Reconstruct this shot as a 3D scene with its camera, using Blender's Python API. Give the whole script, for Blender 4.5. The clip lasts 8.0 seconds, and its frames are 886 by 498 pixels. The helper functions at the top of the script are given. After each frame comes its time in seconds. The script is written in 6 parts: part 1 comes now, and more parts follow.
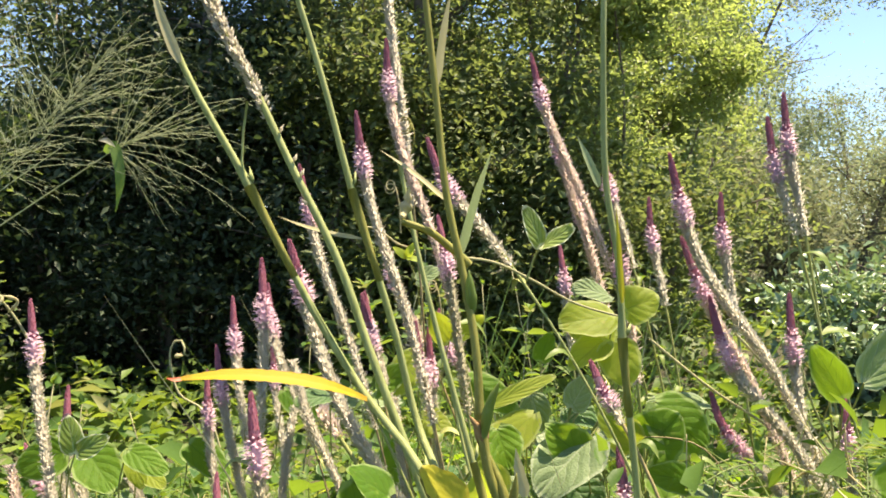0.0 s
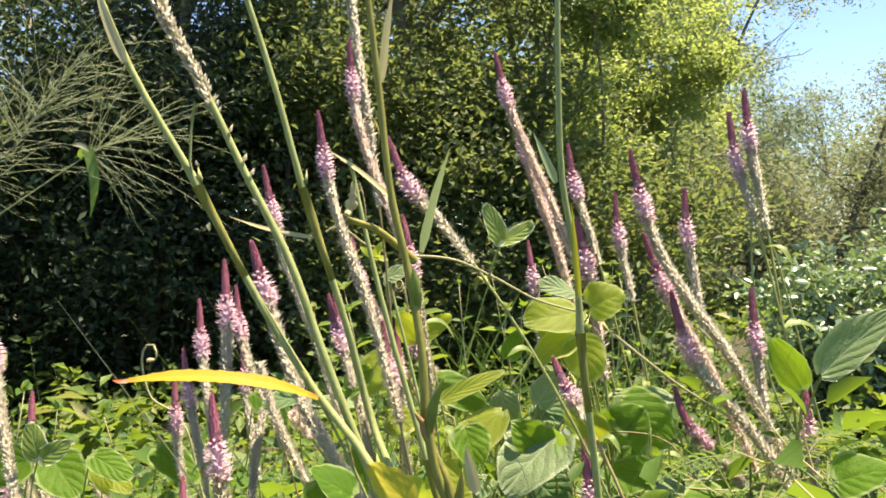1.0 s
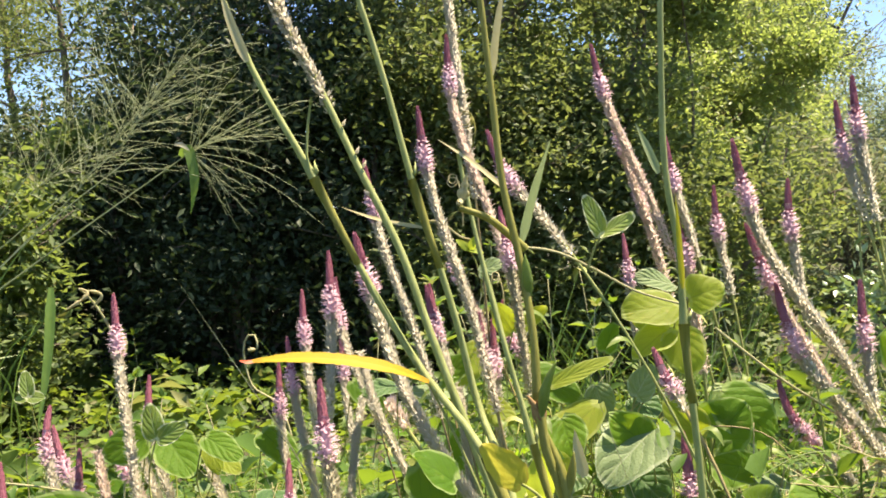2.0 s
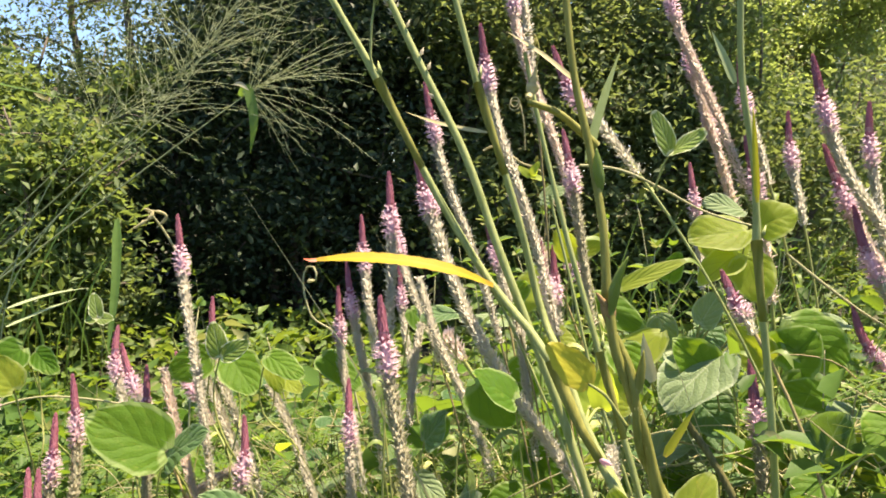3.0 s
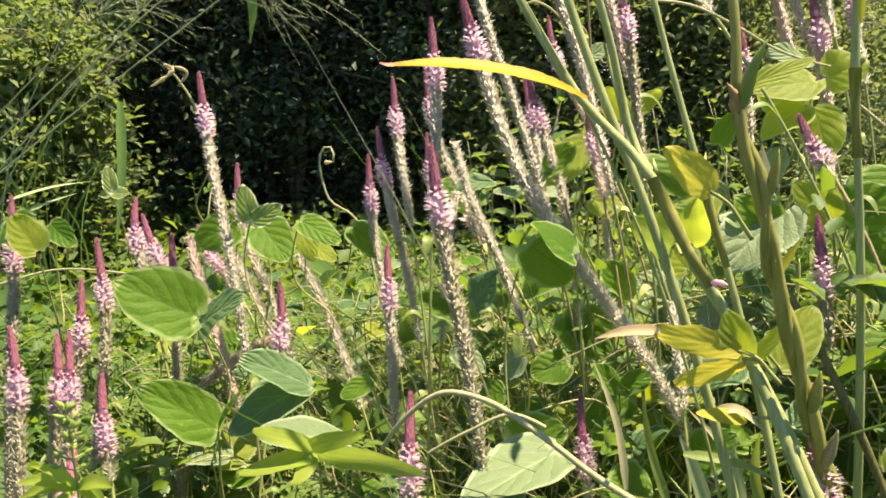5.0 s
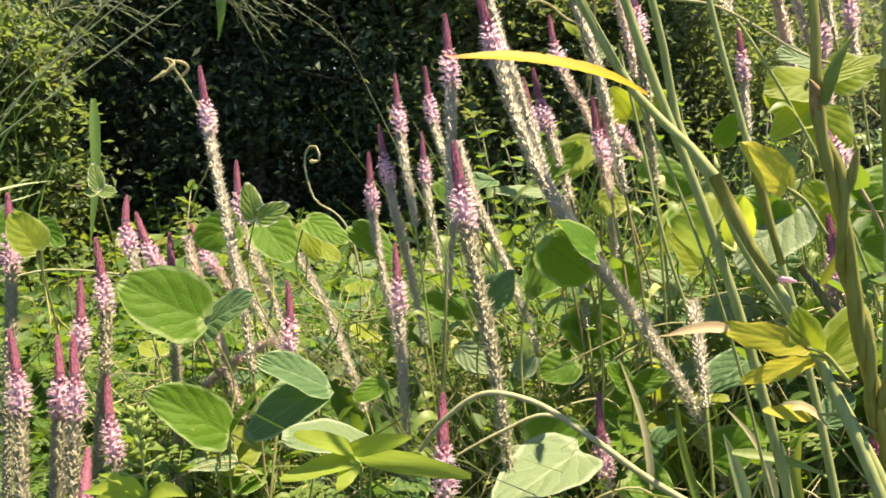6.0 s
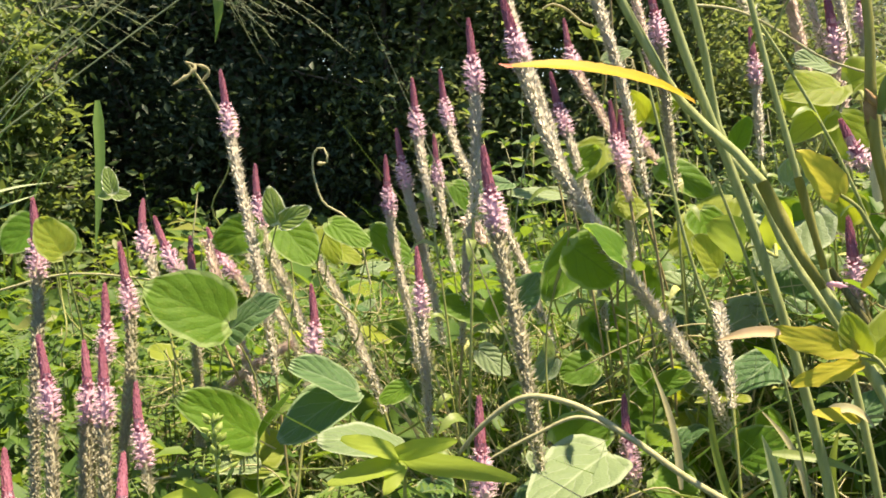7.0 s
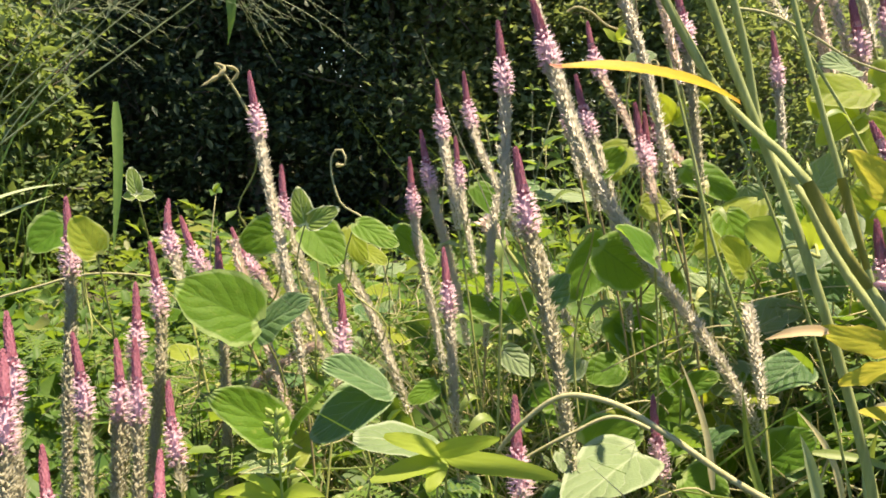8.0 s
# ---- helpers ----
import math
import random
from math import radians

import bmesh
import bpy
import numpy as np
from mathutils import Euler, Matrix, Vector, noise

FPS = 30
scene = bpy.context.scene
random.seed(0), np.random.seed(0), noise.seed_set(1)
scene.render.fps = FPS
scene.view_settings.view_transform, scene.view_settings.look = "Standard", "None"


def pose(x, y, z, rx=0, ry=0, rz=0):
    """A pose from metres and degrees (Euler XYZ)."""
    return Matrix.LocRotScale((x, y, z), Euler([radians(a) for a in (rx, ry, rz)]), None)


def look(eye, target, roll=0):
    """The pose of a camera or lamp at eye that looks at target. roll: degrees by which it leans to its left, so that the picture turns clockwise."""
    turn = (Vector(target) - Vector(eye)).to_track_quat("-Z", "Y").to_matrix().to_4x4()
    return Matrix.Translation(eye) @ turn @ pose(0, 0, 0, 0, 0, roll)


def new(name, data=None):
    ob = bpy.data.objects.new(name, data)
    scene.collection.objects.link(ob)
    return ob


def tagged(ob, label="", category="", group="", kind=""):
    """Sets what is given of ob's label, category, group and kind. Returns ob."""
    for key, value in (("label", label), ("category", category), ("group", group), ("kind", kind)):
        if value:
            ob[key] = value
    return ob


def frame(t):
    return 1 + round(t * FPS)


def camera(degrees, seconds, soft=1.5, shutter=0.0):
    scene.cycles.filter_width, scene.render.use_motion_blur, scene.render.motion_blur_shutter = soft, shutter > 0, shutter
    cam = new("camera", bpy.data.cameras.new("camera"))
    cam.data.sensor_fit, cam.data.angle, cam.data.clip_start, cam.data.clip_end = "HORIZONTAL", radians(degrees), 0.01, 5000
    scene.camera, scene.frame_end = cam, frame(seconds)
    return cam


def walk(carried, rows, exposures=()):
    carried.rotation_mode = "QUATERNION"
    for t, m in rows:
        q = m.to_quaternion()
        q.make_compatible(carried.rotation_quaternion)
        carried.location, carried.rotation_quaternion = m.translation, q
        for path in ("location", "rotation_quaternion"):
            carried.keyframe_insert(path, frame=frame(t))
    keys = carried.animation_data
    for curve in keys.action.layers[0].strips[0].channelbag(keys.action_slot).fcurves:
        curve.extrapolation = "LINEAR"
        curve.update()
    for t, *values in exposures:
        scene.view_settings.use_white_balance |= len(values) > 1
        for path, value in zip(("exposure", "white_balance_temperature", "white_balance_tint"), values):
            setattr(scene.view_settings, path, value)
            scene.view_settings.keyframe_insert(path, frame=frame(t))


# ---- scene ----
EXPOSURE, KELVIN = 2.08, 7950.0
# ---------------------------------------------------------------- camera
cam = camera(57.3, 8.0, soft=1.75)
PATH = [
    (0.0, (0.0, 0.0, 1.0), (-0.0, 1.9997, 0.9651), 0.3),
    (0.5, (0.016, -0.0001, 0.9967), (0.0401, 1.9995, 0.9643), -0.06),
    (1.0, (0.022, -0.0004, 0.9976), (0.0591, 1.999, 0.965), -0.53),
    (1.5, (0.0166, -0.0061, 0.9971), (0.0167, 1.9936, 0.9641), -0.6),
    (2.0, (0.0061, -0.0139, 0.9928), (-0.1596, 1.9789, 0.9544), -0.6),
    (3.5, (-0.0049, 0.0014, 0.9409), (-0.3096, 1.9638, 0.7037), -0.25),
    (4.0, (-0.0129, 0.0057, 0.9227), (-0.3112, 1.9598, 0.6188), -0.15),
    (4.5, (-0.0288, 0.0119, 0.9116), (-0.3254, 1.9566, 0.5511), -0.25),
    (5.0, (-0.0621, 0.028, 0.9002), (-0.3358, 1.9745, 0.5311), -0.21),
    (6.5, (-0.1411, 0.031, 0.8955), (-0.2695, 1.9938, 0.5336), 0.45),
    (7.0, (-0.1565, 0.0242, 0.9002), (-0.2839, 1.9863, 0.5344), 0.36),
    (7.5, (-0.1716, 0.0238, 0.8975), (-0.2989, 1.9877, 0.5415), 0.36),
    (8.0, (-0.1809, 0.0183, 0.8981), (-0.3161, 1.9814, 0.5404), 0.54),
]
walk(cam, [(t, look(eye, target, roll)) for t, eye, target, roll in PATH], exposures=[(0.0, EXPOSURE, KELVIN, 14.0), (3.5, EXPOSURE, KELVIN, 14.0), (8.0, EXPOSURE - 0.08, KELVIN + 150.0, 14.0)])

# ---------------------------------------------------------------- world and sun
SUN_AZ, SUN_EL = 68.0, 73.0          # degrees clockwise from +y, and above the horizon
world = bpy.data.worlds.new("sky")
scene.world = world
world.use_nodes = True
wn = world.node_tree.nodes
wl = world.node_tree.links
sky = wn.new("ShaderNodeTexSky")
sky.sky_type = "NISHITA"
sky.sun_disc = False
sky.sun_elevation = radians(SUN_EL)
sky.sun_rotation = radians(SUN_AZ)
sky.altitude = 1500.0
sky.air_density = 1.0
sky.dust_density = 0.35
sky.ozone_density = 8.0
wl.new(sky.outputs["Color"], wn["Background"].inputs["Color"])
wn["Background"].inputs["Strength"].default_value = 0.078
sun = bpy.data.lights.new("sun", "SUN")
sun.energy, sun.angle, sun.color = 4.05, radians(0.55), (1.0, 0.93, 0.80)
sun_ob = new("sun", sun)
az, el = radians(SUN_AZ), radians(SUN_EL)
sun_from = Vector((math.sin(az) * math.cos(el), math.cos(az) * math.cos(el), math.sin(el)))
sun_ob.matrix_world = look(sun_from * 30, (0, 0, 0))

# ---------------------------------------------------------------- materials


def nodes_of(name):
    m = bpy.data.materials.new(name)
    m.use_nodes = True
    n = m.node_tree.nodes
    return m, n, m.node_tree.links, n["Principled BSDF"], n["Material Output"]


def mix_rgb(n, l, fac, a, b, blend="MIX"):
    k = n.new("ShaderNodeMix")
    k.data_type = "RGBA"
    k.blend_type = blend
    for slot, v in ((0, fac), (6, a), (7, b)):
        if hasattr(v, "links"):
            l.new(v, k.inputs[slot])
        elif slot == 0:
            k.inputs[0].default_value = v
        else:
            k.inputs[slot].default_value = (*v, 1.0)
    return k.outputs[2]


def ramp(n, l, src, stops):
    r = n.new("ShaderNodeValToRGB")
    e = r.color_ramp.elements
    while len(e) < len(stops):
        e.new(0.5)
    for k, (p, c) in zip(e, stops):
        k.position, k.color = p, (*c, 1.0)
    l.new(src, r.inputs[0])
    return r.outputs[0]


def maths(n, l, op, a, b=0.0, c=0.0):
    k = n.new("ShaderNodeMath")
    k.operation = op
    for i, v in enumerate((a, b, c)):
        if hasattr(v, "links"):
            l.new(v, k.inputs[i])
        else:
            k.inputs[i].default_value = v
    return k.outputs[0]


def noise_tex(n, l, scale, detail=3.0, rough=0.6, coord=None):
    k = n.new("ShaderNodeTexNoise")
    k.inputs["Scale"].default_value, k.inputs["Detail"].default_value, k.inputs["Roughness"].default_value = scale, detail, rough
    if coord is None:
        coord = n.new("ShaderNodeNewGeometry").outputs["Position"]
    l.new(coord, k.inputs["Vector"])
    return k.outputs["Fac"]


def bump(n, l, height, strength, distance, bsdf):
    b = n.new("ShaderNodeBump")
    b.inputs["Strength"].default_value, b.inputs["Distance"].default_value = strength, distance
    l.new(height, b.inputs["Height"])
    for s in bsdf:
        l.new(b.outputs[0], s.inputs["Normal"])


def foliage(name, dark, light, glow, through_fac=0.35, rough=0.42, gloss=0.5, blotch=(0.35, 0.27, 0.08), wear=0.12):
    """Leaf material for joined leaves: tint by island, patches of drying, light that passes through."""
    m, n, l, p, out = nodes_of(name)
    rnd = n.new("ShaderNodeNewGeometry").outputs["Random Per Island"]
    col = mix_rgb(n, l, rnd, dark, light)
    patch = noise_tex(n, l, 5.0, 4)
    hue = ramp(n, l, patch, [(0.35, (0.0, 0.0, 0.0)), (0.75, (1, 1, 1))])
    col = mix_rgb(n, l, maths(n, l, "MULTIPLY", hue, 0.55), col, light)
    old = maths(n, l, "GREATER_THAN", maths(n, l, "FRACT", maths(n, l, "MULTIPLY", rnd, 17.31)), 1.0 - wear)
    col = mix_rgb(n, l, maths(n, l, "MULTIPLY", old, 0.7), col, blotch)
    fine = noise_tex(n, l, 160.0, 2)
    col = mix_rgb(n, l, maths(n, l, "MULTIPLY", fine, 0.45), col, dark)
    l.new(col, p.inputs["Base Color"])
    p.inputs["Roughness"].default_value = rough
    p.inputs["Specular IOR Level"].default_value = gloss
    t = n.new("ShaderNodeBsdfTranslucent")
    l.new(mix_rgb(n, l, maths(n, l, "MULTIPLY", old, 0.6), glow, blotch), t.inputs["Color"])
    mx = n.new("ShaderNodeMixShader")
    mx.inputs[0].default_value = through_fac
    l.new(p.outputs[0], mx.inputs[1])
    l.new(t.outputs[0], mx.inputs[2])
    bump(n, l, fine, 0.25, 0.002, (p,))
    l.new(mx.outputs[0], out.inputs[0])
    return m


def broad_leaf(name, dark, light, glow, vein, rough=0.52, through_fac=0.5, blotch=None, veinage=0.35, relief=0.45, edge=None, edge_fac=0.5):
    """Material of one large leaf: its veins follow the blade's own coordinates."""
    m, n, l, p, out = nodes_of(name)
    uv = n.new("ShaderNodeUVMap")
    sep = n.new("ShaderNodeSeparateXYZ")
    l.new(uv.outputs[0], sep.inputs[0])
    au = maths(n, l, "ABSOLUTE", maths(n, l, "SUBTRACT", maths(n, l, "MULTIPLY", sep.outputs[0], 2.0), 1.0))
    wob = noise_tex(n, l, 60.0, 2)
    side = maths(n, l, "SUBTRACT", sep.outputs[1], maths(n, l, "MULTIPLY", au, 0.52))
    side = maths(n, l, "ADD", side, maths(n, l, "MULTIPLY", wob, 0.15))
    saw = maths(n, l, "FRACT", maths(n, l, "MULTIPLY", side, 4.4))
    near = maths(n, l, "ABSOLUTE", maths(n, l, "SUBTRACT", saw, 0.5))
    lateral = ramp(n, l, near, [(0.0, (1, 1, 1)), (0.055, (0, 0, 0))])
    mid = ramp(n, l, au, [(0.0, (1, 1, 1)), (0.05, (0, 0, 0))])
    veins = maths(n, l, "MAXIMUM", mid, maths(n, l, "MULTIPLY", lateral, 0.75))
    rnd = n.new("ShaderNodeObjectInfo").outputs["Random"]
    col = mix_rgb(n, l, rnd, dark, light)
    patch = ramp(n, l, noise_tex(n, l, 45.0, 4), [(0.4, (0, 0, 0)), (0.75, (1, 1, 1))])
    col = mix_rgb(n, l, maths(n, l, "MULTIPLY", patch, 0.45), col, light)
    grain = ramp(n, l, noise_tex(n, l, 420.0, 3), [(0.35, (0, 0, 0)), (0.65, (1, 1, 1))])
    col = mix_rgb(n, l, maths(n, l, "MULTIPLY", grain, 0.35), col, dark)
    if blotch:
        spots = ramp(n, l, noise_tex(n, l, 110.0, 3), [(0.6, (0, 0, 0)), (0.72, (1, 1, 1))])
        col = mix_rgb(n, l, maths(n, l, "MULTIPLY", spots, 0.6), col, blotch)
    col = mix_rgb(n, l, maths(n, l, "MULTIPLY", veins, veinage), col, vein)
    if edge:
        ends = maths(n, l, "MULTIPLY", maths(n, l, "ABSOLUTE", maths(n, l, "SUBTRACT", sep.outputs[1], 0.5)), 2.0)
        brim = ramp(n, l, maths(n, l, "ADD", maths(n, l, "MAXIMUM", au, ends), maths(n, l, "MULTIPLY", wob, 0.16)), [(0.93, (0, 0, 0)), (1.08, (1, 1, 1))])
        col = mix_rgb(n, l, maths(n, l, "MULTIPLY", brim, edge_fac), col, edge)
    l.new(col, p.inputs["Base Color"])
    p.inputs["Roughness"].default_value = rough
    p.inputs["Specular IOR Level"].default_value = 0.16
    t = n.new("ShaderNodeBsdfTranslucent")
    pale = sum(vein) > sum(light)
    shine = mix_rgb(n, l, maths(n, l, "MULTIPLY", veins, veinage if pale else 0.45), glow, vein if pale else dark)
    if edge:
        shine = mix_rgb(n, l, maths(n, l, "MULTIPLY", brim, edge_fac * edge_fac), shine, edge)
    l.new(shine, t.inputs["Color"])
    mx = n.new("ShaderNodeMixShader")
    mx.inputs[0].default_value = through_fac
    l.new(p.outputs[0], mx.inputs[1])
    l.new(t.outputs[0], mx.inputs[2])
    pillow = maths(n, l, "MULTIPLY", maths(n, l, "POWER", maths(n, l, "MULTIPLY", near, 2.0), 0.6), 1.2)
    rim = maths(n, l, "MINIMUM", maths(n, l, "MULTIPLY", au, 8.0), 1.0)
    cells = n.new("ShaderNodeTexVoronoi")
    cells.feature = "DISTANCE_TO_EDGE"
    cells.inputs["Scale"].default_value = 260.0
    l.new(n.new("ShaderNodeNewGeometry").outputs["Position"], cells.inputs["Vector"])
    net = maths(n, l, "MINIMUM", maths(n, l, "MULTIPLY", cells.outputs["Distance"], 4.0), 1.0)
    quilt = maths(n, l, "ADD", maths(n, l, "MULTIPLY", maths(n, l, "MULTIPLY", pillow, rim), 1.0), maths(n, l, "MULTIPLY", noise_tex(n, l, 330.0, 3), 0.4))
    quilt = maths(n, l, "ADD", quilt, maths(n, l, "MULTIPLY", net, 0.22))
    bump(n, l, quilt, relief, 0.0016, (p,))
    l.new(mx.outputs[0], out.inputs[0])
    return m


def plain(name, a, b, scale=120.0, rough=0.6, glow=None, fac=0.25, relief=0.3, gloss=0.35, island=True, streak=False):
    m, n, l, p, out = nodes_of(name)
    coord = None
    if streak:
        squeeze = n.new("ShaderNodeMapping")
        squeeze.inputs["Scale"].default_value = (3.2, 3.2, 0.22)
        l.new(n.new("ShaderNodeNewGeometry").outputs["Position"], squeeze.inputs["Vector"])
        coord = squeeze.outputs["Vector"]
    tex = noise_tex(n, l, scale, 4, 0.6, coord)
    big = noise_tex(n, l, scale * 0.12, 2)
    col = mix_rgb(n, l, ramp(n, l, tex, [(0.3, (0, 0, 0)), (0.7, (1, 1, 1))]), a, b)
    col = mix_rgb(n, l, maths(n, l, "MULTIPLY", big, 0.5), col, b)
    if island:
        rnd = n.new("ShaderNodeNewGeometry").outputs["Random Per Island"]
        col = mix_rgb(n, l, maths(n, l, "MULTIPLY", rnd, 0.6), col, a)
    l.new(col, p.inputs["Base Color"])
    p.inputs["Roughness"].default_value = rough
    p.inputs["Specular IOR Level"].default_value = gloss
    bump(n, l, tex, relief, 0.001, (p,))
    if glow:
        t = n.new("ShaderNodeBsdfTranslucent")
        t.inputs["Color"].default_value = (*glow, 1)
        mx = n.new("ShaderNodeMixShader")
        mx.inputs[0].default_value = fac
        l.new(p.outputs[0], mx.inputs[1])
        l.new(t.outputs[0], mx.inputs[2])
        l.new(mx.outputs[0], out.inputs[0])
    return m


def ground_material():
    m, n, l, p, out = nodes_of("soil")
    a = noise_tex(n, l, 3.0, 6)
    b = noise_tex(n, l, 45.0, 4)
    col = ramp(n, l, a, [(0.3, (0.03, 0.026, 0.014)), (0.5, (0.04, 0.042, 0.016)), (0.7, (0.07, 0.058, 0.03))])
    col = mix_rgb(n, l, maths(n, l, "MULTIPLY", b, 0.6), col, (0.03, 0.03, 0.015))
    l.new(col, p.inputs["Base Color"])
    p.inputs["Roughness"].default_value = 0.95
    bump(n, l, b, 0.8, 0.02, (p,))
    return m


M_SOIL = ground_material()
M_BUD = plain("bud_magenta", (0.23, 0.058, 0.098), (0.38, 0.155, 0.20), 500, 0.65, (0.55, 0.2, 0.27), 0.3, 0.3, 0.3, False)
M_ROSE = plain("rosy_bud", (0.56, 0.31, 0.38), (0.74, 0.51, 0.57), 400, 0.6, (0.78, 0.5, 0.56), 0.4, 0.3, 0.3, False)
M_PINK = plain("floret_pink", (0.62, 0.39, 0.49), (0.74, 0.57, 0.64), 250, 0.6, (0.79, 0.60, 0.69), 0.58)
M_PAPER = plain("papery_floret", (0.45, 0.43, 0.35), (0.64, 0.61, 0.53), 420, 0.75, (0.68, 0.64, 0.55), 0.75, gloss=0.15)
M_CORE = plain("spike_axis", (0.48, 0.48, 0.30), (0.68, 0.66, 0.48), 300, 0.75, (0.6, 0.57, 0.4), 0.5, 0.6, 0.15, False)
M_STEM_DULL = plain("dull_stem", (0.12, 0.15, 0.035), (0.30, 0.31, 0.10), 110, 0.6, None, 0, 0.5, island=False, streak=True)
M_STEM_BROWN = plain("browning_stem", (0.13, 0.10, 0.04), (0.32, 0.26, 0.12), 110, 0.7, None, 0, 0.5, island=False, streak=True)
M_STEM_LEAF = plain("stem_leaf", (0.09, 0.15, 0.035), (0.22, 0.27, 0.07), 70, 0.5, (0.36, 0.46, 0.07), 0.35)
M_PAPER_DULL = plain("greyish_floret", (0.29, 0.275, 0.185), (0.50, 0.47, 0.36), 420, 0.75, (0.54, 0.51, 0.39), 0.68, gloss=0.12)
M_DEAD = plain("dead_stalk", (0.045, 0.045, 0.018), (0.15, 0.135, 0.055), 160, 0.8, None, 0, 0.7, 0.15, False, True)
M_PAPER_PINK = plain("papery_floret_rosy", (0.56, 0.44, 0.39), (0.74, 0.64, 0.58), 420, 0.7, (0.74, 0.62, 0.56), 0.7)
M_STALK = plain("green_stalk", (0.170, 0.205, 0.062), (0.350, 0.385, 0.160), 90, 0.6, (0.36, 0.44, 0.14), 0.18, 0.6, 0.25, island=False, streak=True)
M_STALK_Y = plain("yellowing_stalk", (0.105, 0.115, 0.018), (0.30, 0.285, 0.075), 90, 0.6, (0.5, 0.46, 0.12), 0.2, 0.6, 0.25, island=False, streak=True)
M_BROWN = plain("brown_node", (0.14, 0.075, 0.03), (0.30, 0.19, 0.08), 150, 0.75, None, 0, 0.5, island=False)
M_VINE = plain("hairy_vine", (0.24, 0.24, 0.10), (0.42, 0.39, 0.22), 180, 0.65, (0.45, 0.43, 0.18), 0.15, 0.5, island=False)
M_DRY = plain("dry_grass", (0.33, 0.29, 0.14), (0.54, 0.50, 0.30), 80, 0.7, (0.56, 0.52, 0.28), 0.3)
M_UNDER = plain("low_stalk", (0.07, 0.11, 0.03), (0.14, 0.18, 0.06), 90, 0.6, None, 0, 0.2)
M_GRASS = plain("grass_blade", (0.065, 0.135, 0.025), (0.15, 0.24, 0.055), 60, 0.5, (0.26, 0.42, 0.06), 0.35)
M_PALE = plain("pale_blade", (0.22, 0.28, 0.13), (0.36, 0.41, 0.24), 60, 0.5, (0.40, 0.5, 0.2), 0.3)
M_PANICLE = plain("grass_panicle", (0.22, 0.265, 0.135), (0.38, 0.42, 0.26), 60, 0.6, (0.44, 0.48, 0.27), 0.35)
M_BARK = plain("bark", (0.07, 0.055, 0.04), (0.17, 0.14, 0.11), 14, 0.9, None, 0, 0.8, island=False)
M_BEAN = broad_leaf("bean_leaf_green", (0.042, 0.112, 0.011), (0.092, 0.180, 0.020), (0.33, 0.54, 0.03), (0.075, 0.14, 0.025), 0.62, 0.42, (0.20, 0.24, 0.05), 0.20, 0.45, (0.40, 0.48, 0.22), 0.42)
M_BEAN_DARK = broad_leaf("bean_leaf_bluish", (0.038, 0.095, 0.034), (0.080, 0.145, 0.060), (0.26, 0.44, 0.05), (0.26, 0.34, 0.19), 0.5, 0.28, None, 0.5, 0.8, (0.34, 0.42, 0.24), 0.4)
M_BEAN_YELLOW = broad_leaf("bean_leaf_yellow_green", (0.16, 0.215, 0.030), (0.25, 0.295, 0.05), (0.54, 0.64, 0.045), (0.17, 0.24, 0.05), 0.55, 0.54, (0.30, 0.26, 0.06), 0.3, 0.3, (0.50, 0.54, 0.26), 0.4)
M_BEAN_PALE = broad_leaf("bean_leaf_pale", (0.125, 0.185, 0.085), (0.185, 0.245, 0.13), (0.36, 0.50, 0.10), (0.40, 0.45, 0.30), 0.58, 0.34, None, 0.48, 0.7, (0.45, 0.50, 0.36), 0.35)
M_YOUNG = broad_leaf("young_bean_leaf", (0.115, 0.175, 0.040), (0.18, 0.245, 0.075), (0.40, 0.54, 0.08), (0.46, 0.52, 0.28), 0.55, 0.36, None, 0.75, 0.6, (0.58, 0.62, 0.40), 0.9)
M_OLD = broad_leaf("old_leaf_amber", (0.38, 0.31, 0.02), (0.50, 0.41, 0.035), (0.80, 0.62, 0.03), (0.56, 0.46, 0.12), 0.5, 0.5, (0.42, 0.26, 0.03), 0.1, 0.06, (0.46, 0.20, 0.03), 0.6)
M_FRESH = broad_leaf("fresh_leaflet", (0.20, 0.29, 0.04), (0.30, 0.37, 0.06), (0.55, 0.66, 0.06), (0.42, 0.50, 0.14), 0.5, 0.55, None, 0.10, 0.05)
M_FRESH_STEM = plain("fresh_shoot", (0.20, 0.28, 0.06), (0.36, 0.42, 0.14), 200, 0.55, (0.5, 0.58, 0.15), 0.35)
M_GOLD = broad_leaf("golden_leaf", (0.26, 0.27, 0.03), (0.46, 0.41, 0.05), (0.70, 0.64, 0.05), (0.45, 0.42, 0.12), 0.55, 0.42, (0.40, 0.30, 0.06), 0.08, 0.1, (0.42, 0.30, 0.06), 0.5)
M_PEACH = plain("peach_dry_leaf", (0.50, 0.34, 0.16), (0.68, 0.50, 0.30), 120, 0.6, (0.75, 0.5, 0.28), 0.35)
M_RED = plain("red_leaf_tip", (0.45, 0.06, 0.02), (0.55, 0.14, 0.04), 200, 0.5, (0.8, 0.1, 0.03), 0.35)
# Two tones of one hedge foliage: deep shade is put into the darker colour.
M_HEDGE_SHADED = foliage("shaded_hedge_leaf", (0.019, 0.036, 0.018), (0.050, 0.074, 0.035), (0.10, 0.165, 0.048), 0.16, 0.58, 0.25, (0.12, 0.11, 0.05), 0.04)
M_HEDGE_LIGHTER = foliage("lighter_hedge_leaf", (0.050, 0.082, 0.034), (0.145, 0.180, 0.075), (0.30, 0.38, 0.10), 0.34, 0.6, 0.2, (0.16, 0.13, 0.04), 0.05)
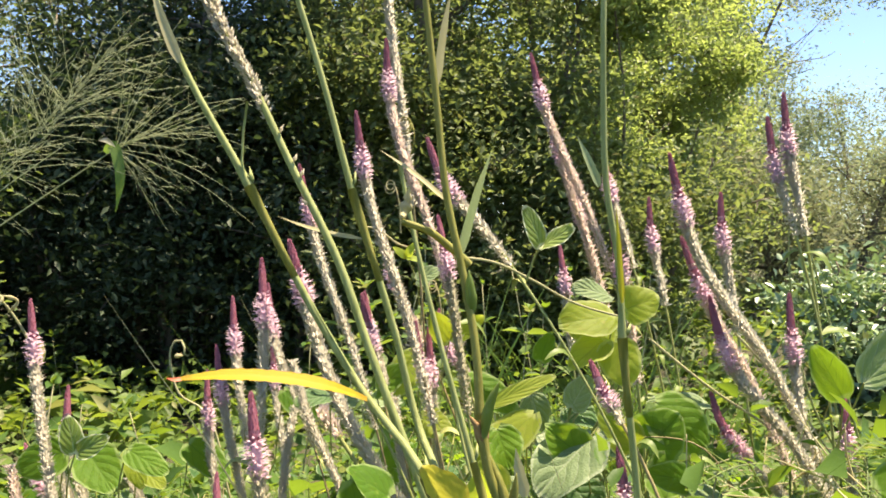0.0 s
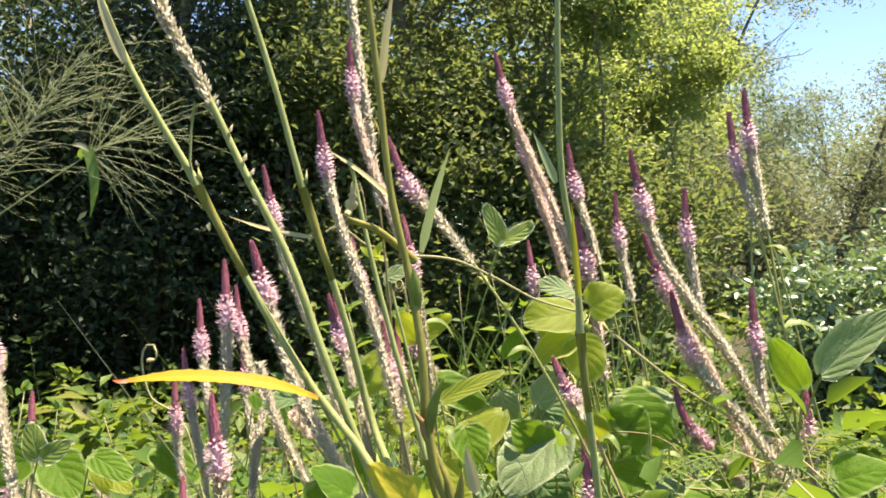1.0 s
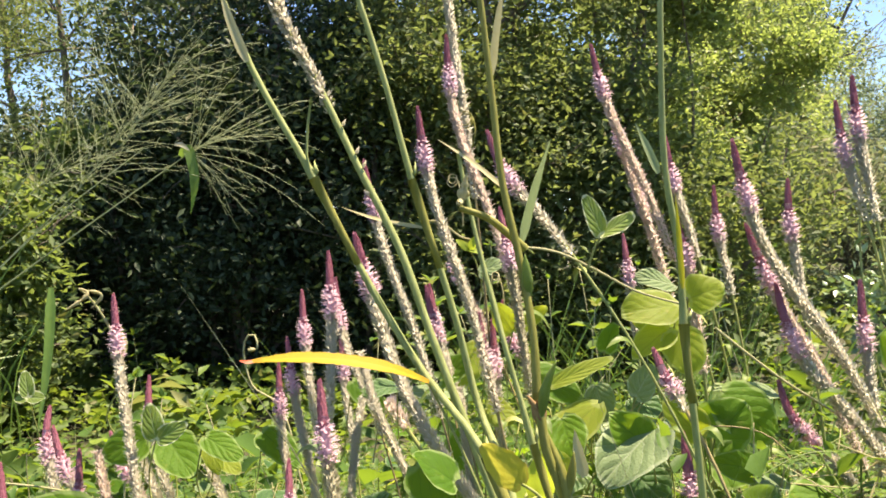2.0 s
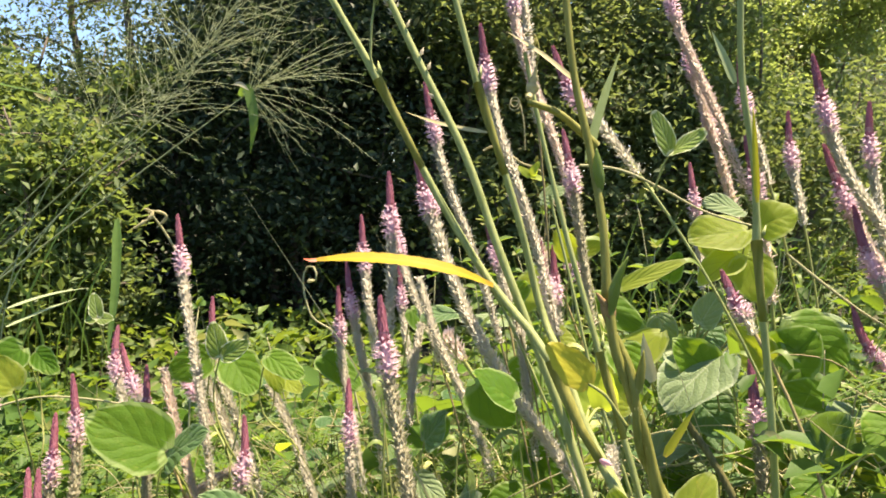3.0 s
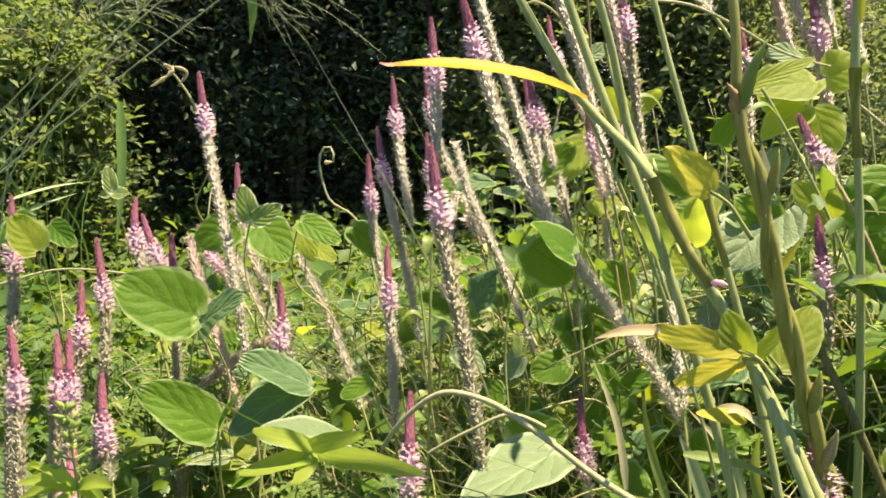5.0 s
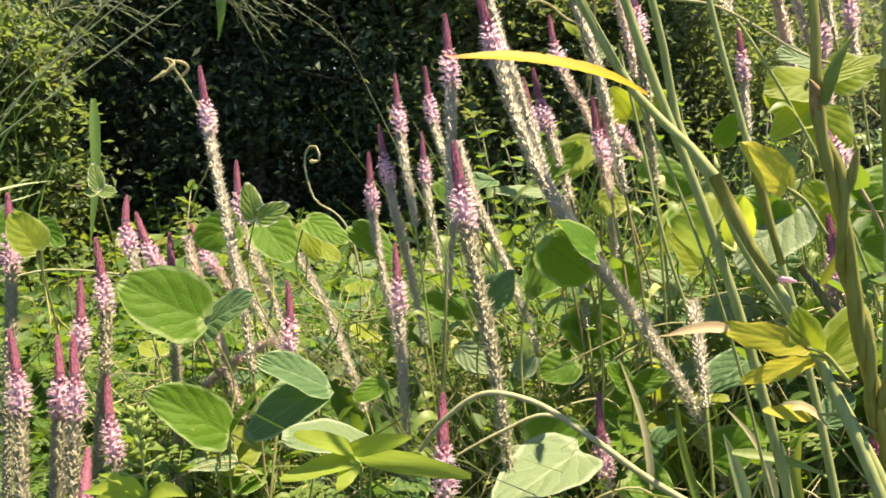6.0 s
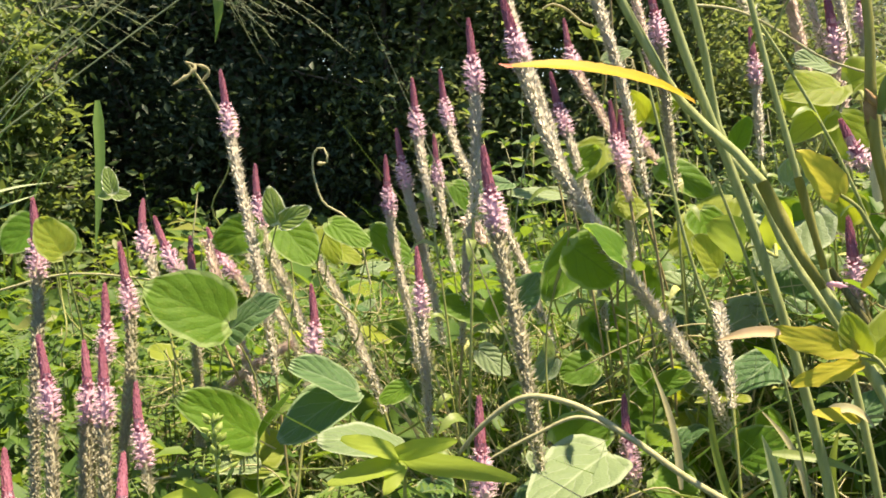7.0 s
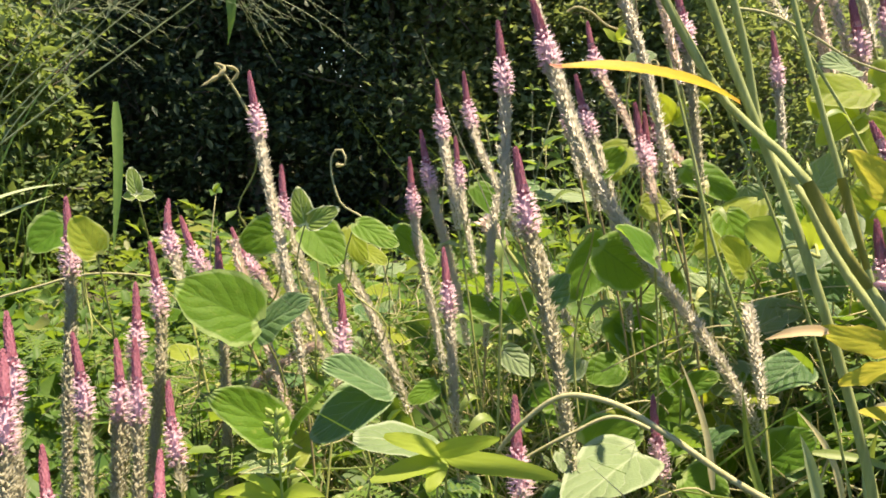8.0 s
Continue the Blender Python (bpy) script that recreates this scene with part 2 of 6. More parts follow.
M_EDGE = foliage("edge_bush_leaf", (0.046, 0.084, 0.030), (0.128, 0.178, 0.060), (0.28, 0.38, 0.08), 0.38, 0.55, 0.3, (0.2, 0.17, 0.06), 0.05)
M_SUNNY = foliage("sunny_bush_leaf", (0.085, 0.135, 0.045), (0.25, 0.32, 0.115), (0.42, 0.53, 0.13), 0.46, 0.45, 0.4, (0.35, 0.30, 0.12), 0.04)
# Paler, greyer leaf colour stands in for the haze over far trees.
M_TREE_HAZE = foliage("hazy_tree_leaf", (0.11, 0.155, 0.09), (0.22, 0.27, 0.155), (0.32, 0.40, 0.19), 0.4, 0.6, 0.25, (0.26, 0.22, 0.10), 0.08)
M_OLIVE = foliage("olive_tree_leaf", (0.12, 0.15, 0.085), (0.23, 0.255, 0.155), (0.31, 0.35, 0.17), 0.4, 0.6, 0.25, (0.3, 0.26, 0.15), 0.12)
M_GLOSSY = foliage("glossy_shrub_leaf", (0.10, 0.17, 0.085), (0.27, 0.36, 0.22), (0.28, 0.42, 0.12), 0.22, 0.38, 0.7, (0.3, 0.28, 0.1), 0.03)
# One weed leaf in two tones: stronger sun further off put into the lighter.
M_WEED_LIT = foliage("weed_leaf_lit", (0.045, 0.085, 0.020), (0.125, 0.190, 0.045), (0.30, 0.42, 0.05), 0.34, 0.55, 0.25, (0.32, 0.30, 0.13), 0.06)
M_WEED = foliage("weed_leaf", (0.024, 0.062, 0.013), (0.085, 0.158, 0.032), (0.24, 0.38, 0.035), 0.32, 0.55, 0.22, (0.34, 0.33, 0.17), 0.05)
M_WEED2 = foliage("pinnate_weed_leaf", (0.045, 0.095, 0.02), (0.115, 0.180, 0.038), (0.26, 0.38, 0.04), 0.34, 0.55, 0.2, (0.36, 0.34, 0.12), 0.05)

# ---------------------------------------------------------------- mesh helpers
rng = np.random.default_rng(7)


def mesh_of(name, verts, faces, mat, uv=None, smooth=True, slots=None):
    me = bpy.data.meshes.new(name)
    me.from_pydata([tuple(v) for v in verts], [], faces)
    for mm in (mat if isinstance(mat, (list, tuple)) else [mat]):
        me.materials.append(mm)
    if slots is not None:
        me.polygons.foreach_set("material_index", slots)
    if uv is not None:
        lay = me.uv_layers.new(name="UVMap")
        idx = np.empty(len(me.loops), dtype=np.int32)
        me.loops.foreach_get("vertex_index", idx)
        lay.data.foreach_set("uv", np.asarray(uv, dtype=np.float32)[idx].ravel())
    if smooth:
        me.polygons.foreach_set("use_smooth", [True] * len(me.polygons))
    me.update()
    return me


def tri_mesh(name, verts, tris, mat, smooth=True):
    """Fast mesh from arrays of vertices and triangles."""
    me = bpy.data.meshes.new(name)
    verts = np.ascontiguousarray(verts, dtype=np.float32)
    tris = np.ascontiguousarray(tris, dtype=np.int32)
    me.vertices.add(len(verts))
    me.vertices.foreach_set("co", verts.ravel())
    me.loops.add(tris.size)
    me.loops.foreach_set("vertex_index", tris.ravel())
    me.polygons.add(len(tris))
    me.polygons.foreach_set("loop_start", np.arange(0, tris.size, 3, dtype=np.int32))
    if smooth:
        me.polygons.foreach_set("use_smooth", np.ones(len(tris), dtype=bool))
    me.materials.append(mat)
    me.update(calc_edges=True)
    me.validate()
    return me


def thing(name, at, label, category, group="", kind=""):
    e = new(name)
    e.empty_display_size = 0.05
    e.location = at
    return tagged(e, label, category, group, kind)


def part(name, me, parent, label=""):
    ob = new(name, me)
    ob.parent = parent
    base = parent
    shift = Vector((0, 0, 0))
    while base is not None:
        shift -= base.location
        base = base.parent
    ob.location = shift
    return tagged(ob, label)


def unit(a):
    return a / np.maximum(np.linalg.norm(a, axis=-1, keepdims=True), 1e-9)


def spline(pts, count):
    """Points at even steps along a smooth curve through pts."""
    p = np.array([np.array(q, dtype=float) for q in pts])
    k = np.concatenate([[0], np.cumsum(np.maximum(np.linalg.norm(np.diff(p, axis=0), axis=1), 1e-6))])
    h = np.diff(k)
    slope = np.diff(p, axis=0) / h[:, None]
    m = np.empty_like(p)
    m[0], m[-1] = slope[0], slope[-1]
    for i in range(1, len(p) - 1):
        m[i] = (slope[i - 1] * h[i] + slope[i] * h[i - 1]) / (h[i - 1] + h[i])
    if len(p) > 2:
        m[0] = 1.5 * slope[0] - 0.5 * m[1]
        m[-1] = 1.5 * slope[-1] - 0.5 * m[-2]
    out = []
    for i in range(len(p) - 1):
        s = np.linspace(0, 1, 24, endpoint=False)[:, None]
        out.append((2 * s ** 3 - 3 * s ** 2 + 1) * p[i] + (s ** 3 - 2 * s ** 2 + s) * h[i] * m[i] + (3 * s ** 2 - 2 * s ** 3) * p[i + 1] + (s ** 3 - s ** 2) * h[i] * m[i + 1])
    out = np.vstack(out + [p[-1][None]])
    run = np.concatenate([[0], np.cumsum(np.linalg.norm(np.diff(out, axis=0), axis=1))])
    k = np.linspace(0, run[-1], count)
    return np.stack([np.interp(k, run, out[:, j]) for j in range(3)], 1), run[-1]


def frames_along(axis):
    t = unit(np.gradient(axis, axis=0))
    ref = np.array([0.31, 0.94, 0.13])
    a = unit(np.cross(t, ref))
    return t, a, np.cross(t, a)


def tube(axis, radii, sides=7, flute=0.0):
    """Vertices and triangles of a round stem along an axis."""
    axis = np.asarray(axis, dtype=float)
    radii = np.broadcast_to(np.asarray(radii, dtype=float), (len(axis),))
    t, a, b = frames_along(axis)
    ang = np.linspace(0, 2 * np.pi, sides, endpoint=False)
    ring = np.cos(ang)[None, :, None] * a[:, None] + np.sin(ang)[None, :, None] * b[:, None]
    swell = 1 + flute * np.where(np.arange(sides) % 2 == 0, 1.0, -1.0)
    v = (axis[:, None] + ring * radii[:, None, None] * swell[None, :, None]).reshape(-1, 3)
    i, j = np.meshgrid(np.arange(len(axis) - 1), np.arange(sides), indexing="ij")
    q0 = (i * sides + j).ravel()
    q1 = (i * sides + (j + 1) % sides).ravel()
    f = np.concatenate([np.stack([q0, q1, q1 + sides], 1), np.stack([q0, q1 + sides, q0 + sides], 1)])
    ends = []
    for e in (0, len(axis) - 1):
        c = len(v)
        v = np.vstack([v, axis[e]])
        r = np.arange(sides) + e * sides
        ends.append(np.stack([np.full(sides, c), r, np.roll(r, -1)], 1))
    return v, np.vstack([f] + ends)


def join(chunks):
    vs, fs, o = [], [], 0
    for v, f in chunks:
        vs.append(v)
        fs.append(np.asarray(f) + o)
        o += len(v)
    return np.vstack(vs), np.vstack(fs)


def leaf_cloud(at, along, normal, length, width, fold=0.25, droop=0.15):
    """Many folded leaves at once: 8 vertices and 8 triangles each."""
    along = unit(along)
    side = unit(np.cross(along, normal))
    nor = np.cross(side, along)
    L, W = np.asarray(length)[:, None], np.asarray(width)[:, None]
    prof = ((0.0, 0.0, 0), (0.28, -0.46, 1), (0.28, 0.0, 0), (0.28, 0.46, 1), (0.66, -0.38, 1), (0.66, 0.0, 0), (0.66, 0.38, 1), (1.0, 0.0, 0))
    v = np.stack([at + along * L * s + side * W * u + nor * (W * fold * e - L * droop * s * s) for s, u, e in prof], 1)
    tri = np.array([(0, 1, 2), (0, 2, 3), (1, 4, 5), (1, 5, 2), (2, 5, 6), (2, 6, 3), (4, 7, 5), (5, 7, 6)])
    n = len(at)
    return v.reshape(-1, 3), (tri[None] + (np.arange(n) * 8)[:, None, None]).reshape(-1, 3)


def small_leaf_cloud(at, along, normal, length, width, fold=0.3):
    """Many small leaves at once: 5 vertices and 4 triangles each."""
    along = unit(along)
    side = unit(np.cross(along, normal))
    nor = np.cross(side, along)
    L, W = np.asarray(length)[:, None], np.asarray(width)[:, None]
    prof = ((0.0, 0.0, 0), (0.42, -0.5, 1), (0.46, 0.0, 0), (0.42, 0.5, 1), (1.0, 0.0, -0.4))
    v = np.stack([at + along * L * s + side * W * u + nor * (W * fold * e) for s, u, e in prof], 1)
    tri = np.array([(0, 1, 2), (0, 2, 3), (1, 4, 2), (2, 4, 3)])
    n = len(at)
    return v.reshape(-1, 3), (tri[None] + (np.arange(n) * 5)[:, None, None]).reshape(-1, 3)


def kite_leaf_cloud(at, along, normal, length, width, fold=0.3):
    """Very many small leaves at once: 4 vertices and 2 triangles each, folded at the rib."""
    along = unit(along)
    side = unit(np.cross(along, normal))
    nor = np.cross(side, along)
    L, W = np.asarray(length)[:, None], np.asarray(width)[:, None]
    v = np.stack([at + along * L * s + side * W * u + nor * (W * fold * e) for s, u, e in ((0.0, 0.0, 0), (0.45, -0.5, 1), (1.0, 0.0, 0), (0.45, 0.5, 1))], 1)
    tri = np.array([(0, 1, 2), (0, 2, 3)])
    return v.reshape(-1, 3), (tri[None] + (np.arange(len(at)) * 4)[:, None, None]).reshape(-1, 3)


def random_dirs(n, up=0.0, flat=1.0):
    d = rng.normal(size=(n, 3))
    d[:, 2] = d[:, 2] * flat + up
    return unit(d)


# ---------------------------------------------------------------- kinds of things


def spindles(at, along, length, thick):
    """Closed four-sided buds: 6 vertices and 8 triangles each."""
    along = unit(along)
    ref = unit(np.cross(along, rng.normal(size=at.shape)))
    oth = np.cross(along, ref)
    L, W = np.asarray(length)[:, None], np.asarray(thick)[:, None]
    mid = at + along * L * 0.38
    v = np.stack([at, mid + ref * W, mid + oth * W, mid - ref * W, mid - oth * W, at + along * L], 1)
    tri = np.array([(0, 2, 1), (0, 3, 2), (0, 4, 3), (0, 1, 4), (5, 1, 2), (5, 2, 3), (5, 3, 4), (5, 4, 1)])
    return v.reshape(-1, 3), (tri[None] + (np.arange(len(at)) * 6)[:, None, None]).reshape(-1, 3)


def spiral_on(axis, total, s0, s1, pitch, per_turn):
    """Places on a spike's axis in a tight spiral between s0 and s1 metres from its tip: centre, outward, up."""
    n = max(4, int((s1 - s0) / pitch * per_turn))
    s = np.linspace(s0, s1, n) + rng.normal(0, pitch * 0.15, n)
    f = np.clip(s / total, 0, 1) * (len(axis) - 1)
    c = np.stack([np.interp(f, np.arange(len(axis)), axis[:, j]) for j in range(3)], 1)
    t, a, b = frames_along(axis)
    i = np.clip(f.astype(int), 0, len(axis) - 1)
    ang = np.arange(n) * 2.39996 + rng.normal(0, 0.15, n)
    out = np.cos(ang)[:, None] * a[i] + np.sin(ang)[:, None] * b[i]
    return s, c, out, -t[i]


ROOTS = ((-0.72, 0.85), (-0.56, 1.0), (-0.42, 0.88), (-0.30, 1.08), (-0.14, 0.92), (0.02, 1.10), (0.14, 0.90), (0.28, 1.10), (0.42, 0.92), (0.58, 1.05), (0.5, 1.3))


def celosia(tip, mid, low, head=0.2, size=1.0, flowers=0.034, cone=0.042, rosy=False, foot=None, label="", bare=False, dull=False):
    """One cockscomb flower stalk: magenta bud cone, band of open pink florets, papery seed head, green stem down to the soil.
    A faded one is bare: no bud cone and no pink band."""
    tip, mid, low = (np.array(q, dtype=float) for q in (tip, mid, low))
    if foot is None:
        d = low - mid
        d = d / max(0.05, -d[2]) if d[2] < -0.02 else np.array([0.0, 0.0, -1.0])
        h = low[2] + 0.02
        guess = low + np.array([d[0] * 0.35 * h, d[1] * 0.35 * h + 0.04, -h])
        near = min(ROOTS, key=lambda q: (q[0] - guess[0]) ** 2 + (q[1] - guess[1]) ** 2)
        foot = np.array([0.72 * guess[0] + 0.28 * near[0] + rng.uniform(-0.03, 0.03), 0.72 * guess[1] + 0.28 * near[1] + rng.uniform(-0.03, 0.03), -0.02])
    axis, total = spline([tip, mid, low, foot], 110)
    thin = np.unique(np.concatenate([np.arange(0, 110, 2), [109]]))
    root = thing("celosia_flower", tuple(axis[-1]), label or "celosia stalk with magenta tip, pink florets, papery spike", "flower", "celosia flowers in the weeds")
    rs = np.interp(np.linspace(0, total, 110), [0, 0.02, head, head + 0.1, total], [0.0004, 0.0016, 0.0018, 0.0014, 0.0018]) * size
    head = min(head * 1.3, 0.75 * total)
    stem = part("stem", tri_mesh("stem", *tube(axis[thin], rs[thin], 6), (M_STALK, M_STEM_DULL, M_STEM_DULL, M_STEM_BROWN)[rng.integers(0, 4)]), root)
    if bare:
        cone = flowers = 0.0
    if cone > 0:
        k = max(4, int(round(cone / total * 109)))
        core, _ = spline(axis[:k + 1], 14)
        s, c, o, u = spiral_on(axis, total, 0.002, cone + 0.006, 0.0022 * size, 8)
        r = np.interp(s, [0, 0.35 * cone, cone], [0.0002, 0.0020, 0.0030]) * size
        n = len(s)
        scales = small_leaf_cloud(c + o * r[:, None], u + o * 0.16 + rng.normal(0, 0.05, (n, 3)), o + rng.normal(0, 0.1, (n, 3)), 0.0070 * size * np.interp(s, [0, 0.5 * cone, cone], [0.6, 0.9, 1.05]), 0.0026 * size * np.ones(n), 0.35)
        part("bud_tip", tri_mesh("bud_tip", *join([tube(core, np.interp(np.linspace(0, 1, 14), [0, 0.35, 1], [0.0002, 0.0029, 0.0041]) * size, 8), scales]), M_BUD), root, "pointed magenta cone of closed buds")
    if flowers > 0:
        # open florets stand in tiers round a rosy axis
        s, c, o, u = spiral_on(axis, total, cone - 0.004, cone + flowers, 0.0048 * size, 8)
        n = len(s)
        grow = np.interp(s, [cone - 0.004, cone + 0.010, cone + flowers * 0.75, cone + flowers], [0.45, 1.0, 0.95, 0.7])
        chunks = []
        side = np.cross(o, u)
        for k in range(5):
            a = k * 2 * np.pi / 5 + rng.uniform(0, 1, n)
            d = o + u * rng.normal(0.22, 0.10, n)[:, None] + (np.cos(a)[:, None] * side + np.sin(a)[:, None] * u) * rng.uniform(0.12, 0.30, n)[:, None]
            chunks.append(small_leaf_cloud(c + o * 0.0026 * size, d, u + rng.normal(0, 0.3, (n, 3)), 0.0098 * size * grow * rng.uniform(0.7, 1.1, n), 0.0015 * size * np.ones(n)))
        band = part("flower_band", tri_mesh("flower_band", *join(chunks), M_PINK), root, "band of open pink and white florets")
        k = np.arange(n) % 2 == 0
        i0, i1 = int(max(0.0, cone - 0.004) / total * 109), max(int((cone + flowers) / total * 109), int(cone / total * 109) + 2)
        core = axis[i0:i1 + 1]
        part("bud_ring", tri_mesh("bud_ring", *join([tube(core, np.linspace(0.0040, 0.0036, len(core)) * size, 8), spindles(c[k] + o[k] * 0.003 * size, o[k] + u[k] * 0.6, 0.0050 * size * np.ones(k.sum()), 0.0010 * size * np.ones(k.sum()))]), M_ROSE), band, "rosy buds between the open florets")
    if head > cone + flowers:
        s0 = cone + flowers - 0.006
        s, c, o, u = spiral_on(axis, total, s0, head, 0.0024 * size, 15)
        n = len(s)
        fade = np.interp(s, [0, head * 0.12, head * 0.55, head], [0.5 if bare else 1, 1, 1, 0.5])
        keep = rng.random(n) < np.interp(s, [0, head * 0.6, head], [1, 1, 0.8])
        s, c, o, u, fade = s[keep], c[keep], o[keep], u[keep], fade[keep]
        n = len(s)
        lump = 1 + 0.22 * np.sin(s * 90 + rng.uniform(0, 6)) * rng.random()
        # thin cupped scales that overlap upwards
        chunks = [kite_leaf_cloud(c + o * (0.0021 * size * lump)[:, None], u + o * rng.uniform(0.65, 1.20, n)[:, None] + rng.normal(0, 0.12, (n, 3)), o - u + rng.normal(0, 0.15, (n, 3)), 0.0064 * size * fade * rng.uniform(0.75, 1.2, n), 0.0024 * size * rng.uniform(0.8, 1.2, n), 0.25)]
        k = rng.random(n) < 0.30
        m = k.sum()
        chunks.append(kite_leaf_cloud(c[k] + o[k] * 0.003 * size, u[k] * 0.8 + o[k] * 1.1 + rng.normal(0, 0.3, (m, 3)), o[k] + rng.normal(0, 0.3, (m, 3)), 0.0066 * size * rng.uniform(0.7, 1.3, m), 0.0013 * size * np.ones(m)))
        a, b = int(s0 / total * 109), max(int(s0 / total * 109) + 3, int(head / total * 109))
        core = axis[a:b + 1]
        part("axis", tri_mesh("axis", *tube(core, np.interp(np.linspace(0, 1, len(core)), [0, 0.08, 0.5, 1], [0.0006 if bare else 0.0032, 0.0031, 0.0026, 0.0011]) * size, 7), M_CORE), root, "brown-green axis of the spike")
        part("seed_head", tri_mesh("seed_head", *join(chunks), M_PAPER_PINK if rosy else M_PAPER_DULL if dull else M_PAPER), root, "papery pale seed head")
    for s in () if bare else np.linspace(head + 0.02, min(head + 0.28, 0.86 * total), 4):
        p = np.array([np.interp(s / total * 109, np.arange(110), axis[:, j]) for j in range(3)])
        a = rng.uniform(0, 6.28)
        d = np.array([math.cos(a), 0.7 * math.sin(a), rng.uniform(-0.2, 0.5)])
        L = rng.uniform(0.022, 0.042) * size
        v, f, uv = ribbon([p, p + d * L * 0.5 + np.array([0, 0, 0.004]), p + d * L + np.array([0, 0, -0.35 * L])], L * rng.uniform(0.22, 0.34), (0.1, -0.4, 1.0), LANCE, 9, 5)
        part("stem_leaf", mesh_of("stem_leaf", v, f, M_STEM_DULL if rng.random() < 0.2 else M_STEM_LEAF, uv), stem)
    return root


def blade_grid(base, tip, width, face, fold=0.12, curl=0.12, wave=0.04, round_=0.58, nu=13, nv=15, seed=0, teeth=0.0):
    """A broad leaf blade from base to tip as a fine curved sheet; width at the widest, face: which way its upper side looks."""
    r = np.random.default_rng(seed)
    base, tip, face = (np.array(q, dtype=float) for q in (base, tip, face))
    al = tip - base
    L = np.linalg.norm(al)
    al /= L
    side = np.cross(al, face)
    side /= np.linalg.norm(side)
    nor = np.cross(side, al)
    ph = r.uniform(0, 6.28, 3)
    verts, uv = [], []
    for j in range(nv):
        v = j / (nv - 1)
        hw = 0.5 * width * (math.sin(math.pi * min(1.0, 0.02 + 0.97 * v ** 0.70))) ** round_ + 0.0004
        for i in range(nu):
            u = -1 + 2 * i / (nu - 1)
            back = 0.10 * width * abs(u) ** 1.5 * (1 - v) ** 3
            lift = fold * abs(u) * hw - curl * L * v * v + wave * width * (math.sin(3.1 * v + ph[0]) * u + 0.6 * math.sin(7 * v + ph[1]) * u * u)
            rib = abs(((v - 0.52 * abs(u)) * 4.4) % 1.0 - 0.5)
            lift += 0.010 * width * (min(rib, 0.25) - 0.25) * (1 - abs(u) ** 4)
            edge = 1 + 0.025 * math.sin(11 * v + ph[2] + u) + 0.025 * math.sin(23 * v + ph[0] - 2 * u) - teeth * abs(math.sin(9.5 * v + (1.3 if u > 0 else 0.0)))
            lift += 0.012 * width * math.sin(9 * v + 5 * u + ph[1]) * math.sin(7 * u - 4 * v + ph[2])
            verts.append(base + al * (v * L - back) + side * (u * hw * edge) + nor * lift)
            uv.append((0.5 + 0.5 * u, v))
    faces = [(j * nu + i, j * nu + i + 1, (j + 1) * nu + i + 1, (j + 1) * nu + i) for j in range(nv - 1) for i in range(nu - 1)]
    return verts, faces, uv


leaf_count = [0]


def vine_leaf(leaflets, mat, label, drop=None, stalk_mat=None, short=False, attach=None, teeth=0.0):
    """A leaf of the climbing bean: one to three leaflets on a stalk that goes down to the soil among the weeds.
    leaflets: (base, tip, width, face)."""
    leaf_count[0] += 1
    b0 = np.array(leaflets[0][0], dtype=float)
    k = leaf_count[0]
    r = np.random.default_rng(900 + k)
    knee = np.array(drop if drop is not None else (b0[0] + r.uniform(-0.02, 0.02), b0[1] + r.uniform(0.0, 0.03), b0[2] - r.uniform(0.05, 0.09)), dtype=float)
    foot = np.array([knee[0] + r.uniform(-0.22, 0.22), knee[1] + r.uniform(0.0, 0.25), -0.02])
    if short:
        foot = knee + np.array([r.uniform(-0.05, 0.05), r.uniform(-0.03, 0.06), -0.10])
    if attach is not None:
        foot = np.array(attach, dtype=float)
        knee = b0 * 0.55 + foot * 0.45 + np.array([0, 0, 0.004])
    root = thing("bean_vine_leaf", tuple(foot), label, "leaf", "climbing bean leaves")
    axis, total = spline([b0, knee, (knee * 0.5 + foot * 0.5) + (r.normal(0, 0.02, 3) if attach is None else 0), foot], 15)
    part("petiole", tri_mesh("petiole", *tube(axis, np.linspace(0.0009, 0.0012, 15), 6), stalk_mat or M_STEM_DULL), root)
    for i, (base, tip, width, face) in enumerate(leaflets):
        v, f, uv = blade_grid(base, tip, width, face, fold=r.uniform(-0.02, 0.22), curl=r.uniform(0.02, 0.16), wave=r.uniform(0.04, 0.11), seed=k * 7 + i, teeth=teeth, nv=31 if teeth else 15)
        part("leaflet", mesh_of("leaflet", v, f, mat, uv), root)
    return root


def ribbon(pts, width, face, profile, nv=22, nu=5, fold=0.25, ragged=0.0):
    """A long narrow blade along a curve."""
    axis, total = spline(pts, nv)
    t = unit(np.gradient(axis, axis=0))
    side = unit(np.cross(t, np.array(face, dtype=float)[None]))
    nor = np.cross(side, t)
    verts, uv = [], []
    for j in range(nv):
        s = j / (nv - 1)
        hw = 0.5 * width * np.interp(s, *profile) * (1 + ragged * (math.sin(j * 1.9) + 0.7 * math.sin(j * 3.3 + 1.0)))
        for i in range(nu):
            u = -1 + 2 * i / (nu - 1)
            verts.append(axis[j] + side[j] * u * hw + nor[j] * fold * abs(u) * hw)
            uv.append((0.5 + 0.5 * u, s))
    faces = [(j * nu + i, j * nu + i + 1, (j + 1) * nu + i + 1, (j + 1) * nu + i) for j in range(nv - 1) for i in range(nu - 1)]
    return verts, faces, uv


LANCE = ([0, 0.12, 0.42, 0.75, 1.0], [0.10, 0.55, 1.0, 0.62, 0.04])
GRASS_SHAPE = ([0, 0.15, 0.6, 1.0], [0.45, 1.0, 0.8, 0.03])


